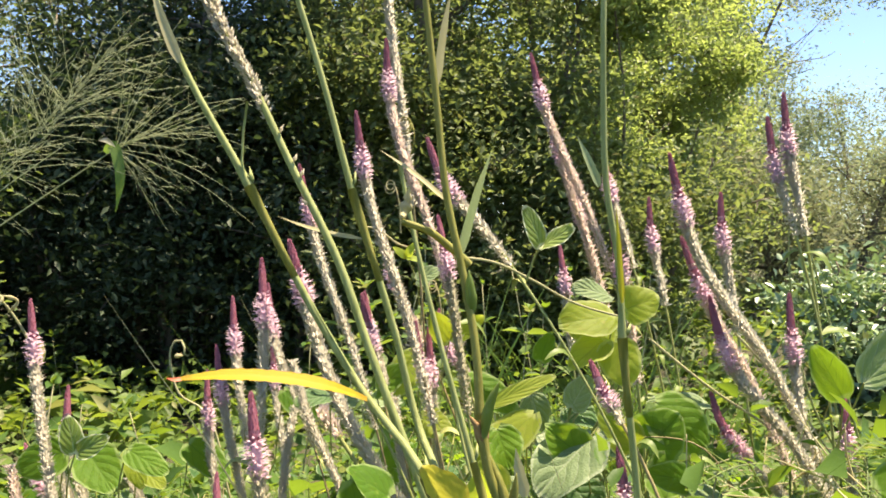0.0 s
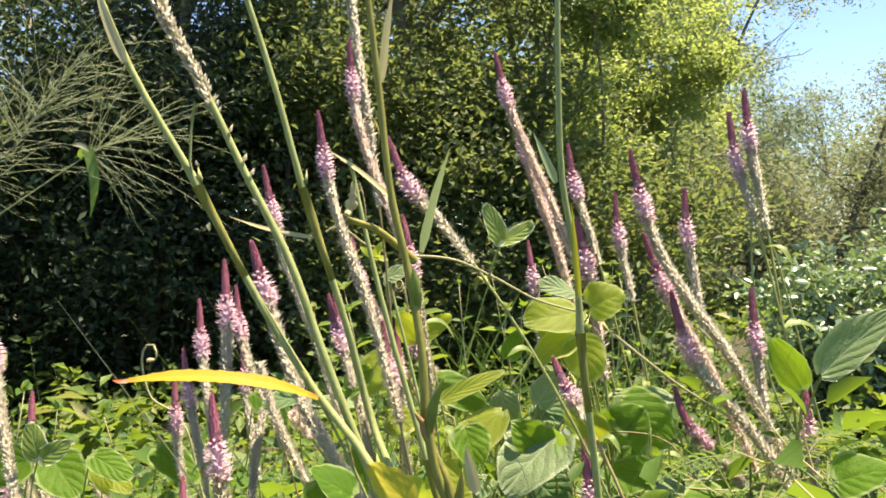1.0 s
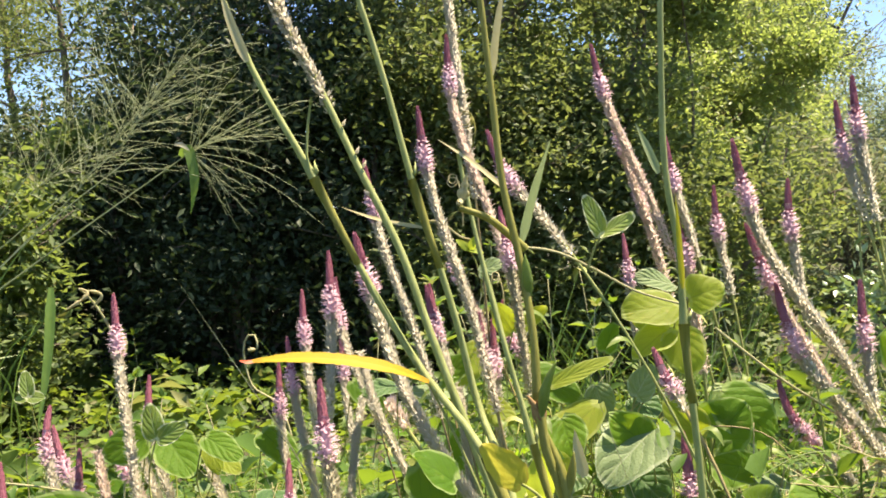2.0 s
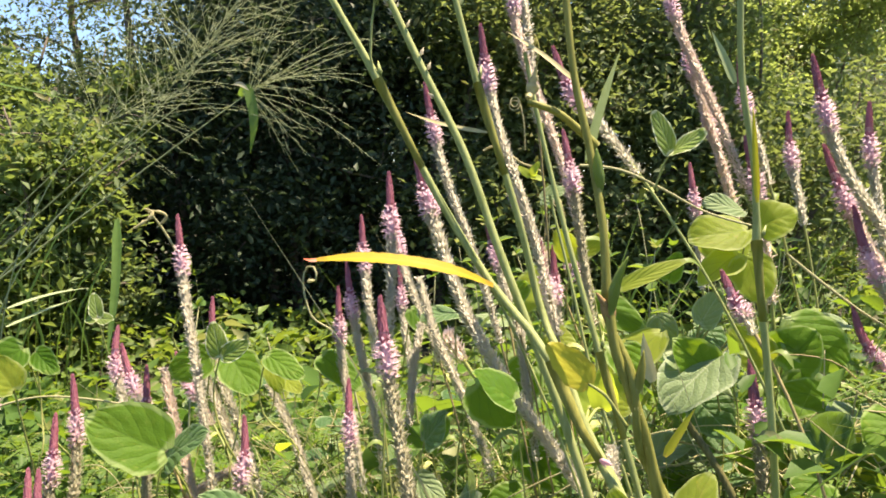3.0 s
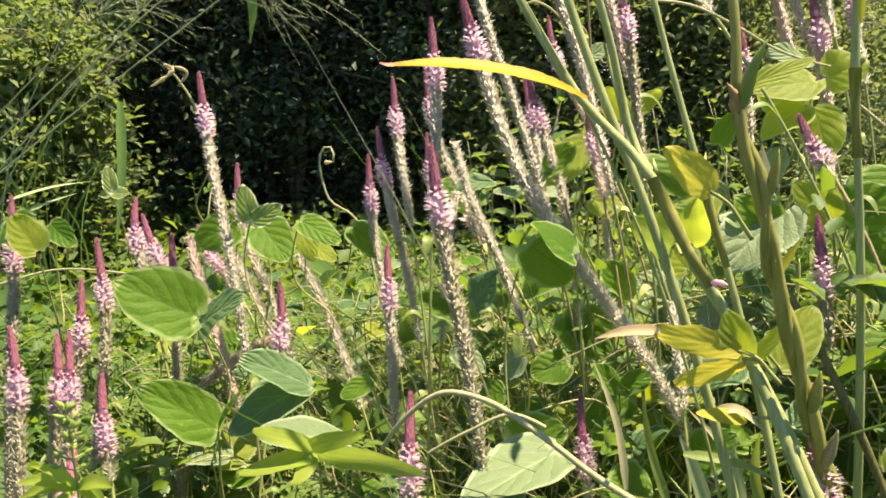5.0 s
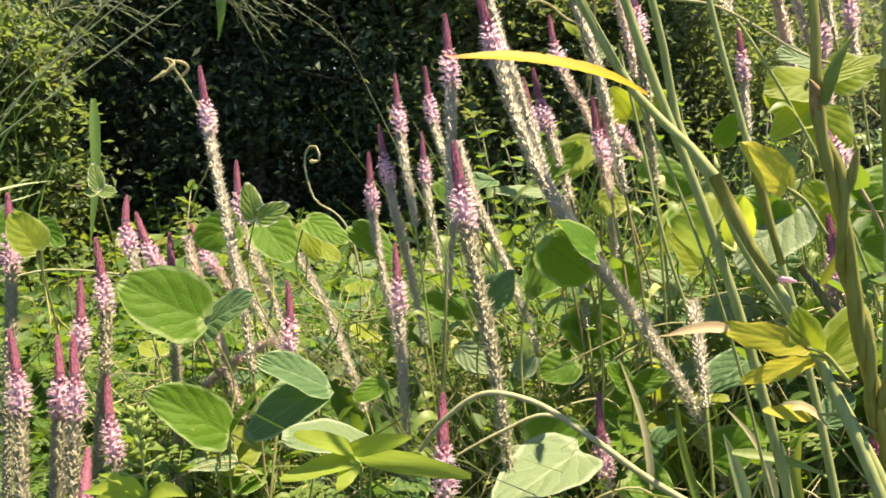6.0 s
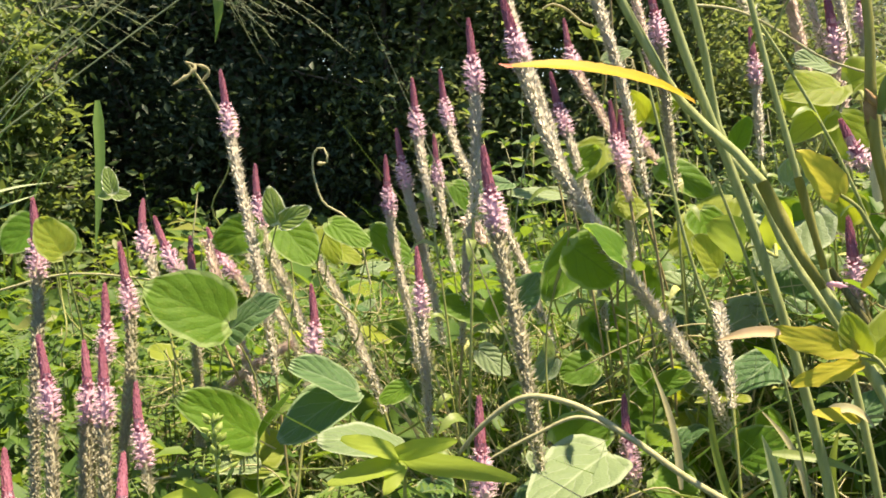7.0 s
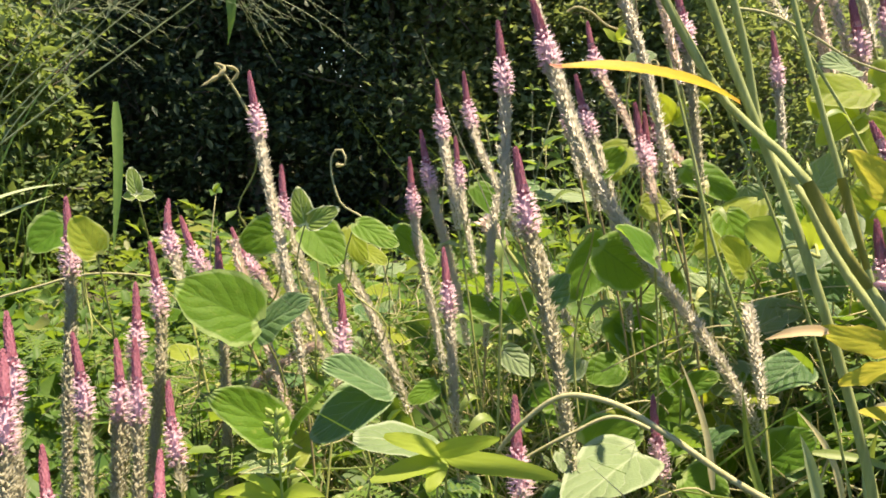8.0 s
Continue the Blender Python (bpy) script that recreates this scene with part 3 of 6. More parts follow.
def grass_blade(pts, width, face, mat, label):
    v, f, uv = ribbon(pts, width, face, GRASS_SHAPE)
    me = mesh_of("long_grass", v, f, mat, uv)
    return tagged(new("long_grass", me), label, "grass", "long grass blades")


def branch(start, heading, length, r0, r1, bend, steps=9):
    p = np.array(start, dtype=float)
    d = np.array(heading, dtype=float)
    pts = [p]
    for _ in range(steps):
        d = unit(d + rng.normal(0, bend, 3))
        p = p + d * length / steps
        pts.append(p)
    return np.array(pts), np.linspace(r0, r1, steps + 1)


def woody(name, x, y, height, spread, leaf, count, mat, label, category, stems=3, clear=0.0, lean=(0, 0), trunk_r=0.04, group="", clump=0.28, narrow=0.45, droop=-0.15, tufts=0):
    """A shrub or tree: tapered stems, limbs that fork, and a crown of single leaves gathered in clumps at the limbs' ends."""
    global rng
    rng = np.random.default_rng(int(abs(x) * 1000) * 31 + int(y * 100) + int(height * 10))
    root = thing(name, (x, y, 0), label, category, group)
    ends = []
    for s in range(stems):
        a = rng.uniform(0, 6.28)
        off = np.array([math.cos(a), math.sin(a), 0]) * (0.12 * spread if stems > 1 else 0)
        tr, rr = branch((x + off[0], y + off[1], -0.03), (off[0] * 0.9 / max(spread, .1) + lean[0], off[1] * 0.9 / max(spread, .1) + lean[1], 1.0), height * rng.uniform(0.78, 0.95), trunk_r, trunk_r * 0.25, 0.07, 12)
        part("trunk", tri_mesh("trunk", *tube(tr, rr, 8), M_BARK), root)
        for i in range(max(4, int(16 / stems) + 3)):
            k = rng.integers(max(1, int(12 * clear)), 12)
            h = rng.normal(0, 1, 3)
            h[2] = abs(h[2]) * 0.5 + 0.15
            lb, lr = branch(tr[k], unit(h), spread * rng.uniform(0.55, 1.05), rr[k] * 0.55, 0.004, 0.16, 7)
            limbs = [tube(lb, lr, 4 if y < 7 else 3)]
            ends += list(lb[3:])
            for _ in range(2):
                q = rng.integers(2, 7)
                h2 = unit(rng.normal(0, 1, 3) + np.array([0, 0, 0.2]))
                tw, wr = branch(lb[q], h2, spread * rng.uniform(0.25, 0.5), 0.006, 0.002, 0.2, 4)
                limbs.append(tube(tw, wr, 3))
                ends += list(tw[1:])
            part("limb", tri_mesh("limb", *join(limbs), M_BARK), root)
        ends += list(tr[-3:])
    ends = np.array(ends)
    if tufts:
        ends = ends[rng.integers(0, len(ends), tufts)] + rng.normal(0, 0.5 * clump, (tufts, 3))
    fat = rng.uniform(0.6, 1.3, len(ends))
    who = rng.integers(0, len(ends), count)
    at = ends[who] + rng.normal(0, 1, (count, 3)) * clump * np.array([1, 1, 0.65]) * (fat[who] * rng.uniform(0.3, 1.0, count))[:, None]
    at[:, 2] = np.abs(at[:, 2])
    L = leaf * rng.uniform(0.6, 1.25, count)
    along = random_dirs(count, droop, 0.7)
    nor = random_dirs(count, 0.9, 1.0)
    v, f = kite_leaf_cloud(at, along, nor, L, L * narrow * rng.uniform(0.8, 1.2, count))
    part("crown", tri_mesh("crown", v, f, mat), root)
    return root


def weed_plant(x, y, height, leaf, pairs, mat, lean=(0.0, 0.0), name="leafy_weed", label="upright green weed with pointed opposite leaves"):
    root = thing(name, (x, y, 0), label, "weed", "leafy weeds")
    ax, rr = branch((x, y, -0.02), (lean[0], lean[1], 1), height, 0.0035, 0.0012, 0.05, 10)
    part("stem", tri_mesh("stem", *tube(ax, rr, 6), M_VINE), root)
    at, al = [], []
    for i in range(pairs):
        f = 0.25 + 0.75 * i / max(1, pairs - 1)
        k = f * 10
        p = np.array([np.interp(k, np.arange(11), ax[:, j]) for j in range(3)])
        a0 = i * 1.57 + rng.uniform(-0.3, 0.3)
        for s in (0, math.pi):
            at.append(p)
            al.append((math.cos(a0 + s), math.sin(a0 + s), rng.uniform(0.1, 0.7)))
    for _ in range(3):
        at.append(ax[-1])
        al.append((rng.normal(0, 0.6), rng.normal(0, 0.6), 1.0))
    at, al = np.array(at), np.array(al)
    n = len(at)
    L = leaf * rng.uniform(0.75, 1.15, n) * np.concatenate([np.linspace(1.1, 0.75, n - 3), [0.5] * 3])
    v, f = leaf_cloud(at, al, np.tile([[0.0, -0.1, 1.0]], (n, 1)) + rng.normal(0, 0.25, (n, 3)), L, L * 0.5)
    part("foliage", tri_mesh("foliage", v, f, mat), root)
    return root


# ---------------------------------------------------------------- ground
def ground_sheet():
    xs = np.concatenate([[-900, -120, -30], np.linspace(-9, 9, 61), [30, 120, 900]])
    ys = np.concatenate([[-900, -120, -20, -6], np.linspace(-2, 14, 54), [40, 150, 900]])
    X, Y = np.meshgrid(xs, ys, indexing="ij")
    near = np.exp(-((X / 9) ** 2 + ((Y - 5) / 9) ** 2))
    Z = near * 0.03 * (np.sin(X * 2.3 + 0.6 * Y) + np.sin(Y * 3.1 - X)) - 0.02
    n1, n2 = X.shape
    v = np.stack([X, Y, Z], -1).reshape(-1, 3)
    f = [(i * n2 + j, (i + 1) * n2 + j, (i + 1) * n2 + j + 1, i * n2 + j + 1) for i in range(n1 - 1) for j in range(n2 - 1)]
    return tagged(new("ground", mesh_of("ground", v, f, M_SOIL)), "brown soil with leaf litter under the weeds", "ground", "", "structure")


ground_sheet()

# ---------------------------------------------------------------- hedge, bushes and trees behind
def hedge_row():
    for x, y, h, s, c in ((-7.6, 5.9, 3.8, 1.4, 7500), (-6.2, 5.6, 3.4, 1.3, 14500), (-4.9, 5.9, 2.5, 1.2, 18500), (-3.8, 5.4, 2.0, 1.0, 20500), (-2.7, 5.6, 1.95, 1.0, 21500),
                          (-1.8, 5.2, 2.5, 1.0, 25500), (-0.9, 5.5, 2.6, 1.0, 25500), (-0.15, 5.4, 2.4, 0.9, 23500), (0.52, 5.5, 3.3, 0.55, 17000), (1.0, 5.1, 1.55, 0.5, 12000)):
        # shaded tone to the left, lighter tone where the hedge looks brighter
        woody("hedge_shrub", x, y, h, s, 0.056, c, M_HEDGE_SHADED if x < -1.2 else M_HEDGE_LIGHTER, "dense dark green hedge shrub in deep shade", "shrub", 4, 0.0, (0, -0.05), 0.035, "hedge shrubs", 0.30, 0.45)
    for x, y, h, s, c in ((-6.5, 7.4, 2.6, 1.4, 6500), (-4.6, 7.4, 2.3, 1.2, 6500), (-2.8, 7.2, 2.5, 1.3, 6500), (-1.2, 7.2, 3.2, 1.5, 6500), (0.2, 7.9, 3.4, 1.4, 6500)):
        woody("hedge_shrub", x, y, h, s, 0.11, c, M_HEDGE_SHADED, "dense dark green shrub at the back of the hedge", "shrub", 4, 0.0, (0, 0), 0.035, "hedge shrubs", 0.34, 0.5)
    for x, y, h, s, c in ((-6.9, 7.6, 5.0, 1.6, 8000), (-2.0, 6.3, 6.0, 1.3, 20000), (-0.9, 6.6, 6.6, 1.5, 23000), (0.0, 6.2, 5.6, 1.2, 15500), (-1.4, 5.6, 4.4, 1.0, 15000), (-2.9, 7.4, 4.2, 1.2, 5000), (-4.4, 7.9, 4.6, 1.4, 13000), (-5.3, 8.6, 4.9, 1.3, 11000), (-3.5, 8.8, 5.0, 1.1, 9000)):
        # trees over the darkest stretch take the shaded tone as well
        woody("hedge_tree", x, y, h, s, 0.060, c, M_HEDGE_SHADED if -2.2 < x < -0.7 else M_HEDGE_LIGHTER, "dark green tree rising over the hedge, glinting leaves", "tree", 1, 0.3, (0, -0.05), 0.07, "trees over the hedge", 0.30, 0.40)


hedge_row()
for x, y, h, s, c in ((-2.55, 3.75, 1.5, 0.45, 9000), (-2.95, 3.9, 1.8, 0.5, 11000), (-3.5, 4.1, 2.1, 0.55, 11000), (-2.8, 3.3, 0.95, 0.4, 6500)):
    woody("edge_bush", x, y, h, s, 0.060, c, M_EDGE, "leafy bush at the hedge's foot, half in sun", "bush", 4, 0.0, (0, 0), 0.016, "bushes at the hedge's foot", 0.14, 0.45, tufts=60)
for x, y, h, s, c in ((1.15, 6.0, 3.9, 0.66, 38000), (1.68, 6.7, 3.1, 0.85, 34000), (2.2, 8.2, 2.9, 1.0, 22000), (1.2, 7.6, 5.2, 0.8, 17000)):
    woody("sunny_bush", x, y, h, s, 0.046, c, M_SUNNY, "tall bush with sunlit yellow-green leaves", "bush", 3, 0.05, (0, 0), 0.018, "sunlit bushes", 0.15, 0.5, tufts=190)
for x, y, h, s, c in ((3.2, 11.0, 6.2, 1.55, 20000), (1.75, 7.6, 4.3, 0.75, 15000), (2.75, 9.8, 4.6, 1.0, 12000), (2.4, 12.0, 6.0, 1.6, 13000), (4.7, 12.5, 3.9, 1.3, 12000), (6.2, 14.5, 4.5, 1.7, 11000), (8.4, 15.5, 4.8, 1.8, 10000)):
    woody("airy_tree", x, y, h, s, 0.068, c, M_TREE_HAZE, "airy green tree with a loose crown", "tree", 1, 0.12, (0, 0), 0.045, "airy trees", 0.30, 0.38, tufts=90)
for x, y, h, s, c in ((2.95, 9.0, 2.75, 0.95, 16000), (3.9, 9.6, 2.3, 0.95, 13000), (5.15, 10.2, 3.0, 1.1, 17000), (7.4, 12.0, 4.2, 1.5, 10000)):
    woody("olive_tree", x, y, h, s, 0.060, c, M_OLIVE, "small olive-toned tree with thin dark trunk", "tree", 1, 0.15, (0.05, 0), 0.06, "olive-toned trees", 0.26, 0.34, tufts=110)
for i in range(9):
    woody("distant_bush", 3.0 + 2.6 * i + 0.5 * math.sin(7.0 * i), 19 + 1.8 * math.sin(3.0 * i), 3.3 + 0.5 * math.sin(5.0 * i), 1.7, 0.145, 4200, M_TREE_HAZE, "distant bush at the field's edge, leaf colour greyed for haze", "bush", 3, 0.0, (0, 0), 0.05, "distant bushes", 0.5, 0.45)
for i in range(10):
    woody("distant_tree", -14 + 4.6 * i + math.sin(4.0 * i), 30 + 3.0 * math.sin(2.3 * i), 6.6 + 0.9 * math.sin(6.1 * i), 3.0, 0.20, 5000, M_TREE_HAZE, "distant tree against the sky, leaf colour greyed for haze", "tree", 1, 0.1, (0, 0), 0.16, "distant trees", 0.7, 0.42, tufts=120)
for x, y, h, s, c in ((2.05, 3.9, 0.86, 0.40, 6500), (2.65, 4.3, 1.05, 0.45, 6500), (2.95, 3.8, 0.9, 0.4, 5000)):
    woody("glossy_shrub", x, y, h, s, 0.055, c, M_GLOSSY, "low shrub with shiny whitish-green leaves", "shrub", 5, 0.0, (0, 0), 0.012, "shiny-leaved shrubs", 0.14, 0.58, tufts=60)


# ---------------------------------------------------------------- low weeds that cover the ground
rng = np.random.default_rng(21)


def cover_height(x, y):
    far = np.clip((y - 1.1) / 1.6, 0, 1)
    right = np.clip((x + 0.05) / 0.3, 0, 1) * (1 - far)
    left = np.clip((-0.52 - x) / 0.2, 0, 1) * np.clip((1.25 - y) / 0.2, 0, 1)
    return 0.45 - 0.20 * left - 0.21 * far + 0.15 * right + 0.05 * np.sin(2.1 * x + 1.3 * y) + 0.04 * np.sin(4.7 * x - 2.9 * y + 1.0) + 0.03 * np.sin(9.1 * x + 7.7 * y) + 0.05 * np.sin(17.0 * x + 3.1 * y) * np.sin(13.0 * y - 5.0 * x)


def leafy_cover(name, x0, x1, y0, y1, plants, per, size, mat, label, narrow=(0.42, 0.68), fine=True):
    """A tangle of low weeds: many small plants, each a stalk with leaves that shrink towards its top."""
    x, y = rng.uniform(x0, x1, plants), rng.uniform(y0, y1, plants)
    h = cover_height(x, y) * rng.uniform(0.45, 1.25, plants)
    lean = rng.normal(0, 0.10, (plants, 2))
    grow = size * np.exp(rng.normal(0, 0.42, plants))
    shape = rng.uniform(*narrow, plants)
    who = np.repeat(np.arange(plants), per)
    n = len(who)
    f = 1 - rng.random(n) ** 1.1 * 0.8
    at = np.stack([x[who] + lean[who, 0] * f, y[who] + lean[who, 1] * f, h[who] * f], 1)
    a = rng.uniform(0, 6.28, n)
    al = np.stack([np.cos(a), np.sin(a), rng.normal(0.15, 0.35, n) + 0.5 * (f > 0.93)], 1)
    L = grow[who] * rng.uniform(0.65, 1.2, n) * np.interp(f, [0.25, 0.8, 1.0], [1.15, 1.0, 0.6])
    at = at + al * (0.25 * L)[:, None]
    v, t = (leaf_cloud if fine else small_leaf_cloud)(at, al, np.tile([[0.0, -0.1, 1.0]], (n, 1)) + rng.normal(0, 0.6, (n, 3)), L, L * shape[who])
    tagged(new(name, tri_mesh(name, v, t, mat)), label, "weeds", "", "stuff")
    foot = np.stack([x, y, np.full(plants, -0.02)], 1)
    top = np.stack([x + lean[:, 0], y + lean[:, 1], h * 0.9], 1)
    sv, st = small_leaf_cloud(foot, top - foot, rng.normal(0, 1, (plants, 3)), np.linalg.norm(top - foot, axis=1), np.full(plants, 0.0019))
    tagged(new(name + "_stalks", tri_mesh(name + "_stalks", sv, st, M_UNDER)), "thin green stalks of the low weeds", "weeds", "", "stuff")


def pinnate_cover(x0, x1, y0, y1, count):
    """Feathery leaves: a rib with rows of narrow leaflets."""
    chunks, ribs = [], []
    for _ in range(count):
        x, y = rng.uniform(x0, x1), rng.uniform(y0, y1)
        z = float(cover_height(x, y)) + rng.uniform(-0.06, 0.07)
        a = rng.uniform(0, 6.28)
        L = rng.uniform(0.06, 0.11)
        d = np.array([math.cos(a), math.sin(a), rng.uniform(-0.1, 0.5)])
        pts, _ = spline([(x, y, z), np.array([x, y, z]) + d * L * 0.5 + np.array([0, 0, 0.006]), np.array([x, y, z]) + d * L + np.array([0, 0, -0.012])], 13)
        side = unit(np.cross(d, [0, 0, 1.0]))
        ribs.append(tube(pts, 0.0007, 4))
        ribs.append(tube(np.array([pts[0], (x + rng.normal(0, 0.03), y + rng.normal(0, 0.03), 0.0)]), 0.0009, 4))
        at = np.repeat(pts[1:], 2, 0)
        al = np.tile(np.stack([side, -side]), (12, 1)) + d * 0.35 + rng.normal(0, 0.08, (24, 3))
        n = len(at)
        chunks.append(small_leaf_cloud(at, al, np.tile([[0, 0, 1.0]], (n, 1)) + rng.normal(0, 0.15, (n, 3)), np.repeat(np.interp(np.arange(12), [0, 4, 11], [0.012, 0.018, 0.008]), 2), np.full(n, 0.0062)))
    tagged(new("pinnate_weeds", tri_mesh("pinnate_weeds", *join(chunks), M_WEED2)), "feathery light green leaves of low weeds", "weeds", "", "stuff")
    tagged(new("pinnate_weed_ribs", tri_mesh("pinnate_weed_ribs", *join(ribs), M_UNDER)), "thin ribs and stalks of the feathery weeds", "weeds", "", "stuff")


def grass_tufts(name, x0, x1, y0, y1, count, mat, label, tall=0.35, wide=0.006):
    chunks = []
    for _ in range(count):
        x, y = rng.uniform(x0, x1), rng.uniform(y0, y1)
        h = tall * rng.uniform(0.7, 1.5)
        a = rng.uniform(0, 6.28)
        d = np.array([math.cos(a), math.sin(a), 0]) * h * rng.uniform(0.15, 0.6)
        p = np.array([x, y, -0.01])
        pts, _ = spline([p, p + d * 0.35 + np.array([0, 0, h * 0.6]), p + d + np.array([0, 0, h * rng.uniform(0.75, 1.0)])], 7)
        v, f, _ = ribbon([pts[0], pts[3], pts[6]], wide * rng.uniform(0.6, 1.4), (math.sin(a), -math.cos(a), 0.3), GRASS_SHAPE, 7, 3)
        f = np.array([t for q in f for t in ((q[0], q[1], q[2]), (q[0], q[2], q[3]))])
        chunks.append((np.array(v), f))
    tagged(new(name, tri_mesh(name, *join(chunks), mat)), label, "grass", "", "stuff")


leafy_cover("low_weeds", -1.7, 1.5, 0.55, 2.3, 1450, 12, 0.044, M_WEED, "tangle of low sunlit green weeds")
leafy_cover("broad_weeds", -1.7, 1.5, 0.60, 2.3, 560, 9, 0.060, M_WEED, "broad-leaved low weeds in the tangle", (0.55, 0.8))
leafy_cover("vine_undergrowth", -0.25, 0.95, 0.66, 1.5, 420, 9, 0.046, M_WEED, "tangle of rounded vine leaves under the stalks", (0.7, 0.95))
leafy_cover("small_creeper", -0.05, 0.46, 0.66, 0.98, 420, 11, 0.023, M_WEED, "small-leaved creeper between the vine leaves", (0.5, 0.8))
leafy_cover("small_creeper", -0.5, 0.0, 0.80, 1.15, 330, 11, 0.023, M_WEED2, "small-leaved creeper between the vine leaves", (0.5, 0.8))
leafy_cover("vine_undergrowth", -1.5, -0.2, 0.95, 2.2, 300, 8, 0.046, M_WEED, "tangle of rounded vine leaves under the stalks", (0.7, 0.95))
leafy_cover("low_weeds", -4.4, 3.6, 2.2, 5.0, 1300, 11, 0.066, M_WEED_LIT, "tangle of low green weeds before the hedge", fine=False)
leafy_cover("far_weeds", -2.0, 11.0, 5.0, 13.0, 1000, 9, 0.14, M_WEED_LIT, "sunny green weeds further off", fine=False)
leafy_cover("side_weeds", -5.0, -1.6, -2.0, 2.3, 420, 9, 0.10, M_WEED, "low green weeds beside the flowers", fine=False)
leafy_cover("side_weeds", 1.4, 5.0, -2.0, 2.3, 420, 9, 0.10, M_WEED, "low green weeds beside the flowers", fine=False)
leafy_cover("side_weeds", -1.7, 1.5, -2.5, 0.45, 450, 9, 0.085, M_WEED, "low green weeds beside the flowers", fine=False)
pinnate_cover(-1.1, 0.9, 0.62, 1.7, 520)
pinnate_cover(-0.6, 0.45, 0.70, 1.1, 200)
grass_tufts("grass_tufts", -1.3, 1.2, 0.70, 2.2, 760, M_GRASS, "thin green grass blades among the weeds", 0.42)
grass_tufts("dry_grass_tufts", -0.55, 0.45, 0.80, 1.25, 520, M_DRY, "dry straw-coloured grass among the stalks", 0.46, 0.0032)
grass_tufts("dry_grass_tufts", -0.26, 0.02, 0.90, 1.10, 190, M_DRY, "dry straw-coloured grass round the flower stalks", 0.56, 0.0034)
grass_tufts("dry_grass_tufts", 0.0, 0.42, 0.68, 0.96, 200, M_DRY, "dry straw-coloured grass under the tall stalks", 0.44, 0.003)


def broken_straw(name, x0, x1, y0, y1, count, mat, label, thick=0.0009, rise=(-0.10, 0.08)):
    """Bits of stem and blade caught in the tangle at all angles."""
    x, y = rng.uniform(x0, x1, count), rng.uniform(y0, y1, count)
    z = cover_height(x, y) + rng.uniform(*rise, count)
    at = np.stack([x, y, z], 1)
    d = unit(rng.normal(0, 1, (count, 3)) * np.array([1.0, 0.6, 0.75]))
    L = rng.uniform(0.03, 0.13, count)
    chunks = []
    for p, q, l in zip(at, d, L):
        bend = rng.normal(0, 0.06, 3) * l
        chunks.append(tube(np.array([p - q * l * 0.5, p + bend, p + q * l * 0.5 + bend * 0.3]), thick * np.array([1.0, 0.9, 0.5]) * rng.uniform(0.6, 1.5), 4))
    tagged(new(name, tri_mesh(name, *join(chunks), mat)), label, "straw", "", "stuff")


for i in range(15):
    x, y = rng.uniform(-0.05, 0.85), rng.uniform(1.75, 3.1)
    weed_plant(x, y, 0.62 + 0.13 * y + rng.uniform(-0.12, 0.05), rng.uniform(0.035, 0.06), rng.integers(8, 13), M_WEED, (rng.normal(0, 0.14), rng.normal(0, 0.06)), label="green weed with narrow pointed leaves before the bushes")
grass_tufts("tall_grass_tufts", -3.0, -1.95, 2.5, 3.3, 60, M_GRASS, "tall green grass at the hedge's foot", 0.85, 0.010)
grass_tufts("tall_grass_tufts", -0.05, 0.8, 1.6, 2.8, 200, M_GRASS, "tall thin green grass before the bushes", 0.68, 0.008)
grass_tufts("dry_grass_tufts", -0.10, 0.40, 0.80, 1.10, 130, M_DRY, "dry straw-coloured grass between the flower stalks", 0.66, 0.0028)
grass_tufts("grass_tufts", -0.15, 0.42, 0.72, 1.10, 210, M_GRASS, "thin green grass blades between the flower stalks", 0.66, 0.004)
broken_straw("straw_bits", -0.15, 0.5, 0.64, 1.05, 800, M_DRY, "straw-coloured bits of dry stem caught in the tangle")
broken_straw("straw_bits", -0.7, 0.0, 0.80, 1.4, 520, M_DRY, "straw-coloured bits of dry stem caught in the tangle")
broken_straw("green_bits", -0.7, 0.5, 0.64, 1.3, 900, M_STEM_LEAF, "thin green runners and stems caught in the tangle", 0.0010)
for i in range(60):
    y = rng.uniform(1.3, 4.6)
    x = rng.uniform(-0.62 * y - 0.3, 0.5 * y)
    weed_plant(x, y, float(cover_height(x, y)) + rng.uniform(0.0, 0.12), rng.uniform(0.05, 0.085), rng.integers(5, 8), M_WEED, (rng.normal(0, 0.1), rng.normal(0, 0.1)))
for x, y, h, s in ((-0.72, 1.36, 0.76, 0.055), (-0.60, 1.75, 0.66, 0.06), (-0.10, 2.1, 0.92, 0.07), (-0.02, 2.2, 0.84, 0.07), (-0.42, 1.9, 0.78, 0.06), (-0.2, 2.3, 0.74, 0.065), (0.25, 2.4, 0.8, 0.07), (-1.92, 4.09, 0.50, 0.09), (-0.9, 2.0, 0.6, 0.06)):
    weed_plant(x, y, h, s, 8, M_WEED, (rng.normal(0, 0.06), rng.normal(0, 0.06)), label="bright green weed with pointed leaves, taller than its neighbours")


# ---------------------------------------------------------------- celosia flowers
rng = np.random.default_rng(22)
celosia((-0.448, 0.880, 0.927), (-0.430, 0.855, 0.850), (-0.396, 0.821, 0.719), 0.25)
celosia((-0.154, 0.812, 0.993), (-0.100, 0.776, 0.843), (0.047, 0.735, 0.628), 0.40, size=1.2, cone=.036)
celosia((-0.186, 0.831, 0.975), (-0.178, 0.806, 0.904), (-0.177, 0.765, 0.742), 0.15)
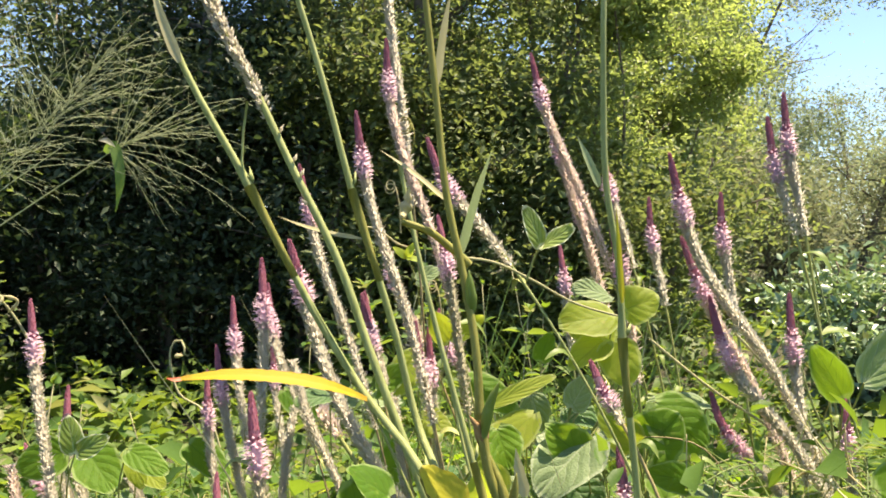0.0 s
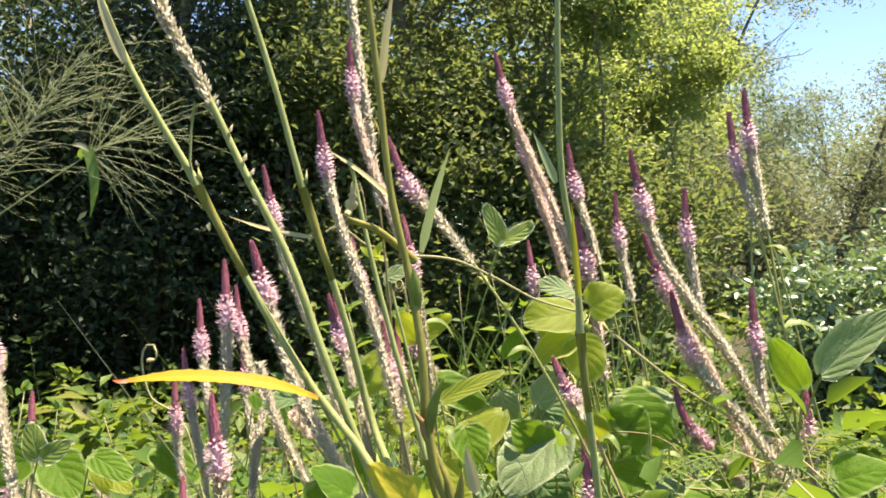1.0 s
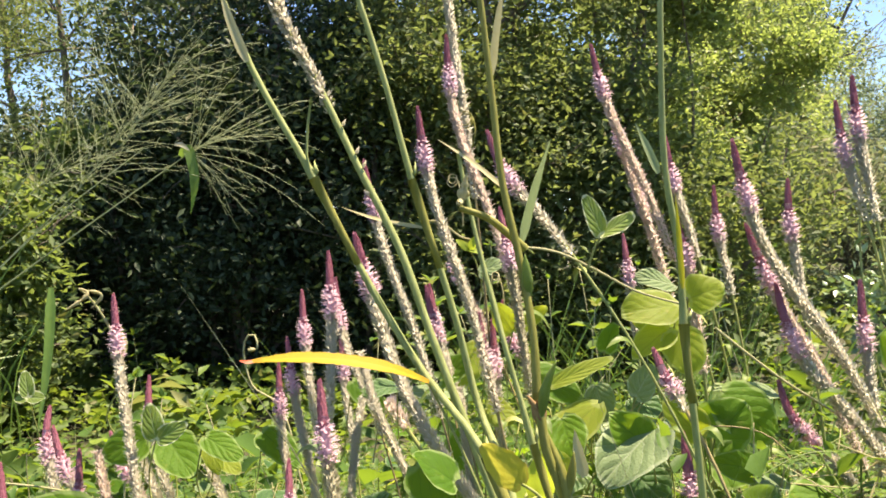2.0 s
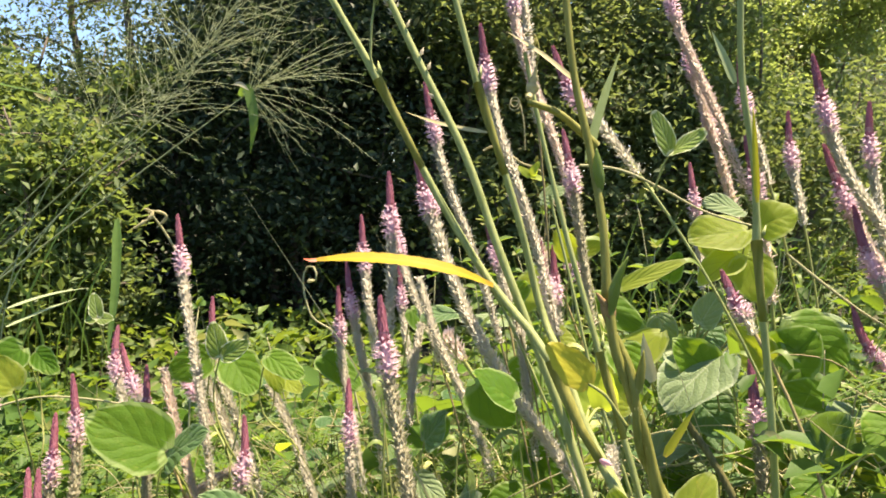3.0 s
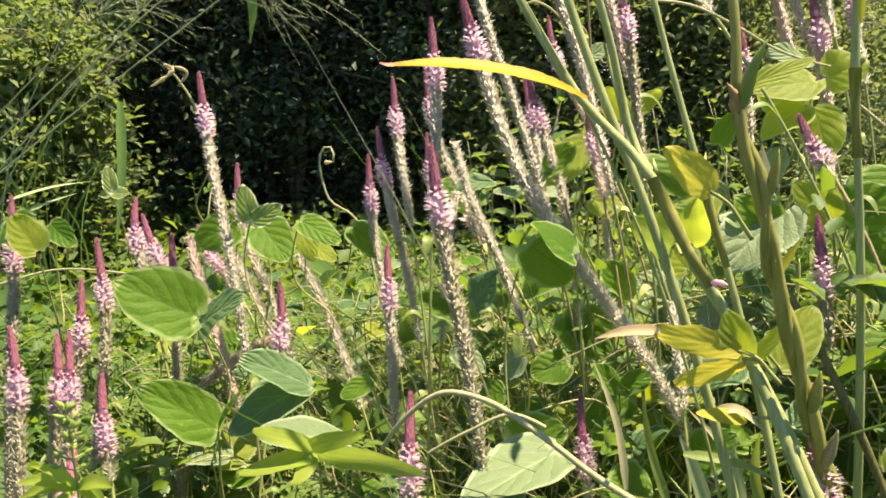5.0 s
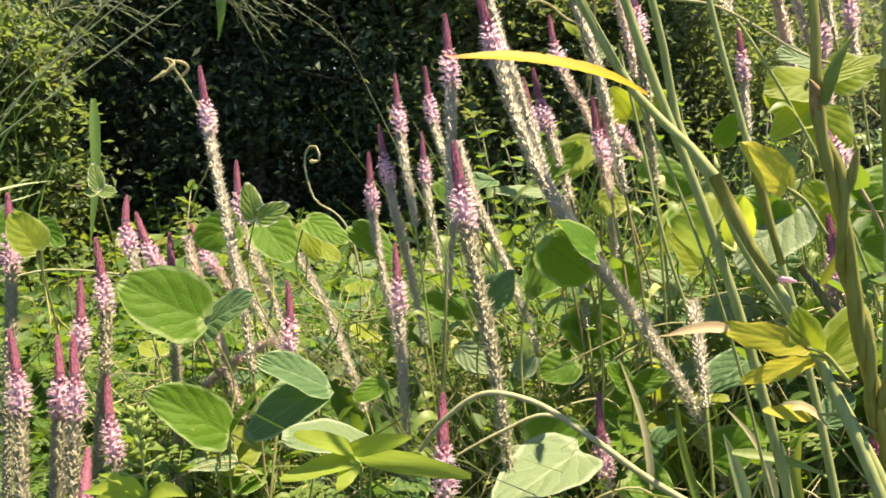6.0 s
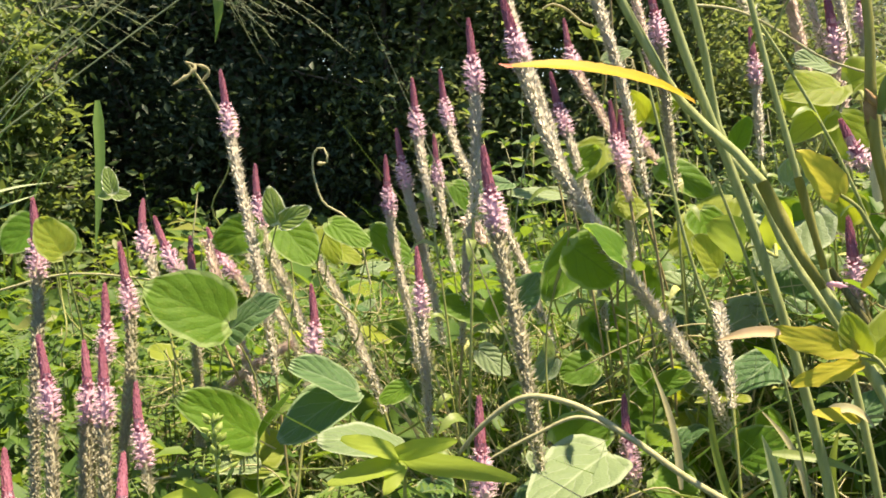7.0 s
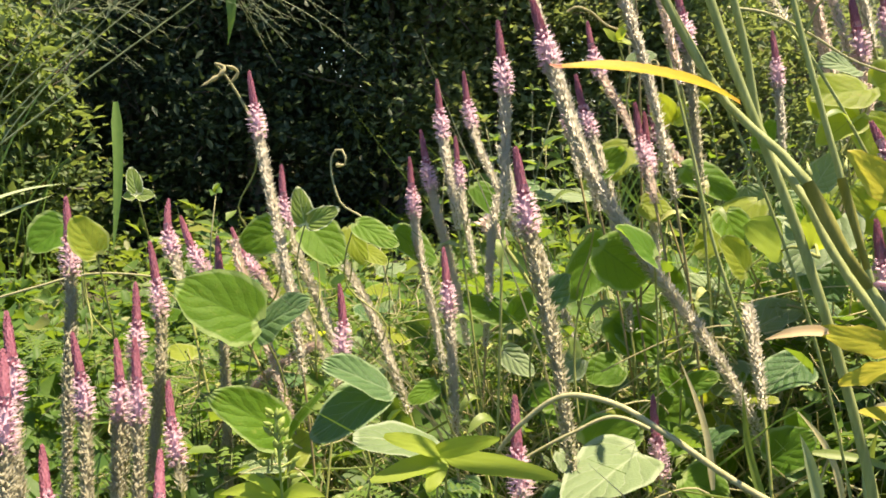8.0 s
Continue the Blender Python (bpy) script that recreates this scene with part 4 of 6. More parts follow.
celosia((-0.168, 0.709, 0.860), (-0.156, 0.686, 0.798), (-0.131, 0.656, 0.691), 0.22, size=1.15, dull=True)
celosia((-0.257, 0.991, 0.923), (-0.247, 0.966, 0.853), (-0.231, 0.942, 0.777), 0.14)
celosia((-0.275, 0.984, 0.864), (-0.261, 0.961, 0.801), (-0.233, 0.934, 0.706), 0.2)
celosia((-0.290, 0.997, 0.831), (-0.280, 0.971, 0.752), (-0.249, 0.937, 0.623), 0.2)
celosia((-0.229, 1.061, 0.935), (-0.213, 1.036, 0.857), (-0.180, 1.013, 0.790), 0.17)
celosia((-0.244, 1.160, 0.850), (-0.234, 1.135, 0.775), (-0.212, 1.105, 0.670), 0.15)
celosia((-0.106, 1.098, 0.923), (-0.095, 1.077, 0.871), (-0.077, 1.052, 0.794), 0.1)
celosia((-0.165, 0.930, 1.079), (-0.146, 0.917, 0.997), (-0.100, 0.903, 0.871), 0.24)
celosia((-0.077, 1.062, 0.996), (-0.067, 1.042, 0.947), (-0.029, 1.019, 0.877), 0.14, rosy=True)
celosia((-0.005, 1.020, 0.906), (0.005, 1.000, 0.861), (0.040, 0.983, 0.820), 0.1, rosy=True)
celosia((-0.017, 0.975, 0.888), (-0.013, 0.953, 0.831), (-0.006, 0.927, 0.751), 0.14)
celosia((-0.580, 0.737, 0.807), (-0.568, 0.715, 0.749), (-0.561, 0.677, 0.607), 0.25, dull=True)
celosia((-0.521, 0.778, 0.760), (-0.504, 0.755, 0.692), (-0.503, 0.715, 0.542), 0.25, dull=True)
celosia((-0.528, 0.757, 0.723), (-0.520, 0.736, 0.674), (-0.526, 0.701, 0.548), 0.2, dull=True)
celosia((-0.546, 0.670, 0.698), (-0.529, 0.650, 0.645), (-0.518, 0.625, 0.575), 0.2, dull=True)
celosia((-0.497, 0.683, 0.691), (-0.488, 0.664, 0.651), (-0.480, 0.637, 0.566), 0.2, dull=True)
celosia((-0.527, 0.709, 0.681), (-0.517, 0.691, 0.646), (-0.513, 0.664, 0.562), 0.15, dull=True)
celosia((-0.470, 0.686, 0.652), (-0.462, 0.669, 0.622), (-0.448, 0.650, 0.577), 0.075, dull=True)
celosia((-0.525, 0.578, 0.636), (-0.516, 0.563, 0.612), (-0.506, 0.548, 0.593), 0.1)
celosia((-0.338, 0.799, 0.717), (-0.331, 0.779, 0.673), (-0.332, 0.760, 0.639), 0.08, dull=True)
celosia((-0.581, 0.971, 0.777), (-0.576, 0.953, 0.742), (-0.555, 0.933, 0.691), 0.11, size=1.15)
celosia((-0.544, 0.915, 0.765), (-0.523, 0.898, 0.726), (-0.492, 0.881, 0.691), 0.1, size=1.1)
celosia((-0.485, 0.867, 0.751), (-0.472, 0.837, 0.646), (-0.459, 0.800, 0.509), 0.28, dull=True)
celosia((-0.428, 0.925, 0.825), (-0.419, 0.904, 0.772), (-0.367, 0.874, 0.657), 0.2)
celosia((-0.166, 0.592, 0.684), (-0.164, 0.574, 0.653), (-0.160, 0.556, 0.622), 0.1)
celosia((-0.036, 0.740, 0.634), (-0.034, 0.722, 0.598), (-0.029, 0.702, 0.558), 0.075)
celosia((0.176, 0.806, 0.791), (0.179, 0.788, 0.743), (0.185, 0.767, 0.662), 0.16, dull=True, size=1.2)
celosia((0.077, 0.470, 0.746), (0.076, 0.454, 0.725), (0.077, 0.438, 0.700), 0.09, flowers=.02, dull=True)
celosia((-0.203, 1.348, 0.707), (-0.175, 1.338, 0.671), (-0.146, 1.327, 0.633), 0.045, size=2.4, bare=True, rosy=True)
celosia((-0.093, 0.862, 1.130), (-0.080, 0.849, 1.050), (-0.037, 0.835, 0.916), 0.26)
celosia((-0.068, 0.954, 1.229), (-0.061, 0.941, 1.147), (-0.009, 0.926, 0.991), 0.25, rosy=True)
celosia((-0.075, 1.007, 1.394), (-0.068, 0.993, 1.279), (-0.044, 0.978, 1.106), 0.28, bare=True)
celosia((0.107, 1.004, 1.224), (0.120, 0.991, 1.163), (0.177, 0.977, 1.025), 0.22, rosy=True)
celosia((0.130, 1.023, 1.158), (0.141, 1.010, 1.110), (0.185, 0.996, 0.970), 0.2, rosy=True)
celosia((0.155, 1.032, 1.084), (0.164, 1.019, 1.048), (0.187, 1.006, 0.963), 0.14, rosy=True)
celosia((0.196, 0.999, 1.109), (0.200, 0.986, 1.063), (0.221, 0.972, 0.987), 0.12)
celosia((0.202, 0.978, 1.016), (0.213, 0.965, 0.954), (0.223, 0.951, 0.874), 0.15, size=1.25, rosy=True)
celosia((0.223, 0.802, 1.081), (0.245, 0.788, 0.988), (0.318, 0.774, 0.870), 0.28)
celosia((0.241, 0.820, 0.999), (0.257, 0.807, 0.948), (0.304, 0.794, 0.855), 0.2, rosy=True)
celosia((0.260, 0.789, 0.941), (0.275, 0.776, 0.880), (0.330, 0.763, 0.807), 0.2)
celosia((0.325, 0.951, 1.051), (0.323, 0.938, 0.999), (0.330, 0.925, 0.935), 0.13)
celosia((0.266, 1.051, 1.050), (0.268, 1.038, 0.991), (0.276, 1.025, 0.941), 0.11)
celosia((0.377, 0.903, 1.159), (0.379, 0.890, 1.090), (0.386, 0.879, 1.035), 0.125)
celosia((0.359, 0.902, 1.132), (0.364, 0.889, 1.074), (0.375, 0.878, 1.025), 0.105)
celosia((0.363, 0.849, 0.940), (0.361, 0.836, 0.894), (0.364, 0.823, 0.827), 0.15)
celosia((0.395, 0.797, 0.849), (0.392, 0.785, 0.819), (0.391, 0.772, 0.778), 0.1)
celosia((-0.016, 0.802, 1.095), (0.000, 0.789, 1.053), (0.041, 0.776, 1.003), 0.12)
celosia((-0.006, 0.901, 1.021), (0.001, 0.888, 0.985), (0.020, 0.874, 0.863), 0.17, dull=True)
celosia((-0.032, 0.948, 0.898), (-0.025, 0.936, 0.853), (-0.018, 0.923, 0.823), 0.09, rosy=True)
celosia((0.137, 0.748, 0.884), (0.145, 0.736, 0.862), (0.156, 0.723, 0.842), 0.05, cone=.03, flowers=.02)
celosia((0.265, 0.797, 0.846), (0.270, 0.785, 0.821), (0.318, 0.772, 0.762), 0.17)
celosia((0.158, 1.100, 0.989), (0.160, 1.087, 0.960), (0.165, 1.075, 0.908), 0.13)
celosia((-0.097, 0.969, 0.929), (-0.088, 0.956, 0.890), (-0.074, 0.944, 0.852), 0.12)
celosia((-0.555, 0.595, 0.736), (-0.543, 0.577, 0.703), (-0.532, 0.555, 0.642), 0.2, dull=True)
celosia((-0.533, 0.553, 0.720), (-0.524, 0.537, 0.697), (-0.514, 0.514, 0.636), 0.2, dull=True)
celosia((-0.509, 0.986, 0.742), (-0.491, 0.970, 0.713), (-0.459, 0.954, 0.682), 0.09, rosy=True)
celosia((-0.435, 0.584, 0.633), (-0.430, 0.569, 0.617), (-0.425, 0.555, 0.602), 0.07, dull=True)
celosia((-0.238, 0.853, 0.747), (-0.233, 0.835, 0.714), (-0.225, 0.809, 0.638), 0.15)
celosia((-0.363, 0.940, 0.715), (-0.330, 0.921, 0.666), (-0.295, 0.898, 0.593), 0.15, bare=True)
celosia((0.042, 0.735, 0.721), (0.043, 0.718, 0.697), (0.046, 0.700, 0.662), 0.07, bare=True)
celosia((-0.446, 0.937, 0.727), (-0.415, 0.918, 0.678), (-0.385, 0.899, 0.630), 0.12, bare=True)
celosia((-0.384, 0.892, 0.626), (-0.400, 0.878, 0.620), (-0.428, 0.860, 0.602), 0.09, bare=True, rosy=True)
celosia((-0.473, 0.887, 0.742), (-0.452, 0.866, 0.689), (-0.429, 0.847, 0.644), 0.16, bare=True, rosy=True)
celosia((-0.057, 0.957, 0.804), (-0.052, 0.940, 0.774), (-0.043, 0.918, 0.720), 0.13, bare=True)
celosia((-0.183, 1.006, 0.783), (-0.189, 0.985, 0.738), (-0.191, 0.961, 0.674), 0.14, bare=True)
celosia((-0.180, 0.977, 0.846), (-0.164, 0.965, 0.794), (-0.121, 0.951, 0.704), 0.2, bare=True)

# ---------------------------------------------------------------- climbing bean and other leaves
vine_leaf([((0.091, 0.752, 0.990), (0.077, 0.735, 1.026), 0.022, (-0.10, -0.66, 0.74)), ((0.092, 0.752, 0.990), (0.118, 0.735, 1.009), 0.024, (0.05, -0.62, 0.78))], M_YOUNG, "young light green bean leaf with pale veins and rim", attach=(0.078, 0.758, 0.957))
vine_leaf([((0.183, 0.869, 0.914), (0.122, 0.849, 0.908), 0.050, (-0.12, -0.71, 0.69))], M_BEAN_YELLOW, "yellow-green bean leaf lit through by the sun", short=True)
vine_leaf([((0.186, 0.899, 0.933), (0.143, 0.889, 0.946), 0.030, (-0.08, -0.66, 0.75))], M_BEAN_PALE, "pale greyish underside of a bean leaf", short=True)
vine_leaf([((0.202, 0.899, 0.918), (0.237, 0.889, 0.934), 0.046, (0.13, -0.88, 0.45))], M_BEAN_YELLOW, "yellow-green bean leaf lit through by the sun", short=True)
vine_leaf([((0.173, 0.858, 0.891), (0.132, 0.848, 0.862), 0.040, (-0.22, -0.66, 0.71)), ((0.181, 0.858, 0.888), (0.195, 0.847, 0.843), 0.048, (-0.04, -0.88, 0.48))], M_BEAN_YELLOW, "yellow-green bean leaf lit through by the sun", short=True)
vine_leaf([((0.156, 0.837, 0.792), (0.094, 0.796, 0.746), 0.068, (-0.21, -0.66, 0.73))], M_BEAN_PALE, "pale greyish underside of a bean leaf", short=True)
vine_leaf([((0.226, 0.857, 0.824), (0.272, 0.826, 0.782), 0.058, (-0.03, -0.92, 0.39))], M_BEAN, "green rounded bean leaf with pale veins", short=True)
vine_leaf([((0.300, 0.917, 0.810), (0.230, 0.897, 0.820), 0.034, (-0.18, -0.49, 0.85))], M_BEAN_PALE, "pale greyish underside of a bean leaf", short=True)
vine_leaf([((0.251, 0.796, 0.758), (0.200, 0.776, 0.772), 0.032, (-0.45, -0.81, 0.39))], M_BEAN, "green rounded bean leaf with pale veins", short=True)
vine_leaf([((0.361, 0.692, 0.875), (0.407, 0.672, 0.934), 0.040, (-0.47, -0.56, 0.68))], M_BEAN_PALE, "pale greyish underside of a bean leaf")
vine_leaf([((0.353, 0.711, 0.858), (0.328, 0.713, 0.903), 0.030, (-0.48, -0.76, 0.44))], M_BEAN, "green rounded bean leaf with pale veins")
vine_leaf([((0.352, 0.650, 0.795), (0.385, 0.630, 0.813), 0.045, (-0.32, -0.42, 0.85))], M_BEAN, "green rounded bean leaf with pale veins")
vine_leaf([((-0.381, 0.837, 0.771), (-0.387, 0.834, 0.811), 0.024, (0.20, -0.61, 0.77)), ((-0.379, 0.837, 0.771), (-0.345, 0.833, 0.790), 0.022, (0.45, -0.70, 0.56))], M_YOUNG, "young light green bean leaf with pale veins and rim", short=True)
vine_leaf([((-0.385, 0.876, 0.764), (-0.347, 0.852, 0.727), 0.050, (0.32, -0.82, 0.48))], M_BEAN, "green rounded bean leaf with pale veins", short=True)
vine_leaf([((-0.417, 0.893, 0.758), (-0.464, 0.877, 0.742), 0.046, (0.31, -0.90, 0.31))], M_BEAN, "green rounded bean leaf with pale veins", short=True)
vine_leaf([((-0.348, 0.899, 0.760), (-0.325, 0.873, 0.725), 0.026, (-0.09, -0.81, 0.58)), ((-0.332, 0.895, 0.737), (-0.301, 0.875, 0.726), 0.022, (0.04, -0.67, 0.75))], M_BEAN_YELLOW, "yellow-green bean leaf lit through by the sun", short=True)
vine_leaf([((-0.308, 0.980, 0.746), (-0.253, 0.957, 0.711), 0.042, (-0.00, -0.65, 0.76))], M_BEAN, "green rounded bean leaf with pale veins", short=True)
vine_leaf([((-0.413, 0.768, 0.685), (-0.476, 0.732, 0.729), 0.072, (0.42, -0.68, 0.60))], M_BEAN, "green rounded bean leaf with pale veins", short=True)
vine_leaf([((-0.413, 0.772, 0.677), (-0.360, 0.742, 0.716), 0.050, (0.01, -0.70, 0.70))], M_BEAN_DARK, "bluish dark green bean leaf, shiny and quilted", short=True)
vine_leaf([((-0.365, 0.695, 0.599), (-0.416, 0.660, 0.653), 0.050, (0.09, -0.70, 0.71)), ((-0.366, 0.694, 0.597), (-0.326, 0.670, 0.670), 0.020, (-0.00, -0.35, 0.94))], M_BEAN, "green rounded bean leaf with pale veins")
vine_leaf([((-0.275, 0.680, 0.653), (-0.333, 0.641, 0.626), 0.046, (0.01, -0.32, 0.95)), ((-0.271, 0.680, 0.652), (-0.322, 0.653, 0.686), 0.042, (-0.05, -0.50, 0.87))], M_BEAN_DARK, "bluish dark green bean leaf, shiny and quilted")
vine_leaf([((-0.223, 0.618, 0.630), (-0.287, 0.597, 0.649), 0.055, (-0.02, -0.23, 0.97))], M_BEAN_PALE, "pale greyish underside of a bean leaf")
vine_leaf([((-0.236, 0.760, 0.631), (-0.263, 0.746, 0.617), 0.022, (0.18, -0.73, 0.66))], M_BEAN, "green rounded bean leaf with pale veins", short=True)
vine_leaf([((-0.056, 0.686, 0.602), (-0.123, 0.581, 0.607), 0.066, (-0.24, -0.47, 0.85))], M_BEAN_PALE, "pale greyish underside of a bean leaf")
vine_leaf([((-0.036, 0.926, 0.660), (0.002, 0.902, 0.625), 0.050, (-0.02, -0.73, 0.68))], M_BEAN, "green rounded bean leaf with pale veins", short=True)
vine_leaf([((0.054, 0.958, 0.633), (0.094, 0.946, 0.663), 0.044, (0.13, -0.55, 0.83))], M_BEAN_PALE, "pale greyish underside of a bean leaf", short=True)
vine_leaf([((0.029, 0.838, 0.597), (0.038, 0.825, 0.636), 0.034, (-0.12, -0.74, 0.66))], M_BEAN_YELLOW, "yellow-green bean leaf lit through by the sun", short=True)
vine_leaf([((-0.099, 0.726, 0.589), (-0.049, 0.712, 0.608), 0.050, (-0.25, -0.76, 0.60))], M_BEAN, "green rounded bean leaf with pale veins")
vine_leaf([((0.014, 0.752, 0.577), (0.039, 0.738, 0.605), 0.046, (0.08, -0.30, 0.95))], M_BEAN_DARK, "bluish dark green bean leaf, shiny and quilted")
vine_leaf([((0.136, 0.850, 0.737), (0.165, 0.827, 0.711), 0.050, (-0.39, -0.47, 0.79))], M_BEAN_DARK, "bluish dark green bean leaf, shiny and quilted", short=True)
vine_leaf([((0.089, 0.855, 0.670), (0.128, 0.843, 0.701), 0.052, (-0.22, -0.49, 0.84))], M_BEAN_PALE, "pale greyish underside of a bean leaf", short=True)
vine_leaf([((0.153, 0.791, 0.633), (0.172, 0.769, 0.614), 0.044, (0.08, -0.43, 0.90))], M_BEAN_DARK, "bluish dark green bean leaf, shiny and quilted", short=True)
vine_leaf([((0.058, 0.696, 0.593), (0.089, 0.684, 0.625), 0.042, (-0.27, -0.56, 0.78))], M_BEAN, "green rounded bean leaf with pale veins")
vine_leaf([((-0.011, 0.708, 0.569), (0.024, 0.689, 0.564), 0.046, (-0.01, -0.58, 0.82))], M_BEAN, "green rounded bean leaf with pale veins")
vine_leaf([((0.100, 0.753, 0.667), (0.058, 0.727, 0.648), 0.046, (-0.10, -0.50, 0.86))], M_BEAN_DARK, "bluish dark green bean leaf, shiny and quilted")
vine_leaf([((0.016, 0.893, 0.683), (-0.007, 0.880, 0.729), 0.042, (-0.11, -0.65, 0.75))], M_BEAN, "green rounded bean leaf with pale veins", short=True)
vine_leaf([((0.065, 0.824, 0.735), (0.037, 0.809, 0.771), 0.036, (-0.38, -0.55, 0.74))], M_BEAN_YELLOW, "yellow-green bean leaf lit through by the sun", short=True)
vine_leaf([((0.148, 0.836, 0.769), (0.107, 0.819, 0.804), 0.046, (-0.45, -0.73, 0.51))], M_BEAN, "green rounded bean leaf with pale veins", short=True)
vine_leaf([((0.200, 0.841, 0.780), (0.165, 0.836, 0.819), 0.040, (-0.19, -0.90, 0.39))], M_BEAN_YELLOW, "yellow-green bean leaf lit through by the sun", short=True)
vine_leaf([((0.138, 0.864, 0.816), (0.156, 0.861, 0.851), 0.034, (0.06, -0.50, 0.86))], M_BEAN_PALE, "pale greyish underside of a bean leaf", short=True)
vine_leaf([((0.018, 0.595, 0.797), (-0.007, 0.585, 0.819), 0.030, (-0.11, -0.74, 0.66))], M_FRESH, "fresh light green compound leaf close by", attach=(0.012, 0.513, 0.808))
vine_leaf([((0.025, 0.557, 0.806), (0.026, 0.553, 0.837), 0.020, (-0.29, -0.85, 0.43))], M_FRESH, "fresh light green compound leaf close by", attach=(0.012, 0.513, 0.808))
vine_leaf([((0.039, 0.447, 0.734), (0.014, 0.440, 0.740), 0.009, (-0.36, -0.62, 0.70))], M_GOLD, "golden yellowing compound leaf on a short stalk", attach=(0.068, 0.436, 0.730))
vine_leaf([((0.216, 0.845, 0.777), (0.245, 0.836, 0.816), 0.060, (-0.17, -0.78, 0.61))], M_BEAN, "green rounded bean leaf with pale veins", short=True)
vine_leaf([((0.200, 0.925, 0.882), (0.142, 0.901, 0.911), 0.058, (-0.23, -0.83, 0.50))], M_BEAN_YELLOW, "yellow-green bean leaf lit through by the sun", short=True)
vine_leaf([((-0.116, 0.776, 0.559), (-0.085, 0.755, 0.541), 0.035, (0.18, -0.42, 0.89))], M_BEAN_PALE, "pale greyish underside of a bean leaf", short=True)
vine_leaf([((-0.043, 1.006, 0.734), (-0.096, 0.970, 0.665), 0.060, (-0.17, -0.80, 0.57))], M_BEAN, "green rounded bean leaf with pale veins", short=True)
vine_leaf([((-0.163, 0.952, 0.649), (-0.225, 0.942, 0.670), 0.036, (-0.12, -0.65, 0.75)), ((-0.163, 0.952, 0.648), (-0.141, 0.949, 0.678), 0.026, (0.11, -0.91, 0.40))], M_BEAN, "green rounded bean leaf with pale veins", short=True)
vine_leaf([((-0.173, 0.906, 0.621), (-0.137, 0.893, 0.597), 0.030, (-0.15, -0.65, 0.74))], M_BEAN_PALE, "pale greyish underside of a bean leaf", short=True)
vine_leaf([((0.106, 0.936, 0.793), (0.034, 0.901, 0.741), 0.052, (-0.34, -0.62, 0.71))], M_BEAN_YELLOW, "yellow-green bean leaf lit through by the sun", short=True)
vine_leaf([((0.108, 0.892, 0.775), (0.176, 0.868, 0.728), 0.058, (-0.08, -0.31, 0.95))], M_BEAN_PALE, "pale greyish underside of a bean leaf", short=True)
vine_leaf([((0.026, 0.957, 0.828), (0.090, 0.946, 0.798), 0.046, (-0.08, -0.79, 0.60))], M_BEAN, "green rounded bean leaf with pale veins", short=True)
vine_leaf([((-0.023, 1.039, 0.847), (-0.076, 1.006, 0.798), 0.050, (-0.21, -0.84, 0.50))], M_BEAN_YELLOW, "yellow-green bean leaf lit through by the sun", short=True)
vine_leaf([((-0.057, 1.085, 0.776), (-0.141, 1.060, 0.784), 0.038, (-0.21, -0.52, 0.83))], M_BEAN_PALE, "pale greyish underside of a bean leaf", short=True)
vine_leaf([((-0.215, 1.096, 0.789), (-0.169, 1.082, 0.751), 0.036, (0.04, -0.79, 0.61))], M_BEAN, "green rounded bean leaf with pale veins", short=True)
vine_leaf([((-0.693, 0.935, 0.753), (-0.723, 0.907, 0.723), 0.056, (0.19, -0.66, 0.73))], M_BEAN, "green rounded bean leaf with pale veins", short=True)
vine_leaf([((-0.676, 0.935, 0.749), (-0.641, 0.923, 0.725), 0.030, (0.37, -0.85, 0.38))], M_BEAN, "green rounded bean leaf with pale veins", short=True)
vine_leaf([((-0.649, 1.034, 0.776), (-0.658, 1.040, 0.812), 0.020, (0.16, -0.59, 0.79)), ((-0.649, 1.034, 0.776), (-0.668, 1.032, 0.775), 0.018, (0.42, -0.56, 0.71)), ((-0.649, 1.034, 0.776), (-0.626, 1.035, 0.775), 0.018, (0.69, -0.53, 0.49))], M_YOUNG, "young light green bean leaf with pale veins and rim", short=True)
vine_leaf([((0.002, 0.795, 0.620), (-0.024, 0.788, 0.646), 0.024, (-0.09, -0.54, 0.84)), ((0.004, 0.795, 0.620), (0.035, 0.791, 0.641), 0.024, (0.06, -0.66, 0.75))], M_BEAN, "green rounded bean leaf with pale veins", short=True)
vine_leaf([((-0.053, 0.921, 0.660), (-0.001, 0.896, 0.617), 0.046, (-0.25, -0.89, 0.37))], M_BEAN, "green rounded bean leaf with pale veins", short=True)
vine_leaf([((0.050, 0.928, 0.661), (0.083, 0.910, 0.657), 0.030, (-0.24, -0.19, 0.95))], M_BEAN_DARK, "bluish dark green bean leaf, shiny and quilted", short=True)
vine_leaf([((0.107, 0.896, 0.684), (0.155, 0.877, 0.678), 0.036, (-0.29, -0.47, 0.83))], M_BEAN_PALE, "pale greyish underside of a bean leaf", short=True)
vine_leaf([((0.011, 0.430, 0.855), (-0.011, 0.430, 0.876), 0.020, (-0.09, -0.80, 0.6))], M_GOLD, "olive-gold crumpled lobed leaf on a thin stalk", attach=(0.032, 0.430, 0.832), teeth=0.16)
vine_leaf([((0.031, 0.440, 0.773), (-0.014, 0.440, 0.783), 0.0165, (-0.2, -0.8, 0.55)), ((0.034, 0.440, 0.766), (0.000, 0.440, 0.755), 0.012, (-0.1, -0.7, 0.7))], M_GOLD, "golden lobed compound leaf on a short stalk", attach=(0.052, 0.437, 0.757), teeth=0.22)
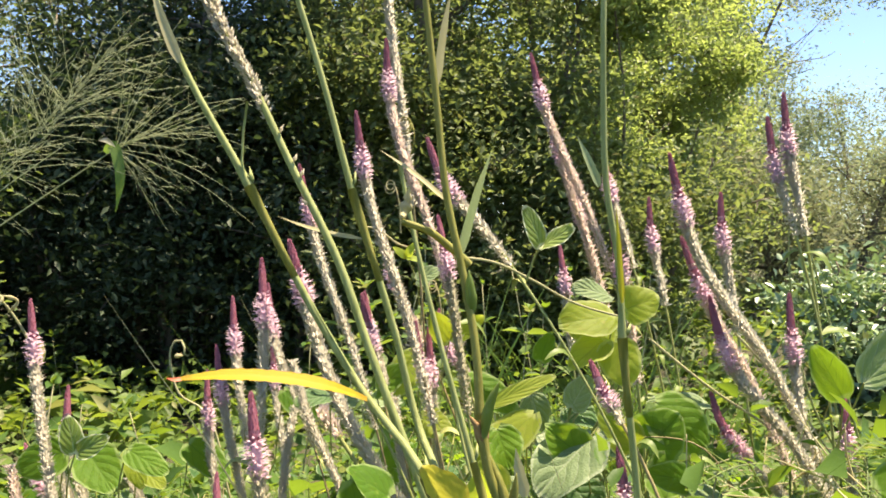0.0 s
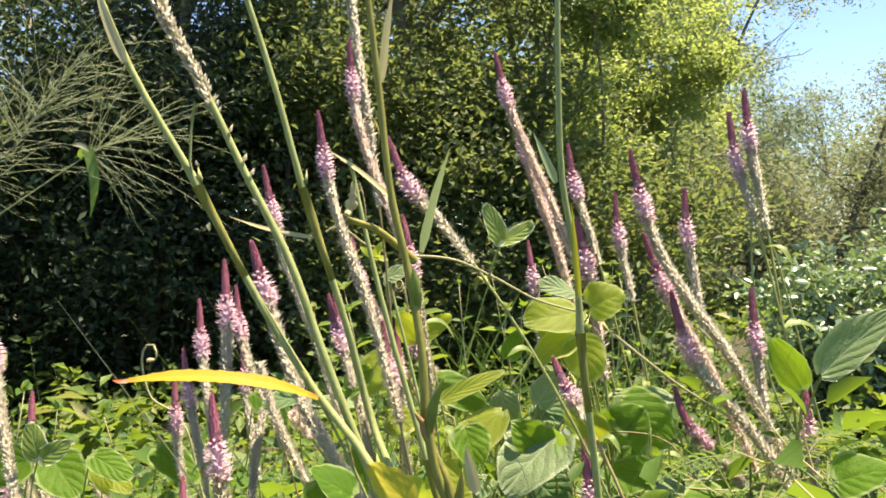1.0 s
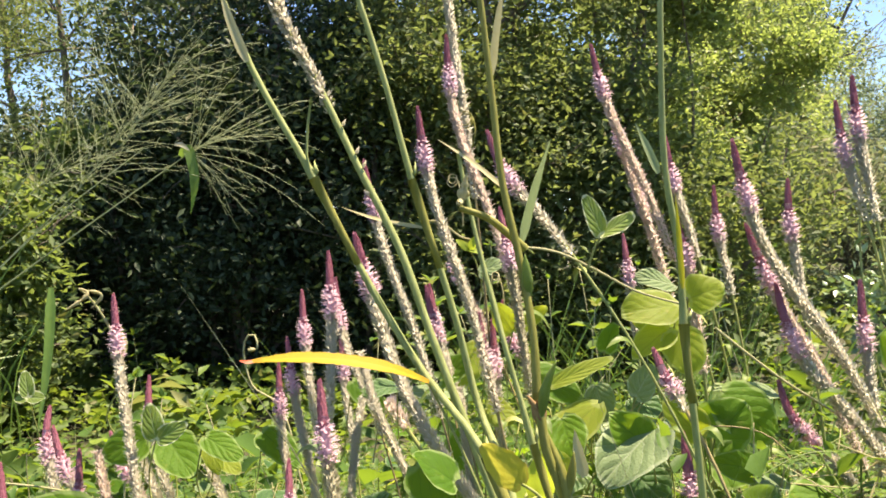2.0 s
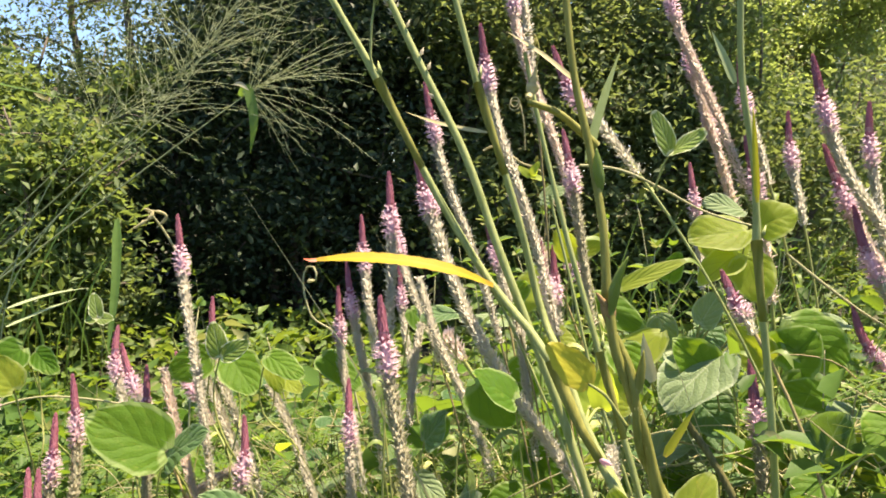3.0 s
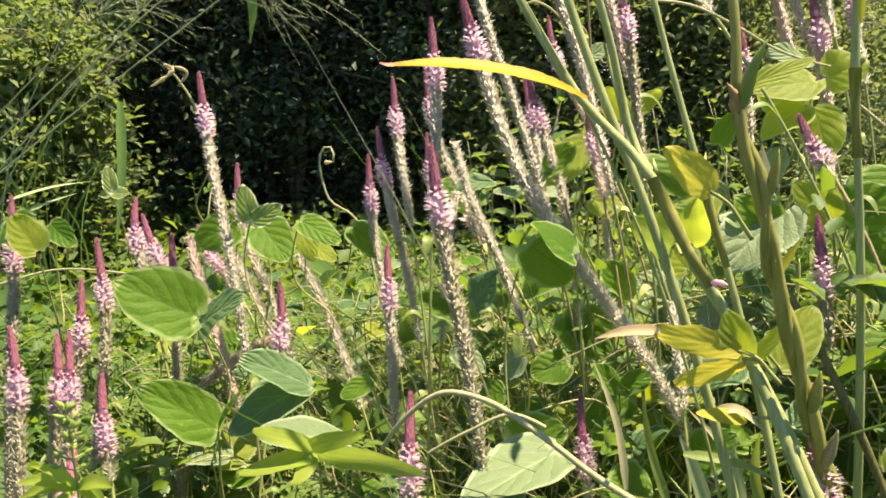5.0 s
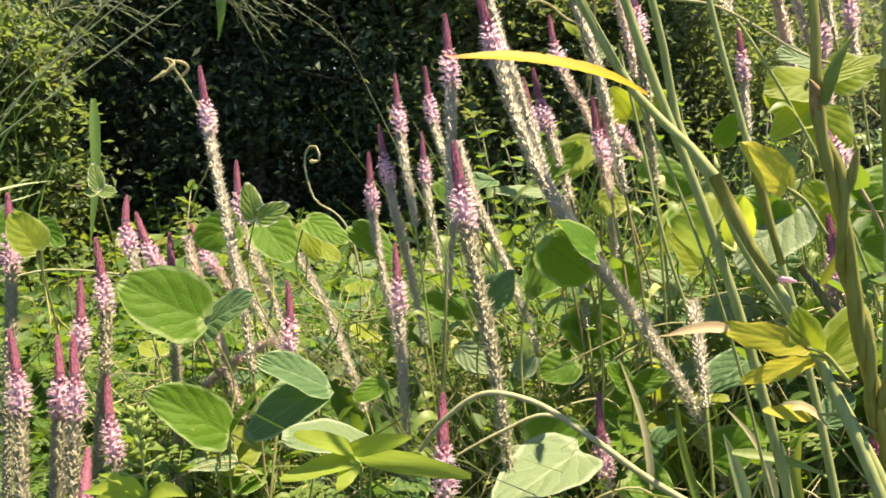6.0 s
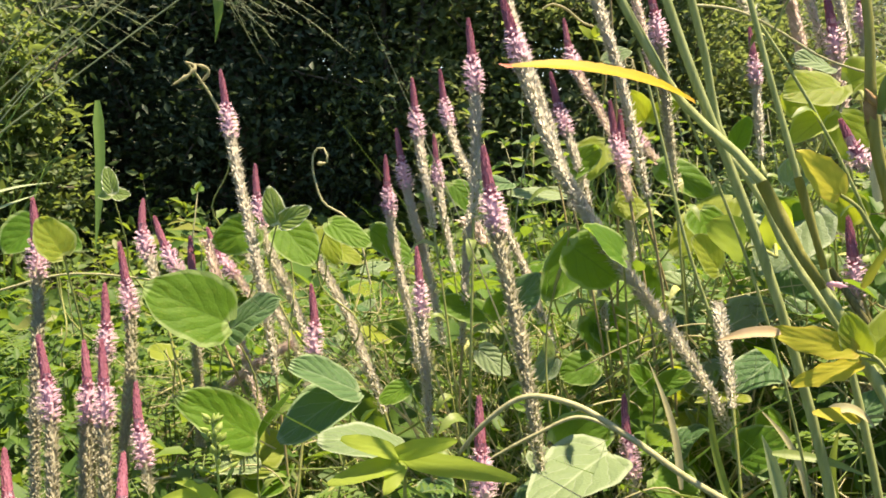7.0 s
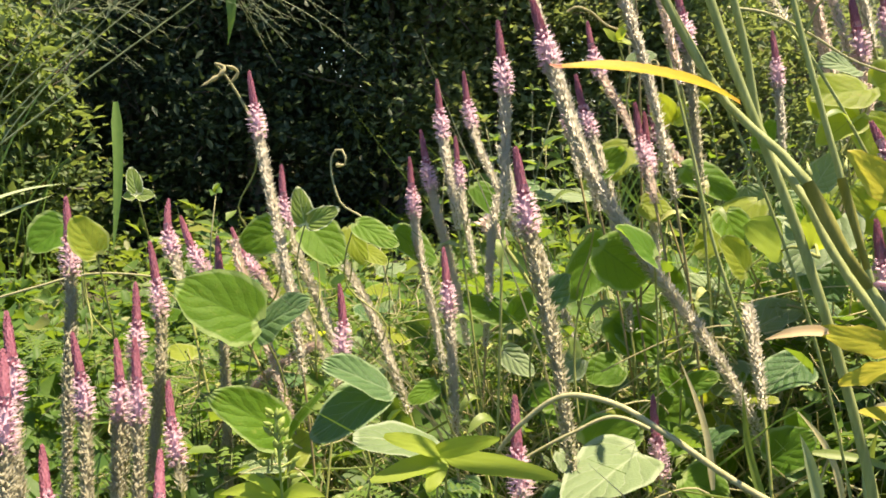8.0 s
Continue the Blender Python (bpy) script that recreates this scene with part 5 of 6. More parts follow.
vine_leaf([((0.034, 0.441, 0.769), (0.025, 0.441, 0.793), 0.017, (-0.2, -0.85, 0.45)), ((0.038, 0.440, 0.767), (0.054, 0.440, 0.789), 0.007, (0.1, -0.8, 0.5))], M_BEAN_YELLOW, "olive-yellow leaflets beside the golden leaf", attach=(0.052, 0.437, 0.757))
grass_blade([(-0.008, 0.440, 0.782), (-0.022, 0.439, 0.782), (-0.041, 0.438, 0.777)], 0.0062, (0.1, -0.8, 0.55), M_PEACH, "withered peach-coloured end of the golden leaf")
vine_leaf([((-0.441, 0.874, 0.882), (-0.431, 0.871, 0.861), 0.014, (0.33, -0.85, 0.41))], M_BEAN_YELLOW, "yellow-green bean leaf lit through by the sun", short=True)
vine_leaf([((0.028, 0.465, 0.902), (0.064, 0.465, 0.922), 0.0095, (-0.15, -0.78, 0.61))], M_BEAN_YELLOW, "narrow yellow-green leaf on the thick stalk", attach=(0.020, 0.430, 0.899))
vine_leaf([((0.069, 0.502, 0.744), (0.093, 0.521, 0.778), 0.026, (0.19, -0.55, 0.81))], M_BEAN_YELLOW, "yellow-green bean leaf lit through by the sun", attach=(0.033, 0.496, 0.771))
vine_leaf([((0.108, 0.599, 0.669), (0.125, 0.605, 0.693), 0.024, (0.01, -0.30, 0.96))], M_BEAN_DARK, "bluish dark green bean leaf, shiny and quilted")
vine_leaf([((0.226, 0.747, 0.714), (0.240, 0.736, 0.761), 0.050, (-0.14, -0.54, 0.83))], M_BEAN_DARK, "bluish dark green bean leaf, shiny and quilted")
vine_leaf([((0.278, 0.780, 0.743), (0.236, 0.755, 0.761), 0.040, (-0.19, -0.43, 0.88))], M_BEAN_PALE, "pale greyish underside of a bean leaf")
vine_leaf([((0.163, 0.569, 0.651), (0.188, 0.557, 0.680), 0.038, (-0.34, -0.57, 0.75))], M_BEAN_YELLOW, "yellow-green bean leaf lit through by the sun")
vine_leaf([((0.008, 0.948, 0.875), (-0.012, 0.939, 0.909), 0.030, (-0.23, -0.76, 0.60)), ((0.011, 0.948, 0.878), (0.047, 0.939, 0.906), 0.022, (0.06, -0.95, 0.31))], M_BEAN_YELLOW, "yellow-green bean leaf lit through by the sun", short=True)
vine_leaf([((-0.078, 0.947, 0.818), (-0.044, 0.927, 0.848), 0.040, (0.10, -0.70, 0.71))], M_BEAN, "green rounded bean leaf with pale veins", short=True)
vine_leaf([((-0.024, 0.926, 0.790), (0.011, 0.916, 0.776), 0.036, (-0.17, -0.69, 0.71))], M_BEAN_YELLOW, "yellow-green bean leaf lit through by the sun", short=True)
vine_leaf([((-0.046, 0.716, 0.767), (-0.079, 0.697, 0.798), 0.045, (-0.05, -0.45, 0.89))], M_BEAN, "green rounded bean leaf with pale veins")
vine_leaf([((0.061, 0.896, 0.785), (0.075, 0.876, 0.747), 0.050, (0.02, -0.61, 0.79))], M_BEAN, "green rounded bean leaf with pale veins", short=True)
vine_leaf([((0.110, 0.997, 0.803), (0.121, 0.976, 0.766), 0.036, (-0.19, -0.50, 0.84))], M_BEAN_PALE, "pale greyish underside of a bean leaf", short=True)
vine_leaf([((0.152, 0.996, 0.789), (0.190, 0.976, 0.773), 0.042, (0.02, -0.58, 0.82))], M_BEAN_DARK, "bluish dark green bean leaf, shiny and quilted", short=True)
vine_leaf([((0.120, 0.997, 0.845), (0.132, 0.988, 0.881), 0.026, (0.08, -0.86, 0.50))], M_BEAN, "green rounded bean leaf with pale veins", short=True)
vine_leaf([((-0.138, 0.997, 0.801), (-0.179, 0.977, 0.798), 0.036, (0.20, -0.47, 0.86))], M_BEAN_DARK, "bluish dark green bean leaf, shiny and quilted", short=True)
vine_leaf([((-0.211, 0.505, 0.673), (-0.256, 0.481, 0.669), 0.0144, (0.29, -0.45, 0.84)), ((-0.211, 0.505, 0.674), (-0.142, 0.489, 0.673), 0.0136, (-0.12, -0.77, 0.63)), ((-0.215, 0.505, 0.677), (-0.245, 0.487, 0.697), 0.0120, (-0.20, -0.63, 0.75)), ((-0.218, 0.505, 0.677), (-0.179, 0.491, 0.694), 0.0112, (0.10, -0.81, 0.57)), ((-0.213, 0.505, 0.674), (-0.220, 0.482, 0.662), 0.0112, (0.25, -0.67, 0.69))], M_FRESH, "fresh light green compound leaf close by")
vine_leaf([((-0.541, 0.712, 0.760), (-0.556, 0.703, 0.795), 0.035, (0.59, -0.70, 0.40))], M_BEAN_YELLOW, "yellow-green bean leaf lit through by the sun", short=True)
vine_leaf([((-0.330, 0.848, 0.773), (-0.283, 0.832, 0.753), 0.030, (-0.01, -0.72, 0.69))], M_BEAN, "green rounded bean leaf with pale veins", short=True)
vine_leaf([((-0.138, 0.768, 0.708), (-0.114, 0.755, 0.741), 0.040, (0.15, -0.48, 0.87))], M_BEAN_DARK, "bluish dark green bean leaf, shiny and quilted", short=True)
vine_leaf([((-0.087, 0.763, 0.768), (-0.043, 0.756, 0.738), 0.055, (-0.05, -0.88, 0.47))], M_BEAN, "green rounded bean leaf with pale veins", short=True)
vine_leaf([((0.214, 0.828, 0.757), (0.251, 0.813, 0.750), 0.050, (-0.24, -0.67, 0.70))], M_BEAN, "green rounded bean leaf with pale veins", short=True)
vine_leaf([((0.258, 0.808, 0.696), (0.293, 0.795, 0.713), 0.060, (0.08, -0.76, 0.64))], M_BEAN_YELLOW, "yellow-green bean leaf lit through by the sun", short=True)
vine_leaf([((0.111, 0.856, 0.693), (0.162, 0.849, 0.655), 0.040, (-0.06, -0.51, 0.86))], M_BEAN_PALE, "pale greyish underside of a bean leaf", short=True)

vine_leaf([((0.360, 0.720, 0.735), (0.315, 0.690, 0.722), 0.046, (-0.2, -0.6, 0.75))], M_BEAN_YELLOW, "yellow-green bean leaf lit through by the sun", short=True)
vine_leaf([((0.245, 0.640, 0.690), (0.205, 0.615, 0.672), 0.036, (-0.2, -0.5, 0.8))], M_BEAN_YELLOW, "yellow-green bean leaf lit through by the sun", short=True)
vine_leaf([((0.285, 0.720, 0.765), (0.245, 0.695, 0.752), 0.044, (-0.1, -0.7, 0.65))], M_BEAN, "green rounded bean leaf with pale veins", short=True)
vine_leaf([((0.300, 0.700, 0.690), (0.335, 0.680, 0.672), 0.044, (0.1, -0.5, 0.8))], M_BEAN_YELLOW, "yellow-green bean leaf lit through by the sun", short=True)
vine_leaf([((0.225, 0.730, 0.700), (0.190, 0.705, 0.682), 0.040, (-0.2, -0.45, 0.85))], M_BEAN, "green rounded bean leaf with pale veins", short=True)



def near_sprig(tip, base, leaves):
    """A fresh shoot close by: a thin stem, narrow leaves at its neck and a loose head of small buds."""
    g = np.random.default_rng(31)
    tip, base = np.array(tip), np.array(base)
    root = thing("fresh_sprig", (base[0] - 0.01, base[1] + 0.02, -0.02), "lime-green fresh sprig with narrow leaves and buds, close by", "weed")
    axis, _ = spline([(base[0] - 0.01, base[1] + 0.02, -0.02), (base[0] - 0.004, base[1], base[2] * 0.6), base, tip], 40)
    part("stem", tri_mesh("stem", *tube(axis, np.linspace(0.0018, 0.0006, 40), 6), M_FRESH_STEM), root)
    for i, (q, w) in enumerate(leaves):
        d = np.array(q) - base
        v, f, uv = ribbon([base, base + d * 0.5 + np.array([0, 0, 0.003]), q], w, (0.15 * (-1) ** i, -0.7, 0.6), LANCE, 15, 5)
        part("leaf", mesh_of("leaf", v, f, M_FRESH, uv), root)
    for k in range(26):
        h = g.uniform(0.15, 1.0)
        p = base + (tip - base) * h
        d = unit(np.array([g.normal(0, 1), g.normal(0, 0.6), g.uniform(0.3, 1.2)]))
        r = 0.0075 * (1.15 - h)
        q = p + d * r
        axis_b, _ = spline([q, q + d * 0.0022, q + d * 0.0042 + np.array([0, 0, 0.0006])], 7)
        bud = join([tube(np.array([p, q + d * 0.0004]), 0.0004, 4), tube(axis_b, 0.0011 * np.array([0.5, 0.9, 1.0, 0.95, 0.75, 0.45, 0.08]) * g.uniform(0.8, 1.3), 6)])
        part("bud", tri_mesh("bud", *bud, M_FRESH_STEM), root)


near_sprig((-0.274, 0.340, 0.766), (-0.272, 0.340, 0.728), [((-0.298, 0.335, 0.731), 0.0075), ((-0.252, 0.335, 0.732), 0.0075), ((-0.289, 0.333, 0.741), 0.0055), ((-0.256, 0.336, 0.722), 0.007), ((-0.300, 0.338, 0.722), 0.0065), ((-0.280, 0.33, 0.716), 0.006)])

# ---------------------------------------------------------------- tall stems, grasses, vines
def stalk(name, pts, r0, r1, mat, label, nodes=(), group="tall green stalks", category="stem", sides=18):
    """A smooth tall stalk from its top down to the soil, with swollen joints at the given fractions."""
    top = [np.array(p) for p in pts]
    d = unit(top[-1] - top[-2])
    h = top[-1][2] + 0.02
    foot = top[-1] + np.array([d[0] * 0.3 * h, d[1] * 0.3 * h + 0.02, -h])
    axis, total = spline(top + [foot], 60)
    rad = np.linspace(r0, r1, 60)
    s = np.linspace(0, 1, 60)
    for k in nodes:
        rad = rad * (1 + 0.35 * np.exp(-((s - k) / 0.012) ** 2))
    rough = np.random.default_rng(int(h * 1e4))
    rad = rad * (1 + (0.07 if mat is M_STALK_Y else 0.03) * np.convolve(rough.normal(0, 1, 60), (0.3, 0.5, 0.3), "same"))
    root = thing(name, tuple(axis[-1]), label, category, group)
    stem = part("stem", tri_mesh("stem", *tube(axis, rad, sides, 0.05), mat), root)
    for k in nodes:
        i = int(k * 59)
        c = axis[i]
        t = unit(axis[max(0, i - 1)] - axis[min(59, i + 1)])
        v, f = spindles(c[None] + np.array([[rad[i] * 0.8, 0, 0]]), (t + np.array([0.35, -0.1, 0]))[None], np.array([0.013]), np.array([rad[i] * 0.7]))
        part("bud", tri_mesh("bud", v, f, M_STALK), stem)
        j = min(59, i + (2 if mat is M_STALK_Y else 3))
        wrap = axis[i:j + 1]
        if len(wrap) > 2 and mat is not M_STALK_Y:
            part("sheath", tri_mesh("sheath", *tube(wrap, rad[i:j + 1] * np.linspace(1.22, 1.04, len(wrap)), sides), M_STALK_Y), stem, "dry sheath clasping the stalk under its joint")
    return root


# one plant whose stems part from a common foot
FOOT_A = [(-0.011, 0.482, 0.857), (0.007, 0.468, 0.821), (0.028, 0.455, 0.788), (0.041, 0.441, 0.761)]
FOOT_SOIL = (FOOT_A[3][0] + 0.10, FOOT_A[3][1] + 0.03, -0.02)
stalk("tall_stalk", [(-0.194, 0.533, 1.167), (-0.167, 0.528, 1.104), (-0.129, 0.523, 1.038), (-0.081, 0.518, 0.948), (-0.051, 0.513, 0.901)] + FOOT_A, 0.0020, 0.0038, M_STALK, "smooth bluish-green stalk with a dry yellow sheath at its top", (0.12, 0.3))
stalk("tall_stalk", [(-0.106, 0.563, 1.177), (-0.081, 0.557, 1.099), (-0.063, 0.551, 1.033), (-0.032, 0.544, 0.934), (-0.015, 0.538, 0.870)] + [(-0.002, 0.510, 0.847), (0.011, 0.490, 0.814), (0.031, 0.471, 0.782), (0.045, 0.452, 0.757)], 0.0020, 0.0036, M_STALK, "smooth bluish-green stalk with small white bud", (0.13,))


def pearly_spike():
    """A bare green stalk whose top is set with pearly grains, dense and thick above, scattered singly further down."""
    g = np.random.default_rng(41)
    root = thing("seed_spike", FOOT_SOIL, "green stalk topped by a dense spike of pearly white seeds", "flower", "tall green stalks")
    axis, total = spline([(-0.188, 0.572, 1.236), (-0.161, 0.560, 1.159), (-0.129, 0.550, 1.101), (-0.102, 0.541, 1.047), (-0.067, 0.530, 0.979), (-0.047, 0.520, 0.926), (-0.004, 0.500, 0.82), FOOT_SOIL], 120)
    d = np.linspace(0, total, 120)
    part("stem", tri_mesh("stem", *tube(axis, np.interp(d, [0, 0.10, 0.17, 0.3, total], [0.0012, 0.0018, 0.0024, 0.0027, 0.0036]), 12), M_STALK), root)
    s, c, o, u = spiral_on(axis, total, 0.0, 0.178, 0.0021, 7)
    n = len(s)
    keep = g.random(n) < np.interp(s, [0, 0.125, 0.150, 0.178], [1.0, 0.9, 0.6, 0.22])
    s, c, o, u = s[keep], c[keep], o[keep], u[keep]
    n = len(s)
    out = np.interp(s, [0, 0.09, 0.12, 0.178], [0.0026, 0.0026, 0.0016, 0.0018])
    fat = np.interp(s, [0, 0.10, 0.13, 0.178], [0.0015, 0.0014, 0.0011, 0.0013]) * g.uniform(0.75, 1.25, n)
    part("seed_head", tri_mesh("seed_head", *join([spindles(c + o * out[:, None], u + o * 0.55 + g.normal(0, 0.18, (n, 3)), 0.0058 * g.uniform(0.8, 1.2, n), fat),
        kite_leaf_cloud(c + o * out[:, None], u + o * 0.8 + g.normal(0, 0.25, (n, 3)), o + g.normal(0, 0.25, (n, 3)), 0.0062 * g.uniform(0.7, 1.2, n), 0.0021 * np.ones(n), 0.4)]), M_PAPER), root, "pearly white seeds")
    for k in (0.196, 0.214, 0.226, 0.247):
        i = int(k / total * 119)
        side = unit(np.array([g.choice((-1.0, 1.0)), -0.4, 0.3]))
        v, f = spindles((axis[i] + side * 0.0024)[None], (side + np.array([-0.3, 0, 0.9]))[None], np.array([0.0068]), np.array([0.0016]))
        part("seed", tri_mesh("seed", v, f, M_PAPER), root)


pearly_spike()
# the thick jointed stalk


def plump_bud(base, tip, width, bend=0.0):
    """A closed pointed bud or rolled young leaf."""
    base, tip = np.array(base), np.array(tip)
    axis, _ = spline([base, base * 0.5 + tip * 0.5 + np.array([bend, 0.0, 0.0]), tip], 14)
    return tube(axis, 0.5 * width * np.interp(np.linspace(0, 1, 14), [0, 0.12, 0.38, 0.75, 1], [0.35, 0.75, 1.0, 0.62, 0.06]), 8, 0.10)


def thick_stalk():
    """A stalk that is smooth above a brown joint; below it two rough strands twist round each other down to the soil."""
    up, _ = spline([(-0.012, 0.463, 1.146), (-0.004, 0.455, 1.075), (0.002, 0.448, 1.021), (0.012, 0.441, 0.974), (0.018, 0.434, 0.938), (0.020, 0.428, 0.900)], 40)
    low, _ = spline([(0.020, 0.428, 0.902), (0.024, 0.426, 0.880), (0.031, 0.424, 0.860), (0.045, 0.429, 0.810), (0.061, 0.434, 0.760), (0.078, 0.439, 0.710), (0.150, 0.460, 0.350), (0.180, 0.470, -0.02)], 150)
    root = thing("thick_stalk", tuple(low[-1]), "thick yellow-green stalk, twisted below a brown joint", "stem", "tall green stalks")
    g = np.random.default_rng(5)
    part("upper_stem", tri_mesh("upper_stem", *tube(up, np.interp(np.linspace(0, 1, 40), [0, 0.88, 0.96, 1], [0.0018, 0.0023, 0.0026, 0.0029]) * (1 + 0.03 * g.normal(0, 1, 40)), 14, 0.04), M_STALK_Y), root, "smooth olive-green upper stem")
    t, a, b = frames_along(low)
    run = np.concatenate([[0], np.cumsum(np.linalg.norm(np.diff(low, axis=0), axis=1))])
    for k, (r0, r1) in enumerate(((0.0026, 0.0033), (0.0020, 0.0027))):
        q = run / 0.085 * 2 * math.pi + k * math.pi
        path = low + (np.cos(q)[:, None] * a + np.sin(q)[:, None] * b) * (0.0012 if k == 0 else 0.0030) * np.minimum(1, run / 0.02)[:, None]
        lumps = 1 + 0.10 * np.convolve(g.normal(0, 1, 150), (0.25, 0.5, 0.25), "same") + 0.14 * np.maximum(0, np.sin(run / 0.046 * 2 * math.pi + 2 * k)) ** 6
        strand = part("strand", tri_mesh("strand", *tube(path, np.interp(run, [0, 0.2, run[-1]], [r0, r1, r1 * 1.1]) * lumps, 12, 0.08), M_STALK_Y), root, "rough hairy yellow-green strand")
        n = 420
        i = g.integers(2, 75, n)
        d = unit(g.normal(0, 1, (n, 3)))
        hair = small_leaf_cloud(path[i] + d * r0 * 0.8, d + t[i] * 0.3, g.normal(0, 1, (n, 3)), g.uniform(0.0015, 0.0035, n), np.full(n, 0.00022))
        part("hairs", tri_mesh("hairs", *hair, M_VINE), strand)
    joint, _ = spline(low[:3], 5)
    part("joint", tri_mesh("joint", *tube(joint, np.array([0.0028, 0.0036, 0.0038, 0.0034, 0.0026]), 10, 0.12), M_BROWN), root, "dark brown joint")
    part("bud", tri_mesh("bud", *plump_bud((0.022, 0.421, 0.894), (0.030, 0.418, 0.925), 0.0056, -0.002), M_STEM_LEAF), root, "olive rolled leaf bud at the joint")
    part("bud", tri_mesh("bud", *plump_bud((0.020, 0.421, 0.898), (0.014, 0.421, 0.906), 0.0034), M_BROWN), root, "dark brown dried bud scale")
    part("bud", tri_mesh("bud", *plump_bud((0.034, 0.423, 0.849), (0.039, 0.421, 0.876), 0.0052, 0.001), M_STALK_Y), root, "yellow-brown side bud")
    part("bud", tri_mesh("bud", *plump_bud((0.016, 0.439, 0.957), (0.014, 0.436, 0.981), 0.0065), M_STEM_LEAF), root, "olive side bud on the upper stem")
    part("bud", tri_mesh("bud", *plump_bud((0.066, 0.430, 0.745), (0.068, 0.428, 0.768), 0.0060), M_STALK_Y), root, "yellow-brown side bud")
    part("bud", tri_mesh("bud", *plump_bud((0.075, 0.434, 0.714), (0.079, 0.430, 0.737), 0.0058), M_STEM_BROWN), root, "brown side bud")


thick_stalk()
stalk("tall_stalk", [(0.130, 0.664, 1.210), (0.129, 0.658, 1.122), (0.131, 0.653, 1.040), (0.141, 0.648, 0.972), (0.143, 0.643, 0.918), (0.154, 0.637, 0.803)], 0.0022, 0.0042, M_STALK, "slender green stalk with a yellow leaf sheath", (0.24,))
stalk("tall_stalk", [(-0.030, 0.550, 1.050), (-0.016, 0.537, 0.986), (-0.003, 0.527, 0.935), (0.012, 0.517, 0.883), (0.027, 0.506, 0.832), (0.042, 0.496, 0.781), (0.058, 0.480, 0.715)], 0.0014, 0.0040, M_STALK, "slender green stalk close beside the forked plant", (0.2,))
stalk("thin_stalk", [(-0.019, 0.854, 0.950), (0.004, 0.833, 0.862), (0.026, 0.811, 0.771), (0.065, 0.786, 0.655)], 0.0014, 0.0024, M_STALK, "thin green stalk among the leaves")
stalk("thin_stalk", [(0.375, 0.880, 1.012), (0.375, 0.872, 0.939), (0.397, 0.864, 0.818), (0.442, 0.856, 0.736)], 0.0011, 0.002, M_STALK, "thin green stalk among the leaves")
stalk("thin_stalk", [(0.405, 0.900, 0.993), (0.428, 0.892, 0.900), (0.443, 0.884, 0.827), (0.465, 0.875, 0.730)], 0.0011, 0.002, M_STALK, "thin green stalk among the leaves")


def amber_leaf():
    root = thing("amber_leaf", [(-0.050, 0.498, 0.901)][0], "narrow amber leaf with a red burnt tip on a green stalk", "leaf")
    v, f, uv = ribbon([(-0.046, 0.495, 0.899), (-0.066, 0.487, 0.908), (-0.095, 0.478, 0.915), (-0.126, 0.469, 0.918), (-0.150, 0.461, 0.917)], 0.0100, (0.1, -0.62, 0.78), ([0, 0.3, 0.75, 1.0], [0.35, 1.0, 0.9, 0.28]), 40, 9, 0.15, 0.06)
    part("blade", mesh_of("blade", v, f, M_OLD, uv), root)
    v, f, uv = ribbon([(-0.149, 0.461, 0.917), (-0.152, 0.459, 0.917), (-0.156, 0.458, 0.918)], 0.0062, (0.1, -0.75, 0.65), ([0, 0.5, 1.0], [0.46, 0.4, 0.1]), 8, 5, 0.1)
    part("burnt_tip", mesh_of("burnt_tip", v, f, M_RED, uv), root, "bright red dried tip")


amber_leaf()
grass_blade([(0.016, 0.720, 0.983), (0.027, 0.711, 1.028), (0.042, 0.701, 1.074)], 0.0085, (0.2, -0.9, 0.4), M_PALE, "upright pale green grass blade")
grass_blade([(-0.004, 0.472, 1.087), (-0.001, 0.467, 1.112), (0.004, 0.463, 1.140)], 0.005, (0.2, -0.9, 0.4), M_DRY, "yellowed narrow blade on the thick stalk")
grass_blade([(-0.167, 0.514, 1.108), (-0.177, 0.513, 1.133), (-0.185, 0.513, 1.158)], 0.007, (0.2, -0.9, 0.3), M_DRY, "dry straw sheath round the stalk's top")
stalk("thin_stalk", [(-0.126, 0.522, 1.085), (-0.129, 0.521, 1.059), (-0.129, 0.521, 1.040)] + [(-0.103, 0.520, 0.989), (-0.051, 0.513, 0.901)], 0.0008, 0.0012, M_STALK, "thin side shoot along the stalk")
grass_blade([(0.139, 0.628, 0.948), (0.136, 0.626, 0.985), (0.133, 0.624, 1.022)], 0.0055, (0.2, -0.9, 0.4), M_GOLD, "yellow leaf sheath on the slender stalk")
grass_blade([(0.003, 0.453, 1.018), (-0.017, 0.457, 1.035), (-0.036, 0.461, 1.048)], 0.0035, (0.1, -0.7, 0.6), M_DRY, "dry curled narrow leaf")
grass_blade([(-0.055, 0.549, 0.997), (-0.086, 0.550, 1.003), (-0.112, 0.550, 1.012)], 0.004, (0.1, -0.7, 0.6), M_DRY, "dry narrow leaf pointing aside")
grass_blade([(0.127, 0.661, 1.040), (0.117, 0.661, 1.063), (0.109, 0.662, 1.081)], 0.008, (0.2, -0.9, 0.3), M_PALE, "short pale leaf on the slender stalk")
grass_blade([(-0.916, 1.546, 0.892), (-0.896, 1.499, 0.767), (-0.891, 1.446, 0.615)], 0.021, (0.1, -0.8, 0.55), M_GRASS, "broad bright green grass blade hanging down")
grass_blade([(-1.387, 1.826, 0.654), (-1.340, 1.936, 0.676), (-1.296, 2.041, 0.681)], 0.012, (0.1, -0.5, 0.8), M_PALE, "pale dry blade lying across the weeds")
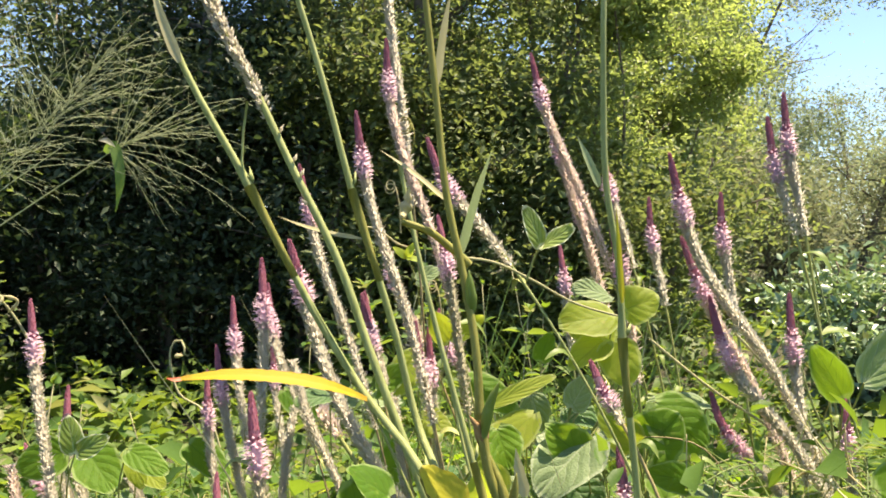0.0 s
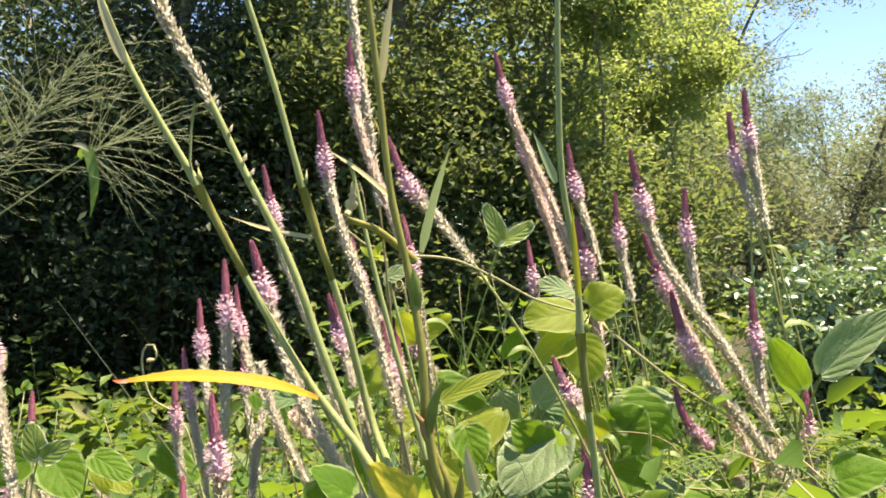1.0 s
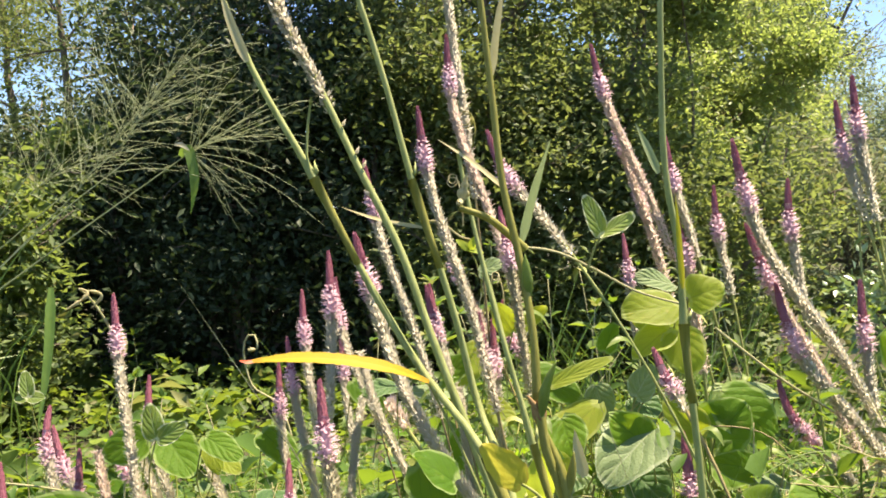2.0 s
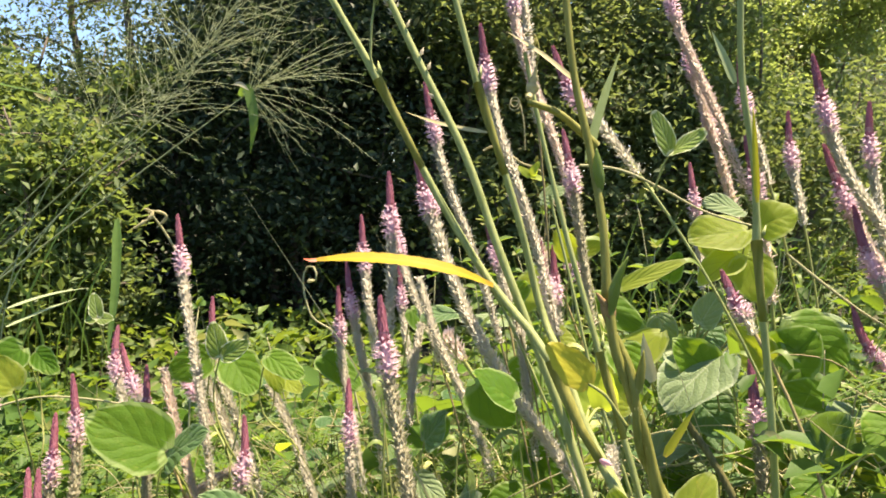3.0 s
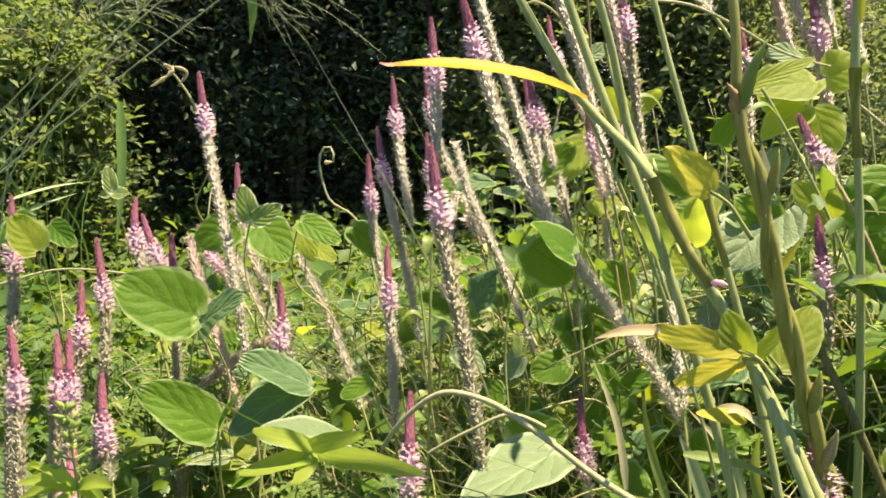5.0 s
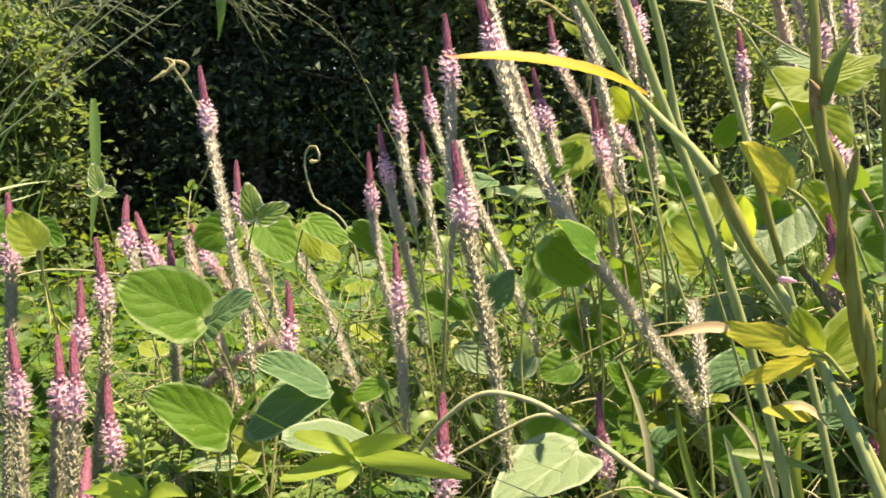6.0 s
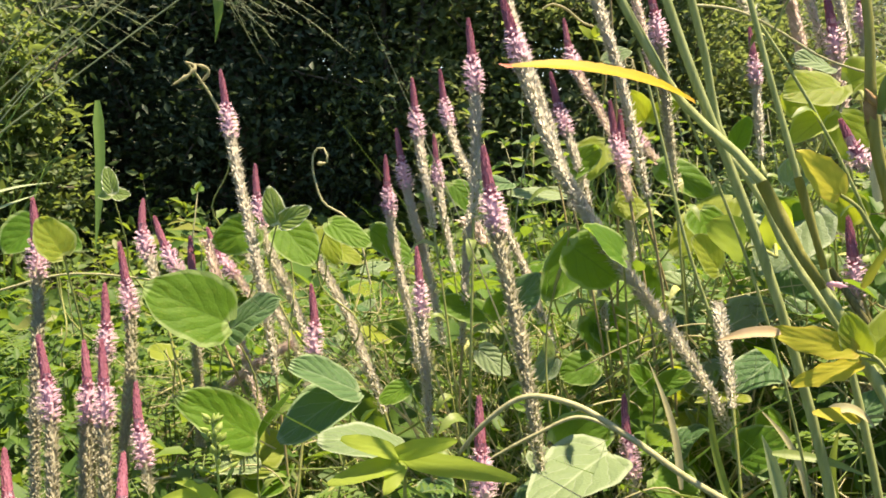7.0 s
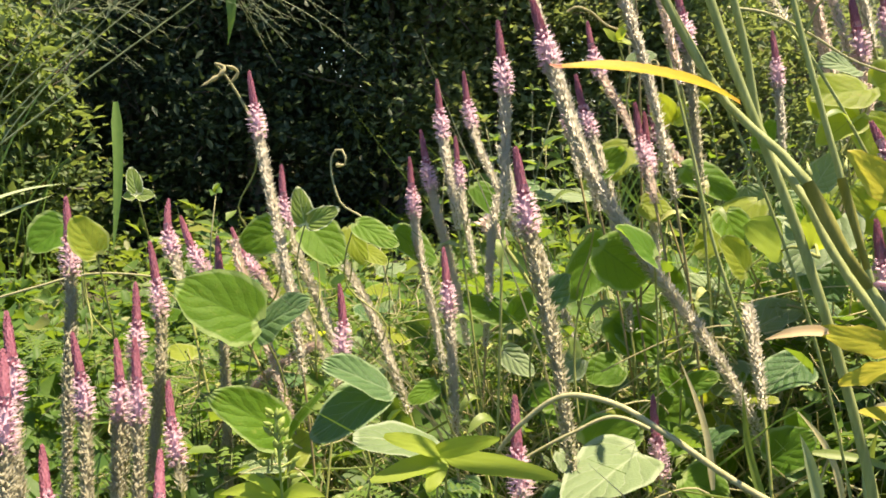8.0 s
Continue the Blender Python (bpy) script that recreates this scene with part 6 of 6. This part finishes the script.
grass_blade([(-1.386, 1.818, 0.608), (-1.353, 1.927, 0.635), (-1.332, 2.034, 0.651)], 0.012, (0.1, -0.5, 0.8), M_PALE, "pale dry blade lying across the weeds")
grass_blade([(-1.6, 1.3, -0.02), (-1.35, 1.3, 0.7)] + [(-1.093, 1.232, 1.139), (-0.857, 1.190, 1.115), (-0.732, 1.129, 1.086)], 0.018, (0.1, -0.6, 0.8), M_GRASS, "bright green grass blade")

grass_blade([(0.049, 0.472, 0.847), (0.045, 0.471, 0.862), (0.043, 0.470, 0.876)], 0.008, (0.2, -0.9, 0.3), M_DRY, "yellowed short leaf on the thick stalk")
stalk("dry_stalk", [(0.093, 0.634, 0.777), (0.115, 0.625, 0.745), (0.136, 0.615, 0.705), (0.160, 0.604, 0.654)], 0.0026, 0.0046, M_DEAD, "dark brown dead stalk leaning over", (), "dead stalks")
grass_blade([(0.061, 0.508, 0.791), (0.070, 0.512, 0.805), (0.080, 0.516, 0.820)], 0.006, (0.2, -0.9, 0.4), M_GOLD, "narrow yellowed leaf tip")
grass_blade([(0.023, 0.450, 0.735), (0.033, 0.447, 0.739), (0.047, 0.442, 0.729)], 0.006, (0.1, -0.7, 0.7), M_DRY, "peach-coloured dry leaf scrap")
grass_blade([(0.019, 0.512, 0.683), (0.045, 0.505, 0.683), (0.077, 0.498, 0.674)], 0.007, (0.1, -0.6, 0.8), M_STEM_LEAF, "green grass blade lying low")
grass_blade([(0.055, 0.512, 0.654), (0.051, 0.510, 0.674), (0.047, 0.508, 0.694)], 0.007, (0.1, -0.8, 0.6), M_PALE, "pale green grass blade low in the tangle")
grass_blade([(0.119, 0.428, 0.703), (0.125, 0.423, 0.730), (0.130, 0.419, 0.757)], 0.0035, (0.1, -0.8, 0.6), M_PALE, "pale grass blade close by")
grass_blade([(0.042, 0.549, 0.628), (0.031, 0.544, 0.659), (0.020, 0.537, 0.685)], 0.012, (0.2, -0.8, 0.6), M_PALE, "pale green grass blade low in the tangle")
grass_blade([(0.078, 0.551, 0.628), (0.070, 0.546, 0.659), (0.071, 0.541, 0.689)], 0.009, (0.2, -0.8, 0.6), M_STEM_LEAF, "green grass blade low in the tangle")
grass_blade([(0.028, 0.613, 0.593), (0.011, 0.611, 0.644), (0.003, 0.608, 0.690)], 0.008, (0.2, -0.8, 0.6), M_STEM_LEAF, "green grass blade low in the tangle")
grass_blade([(0.080, 0.598, 0.604), (0.061, 0.590, 0.651), (0.030, 0.579, 0.688)], 0.007, (0.2, -0.8, 0.6), M_DRY, "dry grass blade low in the tangle")
grass_blade([(-0.001, 0.651, 0.587), (-0.009, 0.659, 0.637), (-0.030, 0.668, 0.691)], 0.007, (0.2, -0.8, 0.6), M_DRY, "dry grass blade low in the tangle")


def vine(pts, r, label, mat=None):
    axis, total = spline(pts, 70)
    root = thing("vine", tuple(axis[0]), label, "vine", "climbing vines")
    part("stem", tri_mesh("stem", *tube(axis, np.linspace(r, r * 0.7, 70), 7), mat or M_VINE), root)
    return root


vine([(0.024, 0.495, 0.640), (-0.033, 0.506, 0.667), (-0.070, 0.518, 0.689), (-0.106, 0.528, 0.706), (-0.134, 0.537, 0.706), (-0.162, 0.541, 0.684), (-0.178, 0.546, 0.660)], 0.0024, "thick pale hairy vine arching over the leaves")
vine([(-0.066, 0.594, 0.661), (-0.090, 0.601, 0.667), (-0.123, 0.602, 0.652), (-0.156, 0.603, 0.631)], 0.0016, "thin pale vine under the arching one")
vine([(-0.781, 0.871, 0.663), (-0.708, 0.885, 0.685), (-0.653, 0.897, 0.699), (-0.571, 0.907, 0.696), (-0.481, 0.915, 0.677)], 0.0016, "thin yellowish vine across the weeds")
vine([(-0.440, 0.879, 0.862), (-0.460, 0.875, 0.905), (-0.472, 0.868, 0.926), (-0.477, 0.859, 0.935)], 0.0017, "pale hairy vine tip curling from a flower spike")
vine([(-0.40, 1.42, -0.02)] + [(-0.365, 1.372, 0.571), (-0.416, 1.390, 0.701), (-0.451, 1.389, 0.723), (-0.465, 1.392, 0.758), (-0.470, 1.395, 0.790), (-0.465, 1.396, 0.811), (-0.454, 1.396, 0.818), (-0.445, 1.392, 0.808), (-0.443, 1.387, 0.791)], 0.0026, "pale vine tip hooked at its end")
vine([(0.010, 0.752, 0.979), (0.046, 0.757, 0.975), (0.084, 0.760, 0.958), (0.123, 0.765, 0.937), (0.166, 0.770, 0.924)], 0.0014, "thin green vine with a bean leaf pair")
vine([(0.015, 0.460, 0.983), (0.005, 0.457, 0.992), (-0.008, 0.453, 1.002), (-0.023, 0.450, 1.007)], 0.0026, "yellow-brown curled shoot with a dried bud", M_STALK_Y)
vine([(0.217, 0.848, 0.892), (0.282, 0.844, 0.840), (0.351, 0.840, 0.794), (0.420, 0.835, 0.731)], 0.0016, "thin brown-green stalk across the weeds")
vine([(0.306, 0.848, 0.899), (0.364, 0.844, 0.834), (0.404, 0.840, 0.776), (0.456, 0.835, 0.725)], 0.0014, "thin yellowish stalk across the weeds")


vine([(-0.105, 1.020, 1.004), (-0.095, 1.018, 1.009), (-0.082, 1.020, 1.006), (-0.058, 1.022, 0.989), (-0.035, 1.024, 0.979), (-0.028, 1.03, 0.95), (-0.03, 1.04, 0.88)], 0.0015, "withered brown vine end over a flower tip", M_DRY)
vine_leaf([((-0.046, 1.018, 0.972), (-0.062, 1.014, 0.985), 0.010, (-0.1, -0.8, 0.5)), ((-0.046, 1.018, 0.972), (-0.036, 1.014, 0.990), 0.010, (0.1, -0.8, 0.5)), ((-0.046, 1.018, 0.972), (-0.028, 1.014, 0.968), 0.010, (0.1, -0.7, 0.6))], M_FRESH, "small fresh leaf cluster on the withered vine", attach=(-0.030, 1.035, 0.93))
vine_leaf([((-0.033, 1.015, 0.944), (-0.002, 1.005, 0.957), 0.030, (-0.1, -0.6, 0.8))], M_BEAN_PALE, "pale greyish underside of a bean leaf", attach=(-0.030, 1.035, 0.91))


def tendril(at, r, turns, rise, label, mat, lead=(0.0, 0.0, -0.05)):
    """A thin springy coil that hangs on a stalk."""
    at = np.array(at)
    a = np.linspace(0, turns * 2 * math.pi, 10 * turns)
    coil = [at + np.array([r * math.cos(q) * (1 - 0.04 * i / turns), 0.5 * r * math.sin(q), r * math.sin(q) + rise * q / 6.28]) for i, q in enumerate(a)]
    vine([at + np.array(lead)] + coil, 0.0009, label, mat)


tendril((-0.046, 0.962, 1.126), 0.010, 2, 0.003, "curled yellow tendril on a flower spike", M_STALK_Y, (-0.005, 0.0, -0.06))
tendril((-0.062, 0.955, 1.052), 0.007, 2, 0.004, "curled yellow tendril on a flower spike", M_DRY, (0.012, 0.0, -0.05))
tendril((-0.012, 0.955, 0.935), 0.006, 2, 0.004, "curled dry tendril between the flowers", M_DRY, (0.01, 0.0, -0.06))


def dried_bud(at, r, label, mat=None):
    """A small shrivelled bud at a vine's end: one lumpy curled body."""
    g = np.random.default_rng(int(abs(at[0]) * 9973))
    p = np.array(at)
    axis, _ = spline([p, p + g.normal(0, 1, 3) * r * 1.5, p + g.normal(0, 1, 3) * r * 2.5 + np.array([0, 0, -r])], 14)
    tagged(new("dried_bud", tri_mesh("dried_bud", *tube(axis, r * (0.35 + 0.45 * g.random(14)) * np.sin(np.linspace(0.35, 3.0, 14)), 7), mat or M_DRY)), label, "bud", "dried vine buds")


dried_bud([(-0.477, 0.859, 0.935)][0], 0.004, "straw-coloured shrivelled bud at the vine's tip")
dried_bud([(-0.467, 0.859, 0.933)][0], 0.0035, "straw-coloured shrivelled bud at the vine's tip")
dried_bud([(0.025, 0.444, 0.806)][0], 0.0028, "rosy withered bud in the fork of the stalks", M_ROSE)
dried_bud([(-0.444, 1.387, 0.791)][0], 0.006, "straw-coloured shrivelled bud at the hooked vine")
dried_bud([(-0.023, 0.450, 1.010)][0], 0.005, "olive shrivelled bud on the curled shoot")


def panicle_grass(node, foot, rays, reach, label, seed, fan, top, leaf=True):
    """A tall grass: a leaning culm, a bent leaf at its joint and an airy open head whose thin straight branches spread like rays.
    fan: the lowest and highest bearing of the rays, in degrees over the horizon; top: where the head's axis ends, from the joint."""
    r = np.random.default_rng(seed)
    node, foot, top = np.array(node), np.array(foot), np.array(top)
    root = thing("panicle_grass", tuple(foot), label, "grass", "tall seeding grasses")
    axis, _ = spline([node, node * 0.6 + foot * 0.4 + np.array([0, 0, 0.02]), foot], 40)
    part("culm", tri_mesh("culm", *tube(axis, np.linspace(0.0022, 0.0045, 40), 6), M_PANICLE), root)
    rachis, _ = spline([node, node + top * 0.5 + np.array([0, 0, 0.01]), node + top], 14)
    part("rachis", tri_mesh("rachis", *tube(rachis, np.linspace(0.0020, 0.0009, 14), 5), M_PANICLE), root)
    for i in range(rays):
        g = r.random() ** 1.4
        start = rachis[int(g * 13)]
        a = math.radians(r.uniform(*fan))
        d = unit(np.array([math.cos(a), r.normal(0, 0.45), math.sin(a)]))
        L = reach * r.uniform(0.45, 1.0) * (1 - 0.45 * g) * (0.55 if math.sin(a) < -0.5 else 1.0)
        hang = r.uniform(0.02, 0.16)
        ax, _ = spline([start, start + d * L * 0.5 + r.normal(0, 0.008, 3), start + d * L + np.array([0, 0, -hang * L])], 14)
        chunks = [tube(ax, np.linspace(0.0013, 0.0006, 14), 3)]
        for k in range(3, 14):
            if r.random() < 0.5:
                continue
            t0 = unit(ax[k] - ax[k - 1])
            q = unit(t0 + r.normal(0, 0.42, 3))
            l = r.uniform(0.02, 0.07) * (1 - 0.03 * k)
            tw = np.array([ax[k], ax[k] + q * l * 0.6, ax[k] + q * l + np.array([0, 0, -0.006])])
            chunks.append(tube(tw, 0.0006, 3))
            n = 4
            at = np.array([tw[0] + (tw[2] - tw[0]) * h for h in np.linspace(0.35, 1.0, n)])
            chunks.append(spindles(at, q[None] + r.normal(0, 0.35, (n, 3)), np.full(n, 0.0060), np.full(n, 0.0013)))
        part("seed_branch", tri_mesh("seed_branch", *join(chunks), M_PANICLE), root)
    if not leaf:
        return root
    v, f, uv = ribbon([node + np.array([-0.045, -0.012, 0.026]), node + np.array([-0.02, -0.022, 0.024]), node + np.array([0.014, -0.03, 0.004])], 0.020, (0.2, -0.8, 0.5), LANCE, 12, 5, 0.5)
    part("dry_sheath", mesh_of("dry_sheath", v, f, M_PAPER, uv), root, "white papery torn sheath")
    v, f, uv = ribbon([node + np.array([-0.03, 0, -0.01]), node + np.array([0.0, -0.02, 0.012]), node + np.array([0.025, -0.03, -0.05]), node + np.array([0.01, -0.02, -0.20])], 0.036, (0.3, -0.9, 0.3), GRASS_SHAPE, 18, 5)
    part("bent_leaf", mesh_of("bent_leaf", v, f, M_GRASS, uv), root, "bright green leaf bent down at the joint")
    return root


panicle_grass((-1.038, 2.565, 1.264), (-2.75, 2.35, -0.02), 30, 0.58, "tall grass with an open straw-green seed head", 3, (-75, 75), (0.16, 0.0, 0.05))
panicle_grass((-1.440, 2.603, 1.148), (-2.6, 2.5, -0.02), 26, 0.62, "tall grass with an open straw-green seed head", 4, (0, 120), (0.20, 0.0, 0.24), False)
panicle_grass((-1.330, 2.706, 1.310), (-2.9, 2.6, -0.02), 42, 0.56, "tall grass with a dense pale green seed head", 6, (-10, 150), (0.22, 0.0, 0.30), False)
panicle_grass((-1.700, 2.750, 1.150), (-3.0, 2.7, -0.02), 26, 0.60, "tall grass with an open straw-green seed head", 9, (-30, 110), (0.20, 0.0, 0.12), False)
for a, b in ([(-1.529, 2.024, 0.671), (-0.962, 2.061, 1.222)], [(-1.644, 2.238, 0.776), (-1.331, 2.245, 1.251)]):
    stalk("grass_culm", [b, a], 0.0013, 0.0024, M_PANICLE, "thin leaning grass culm before the hedge", (), "grass culms", "grass")


def filler_leaves(count, single):
    """More bean leaves half sunk in the tangle: the nearest ones singly, the rest joined by colour."""
    r = np.random.default_rng(42)
    mats = ((M_BEAN, "green rounded bean leaf with pale veins"), (M_BEAN, "green rounded bean leaf with pale veins"), (M_BEAN_DARK, "bluish dark green bean leaf, shiny and quilted"),
            (M_BEAN_YELLOW, "yellow-green bean leaf lit through by the sun"), (M_BEAN_PALE, "pale greyish underside of a bean leaf"))
    spots = sorted((0.78 + 1.5 * r.random() ** 1.5) for _ in range(count))
    rest = {}
    for i, y in enumerate(spots):
        x = r.uniform(-0.55, 0.48) * y - 0.05
        z = float(cover_height(x, y)) + r.uniform(-0.08, 0.07)
        a = r.uniform(0, 6.28)
        d = np.array([math.cos(a), math.sin(a), r.uniform(-0.5, 0.4)])
        w = r.uniform(0.028, 0.055)
        base = np.array([x, y, z])
        k = r.integers(0, 5)
        m, lab = mats[k]
        face = (r.normal(0, 0.35), -0.45 + r.normal(0, 0.3), 1.0)
        if i < single:
            vine_leaf([(tuple(base), tuple(base + d * w * 1.15), w, face)], m, lab, short=True)
        else:
            rest.setdefault(max(1, k), []).append(blade_grid(base, base + d * w * 1.15, w, face, fold=r.uniform(0, 0.2), curl=r.uniform(0.02, 0.16), nu=9, nv=9, seed=3000 + i))
    for k, blades in rest.items():
        vs, fs, us = [], [], []
        for v, f, u in blades:
            o = len(vs)
            vs += v
            us += u
            fs += [tuple(q + o for q in face) for face in f]
        tagged(new("bean_leaf_tangle", mesh_of("bean_leaf_tangle", vs, fs, mats[k][0], us)), "many bean leaves of one colour in the tangle", "leaves", "", "stuff")


filler_leaves(330, 120)


def raised_leaves(count, seed, xs, ys, zs, rise, ws):
    """Bean leaves that climb the stalks above the tangle."""
    r = np.random.default_rng(seed)
    kinds = ((M_BEAN, "green rounded bean leaf with pale veins"), (M_BEAN_DARK, "bluish dark green bean leaf, shiny and quilted"), (M_BEAN, "green rounded bean leaf with pale veins"),
             (M_BEAN_YELLOW, "yellow-green bean leaf lit through by the sun"), (M_BEAN_PALE, "pale greyish underside of a bean leaf"))
    for i in range(count):
        y = r.uniform(*ys)
        x = r.uniform(*xs)
        z = r.uniform(*zs) + rise * (y - ys[0])
        a = r.uniform(0, 6.28)
        w = r.uniform(*ws)
        base = np.array([x, y, z])
        d = np.array([math.cos(a), 0.5 * math.sin(a), r.uniform(-0.7, 0.3)])
        m, lab = kinds[r.integers(0, 5)]
        vine_leaf([(tuple(base), tuple(base + d * w * 1.1), w, (r.normal(0, 0.4), -0.7 + r.normal(0, 0.3), 0.8))], m, lab, short=True)


raised_leaves(95, 58, (-0.12, 0.50), (0.70, 1.05), (0.48, 0.60), 0.34, (0.026, 0.05))
raised_leaves(60, 61, (0.0, 0.40), (0.62, 0.84), (0.36, 0.56), 0.5, (0.026, 0.046))


def loose_vines(count, seed, xs, ys, thick, mats, label):
    """Thin vines and runners that wind across the tangle."""
    r = np.random.default_rng(seed)
    for i in range(count):
        y = r.uniform(*ys)
        x = r.uniform(*xs) * y - 0.05
        a = r.uniform(0, 6.28)
        p = np.array([x, y, -0.02])
        z = float(cover_height(x, y))
        d = np.array([math.cos(a), 0.4 * math.sin(a), 0])
        L = r.uniform(0.12, 0.3)
        vine([p, p + d * 0.05 + np.array([0, 0, z * 0.8]), p + d * L * 0.5 + np.array([0, 0, z + r.uniform(0.02, 0.10)]), p + d * L + np.array([0, 0, z + r.uniform(-0.05, 0.10)])], r.uniform(*thick), label, mats[r.integers(0, len(mats))])


loose_vines(26, 77, (-0.5, 0.42), (0.8, 1.3), (0.0008, 0.0014), (M_VINE, M_STALK), "thin winding vine in the tangle")
loose_vines(34, 78, (0.0, 0.5), (0.66, 1.0), (0.0006, 0.0011), (M_DRY, M_DRY, M_STEM_BROWN), "thin dry straw-coloured stem lying in the tangle")
loose_vines(20, 79, (-0.5, 0.1), (0.8, 1.2), (0.0006, 0.0011), (M_DRY, M_DRY, M_STEM_BROWN), "thin dry straw-coloured stem lying in the tangle")


for p, h in (([(-0.171, 2.361, 0.869)], 0.085), ([(-0.233, 2.650, 0.803)], 0.085), ([(-0.101, 2.250, 0.795)], 0.08), ([(-0.023, 2.569, 0.842)], 0.085), ([(0.064, 2.466, 0.804)], 0.085), ([(0.151, 2.170, 0.823)], 0.08), ([(-0.318, 2.724, 0.678)], 0.085)):
    x, y, z = p[0]
    weed_plant(x, y, z, h, 12, M_WEED_LIT, (0.02, 0.0), label="bright green weed with pointed leaves, taller than its neighbours")
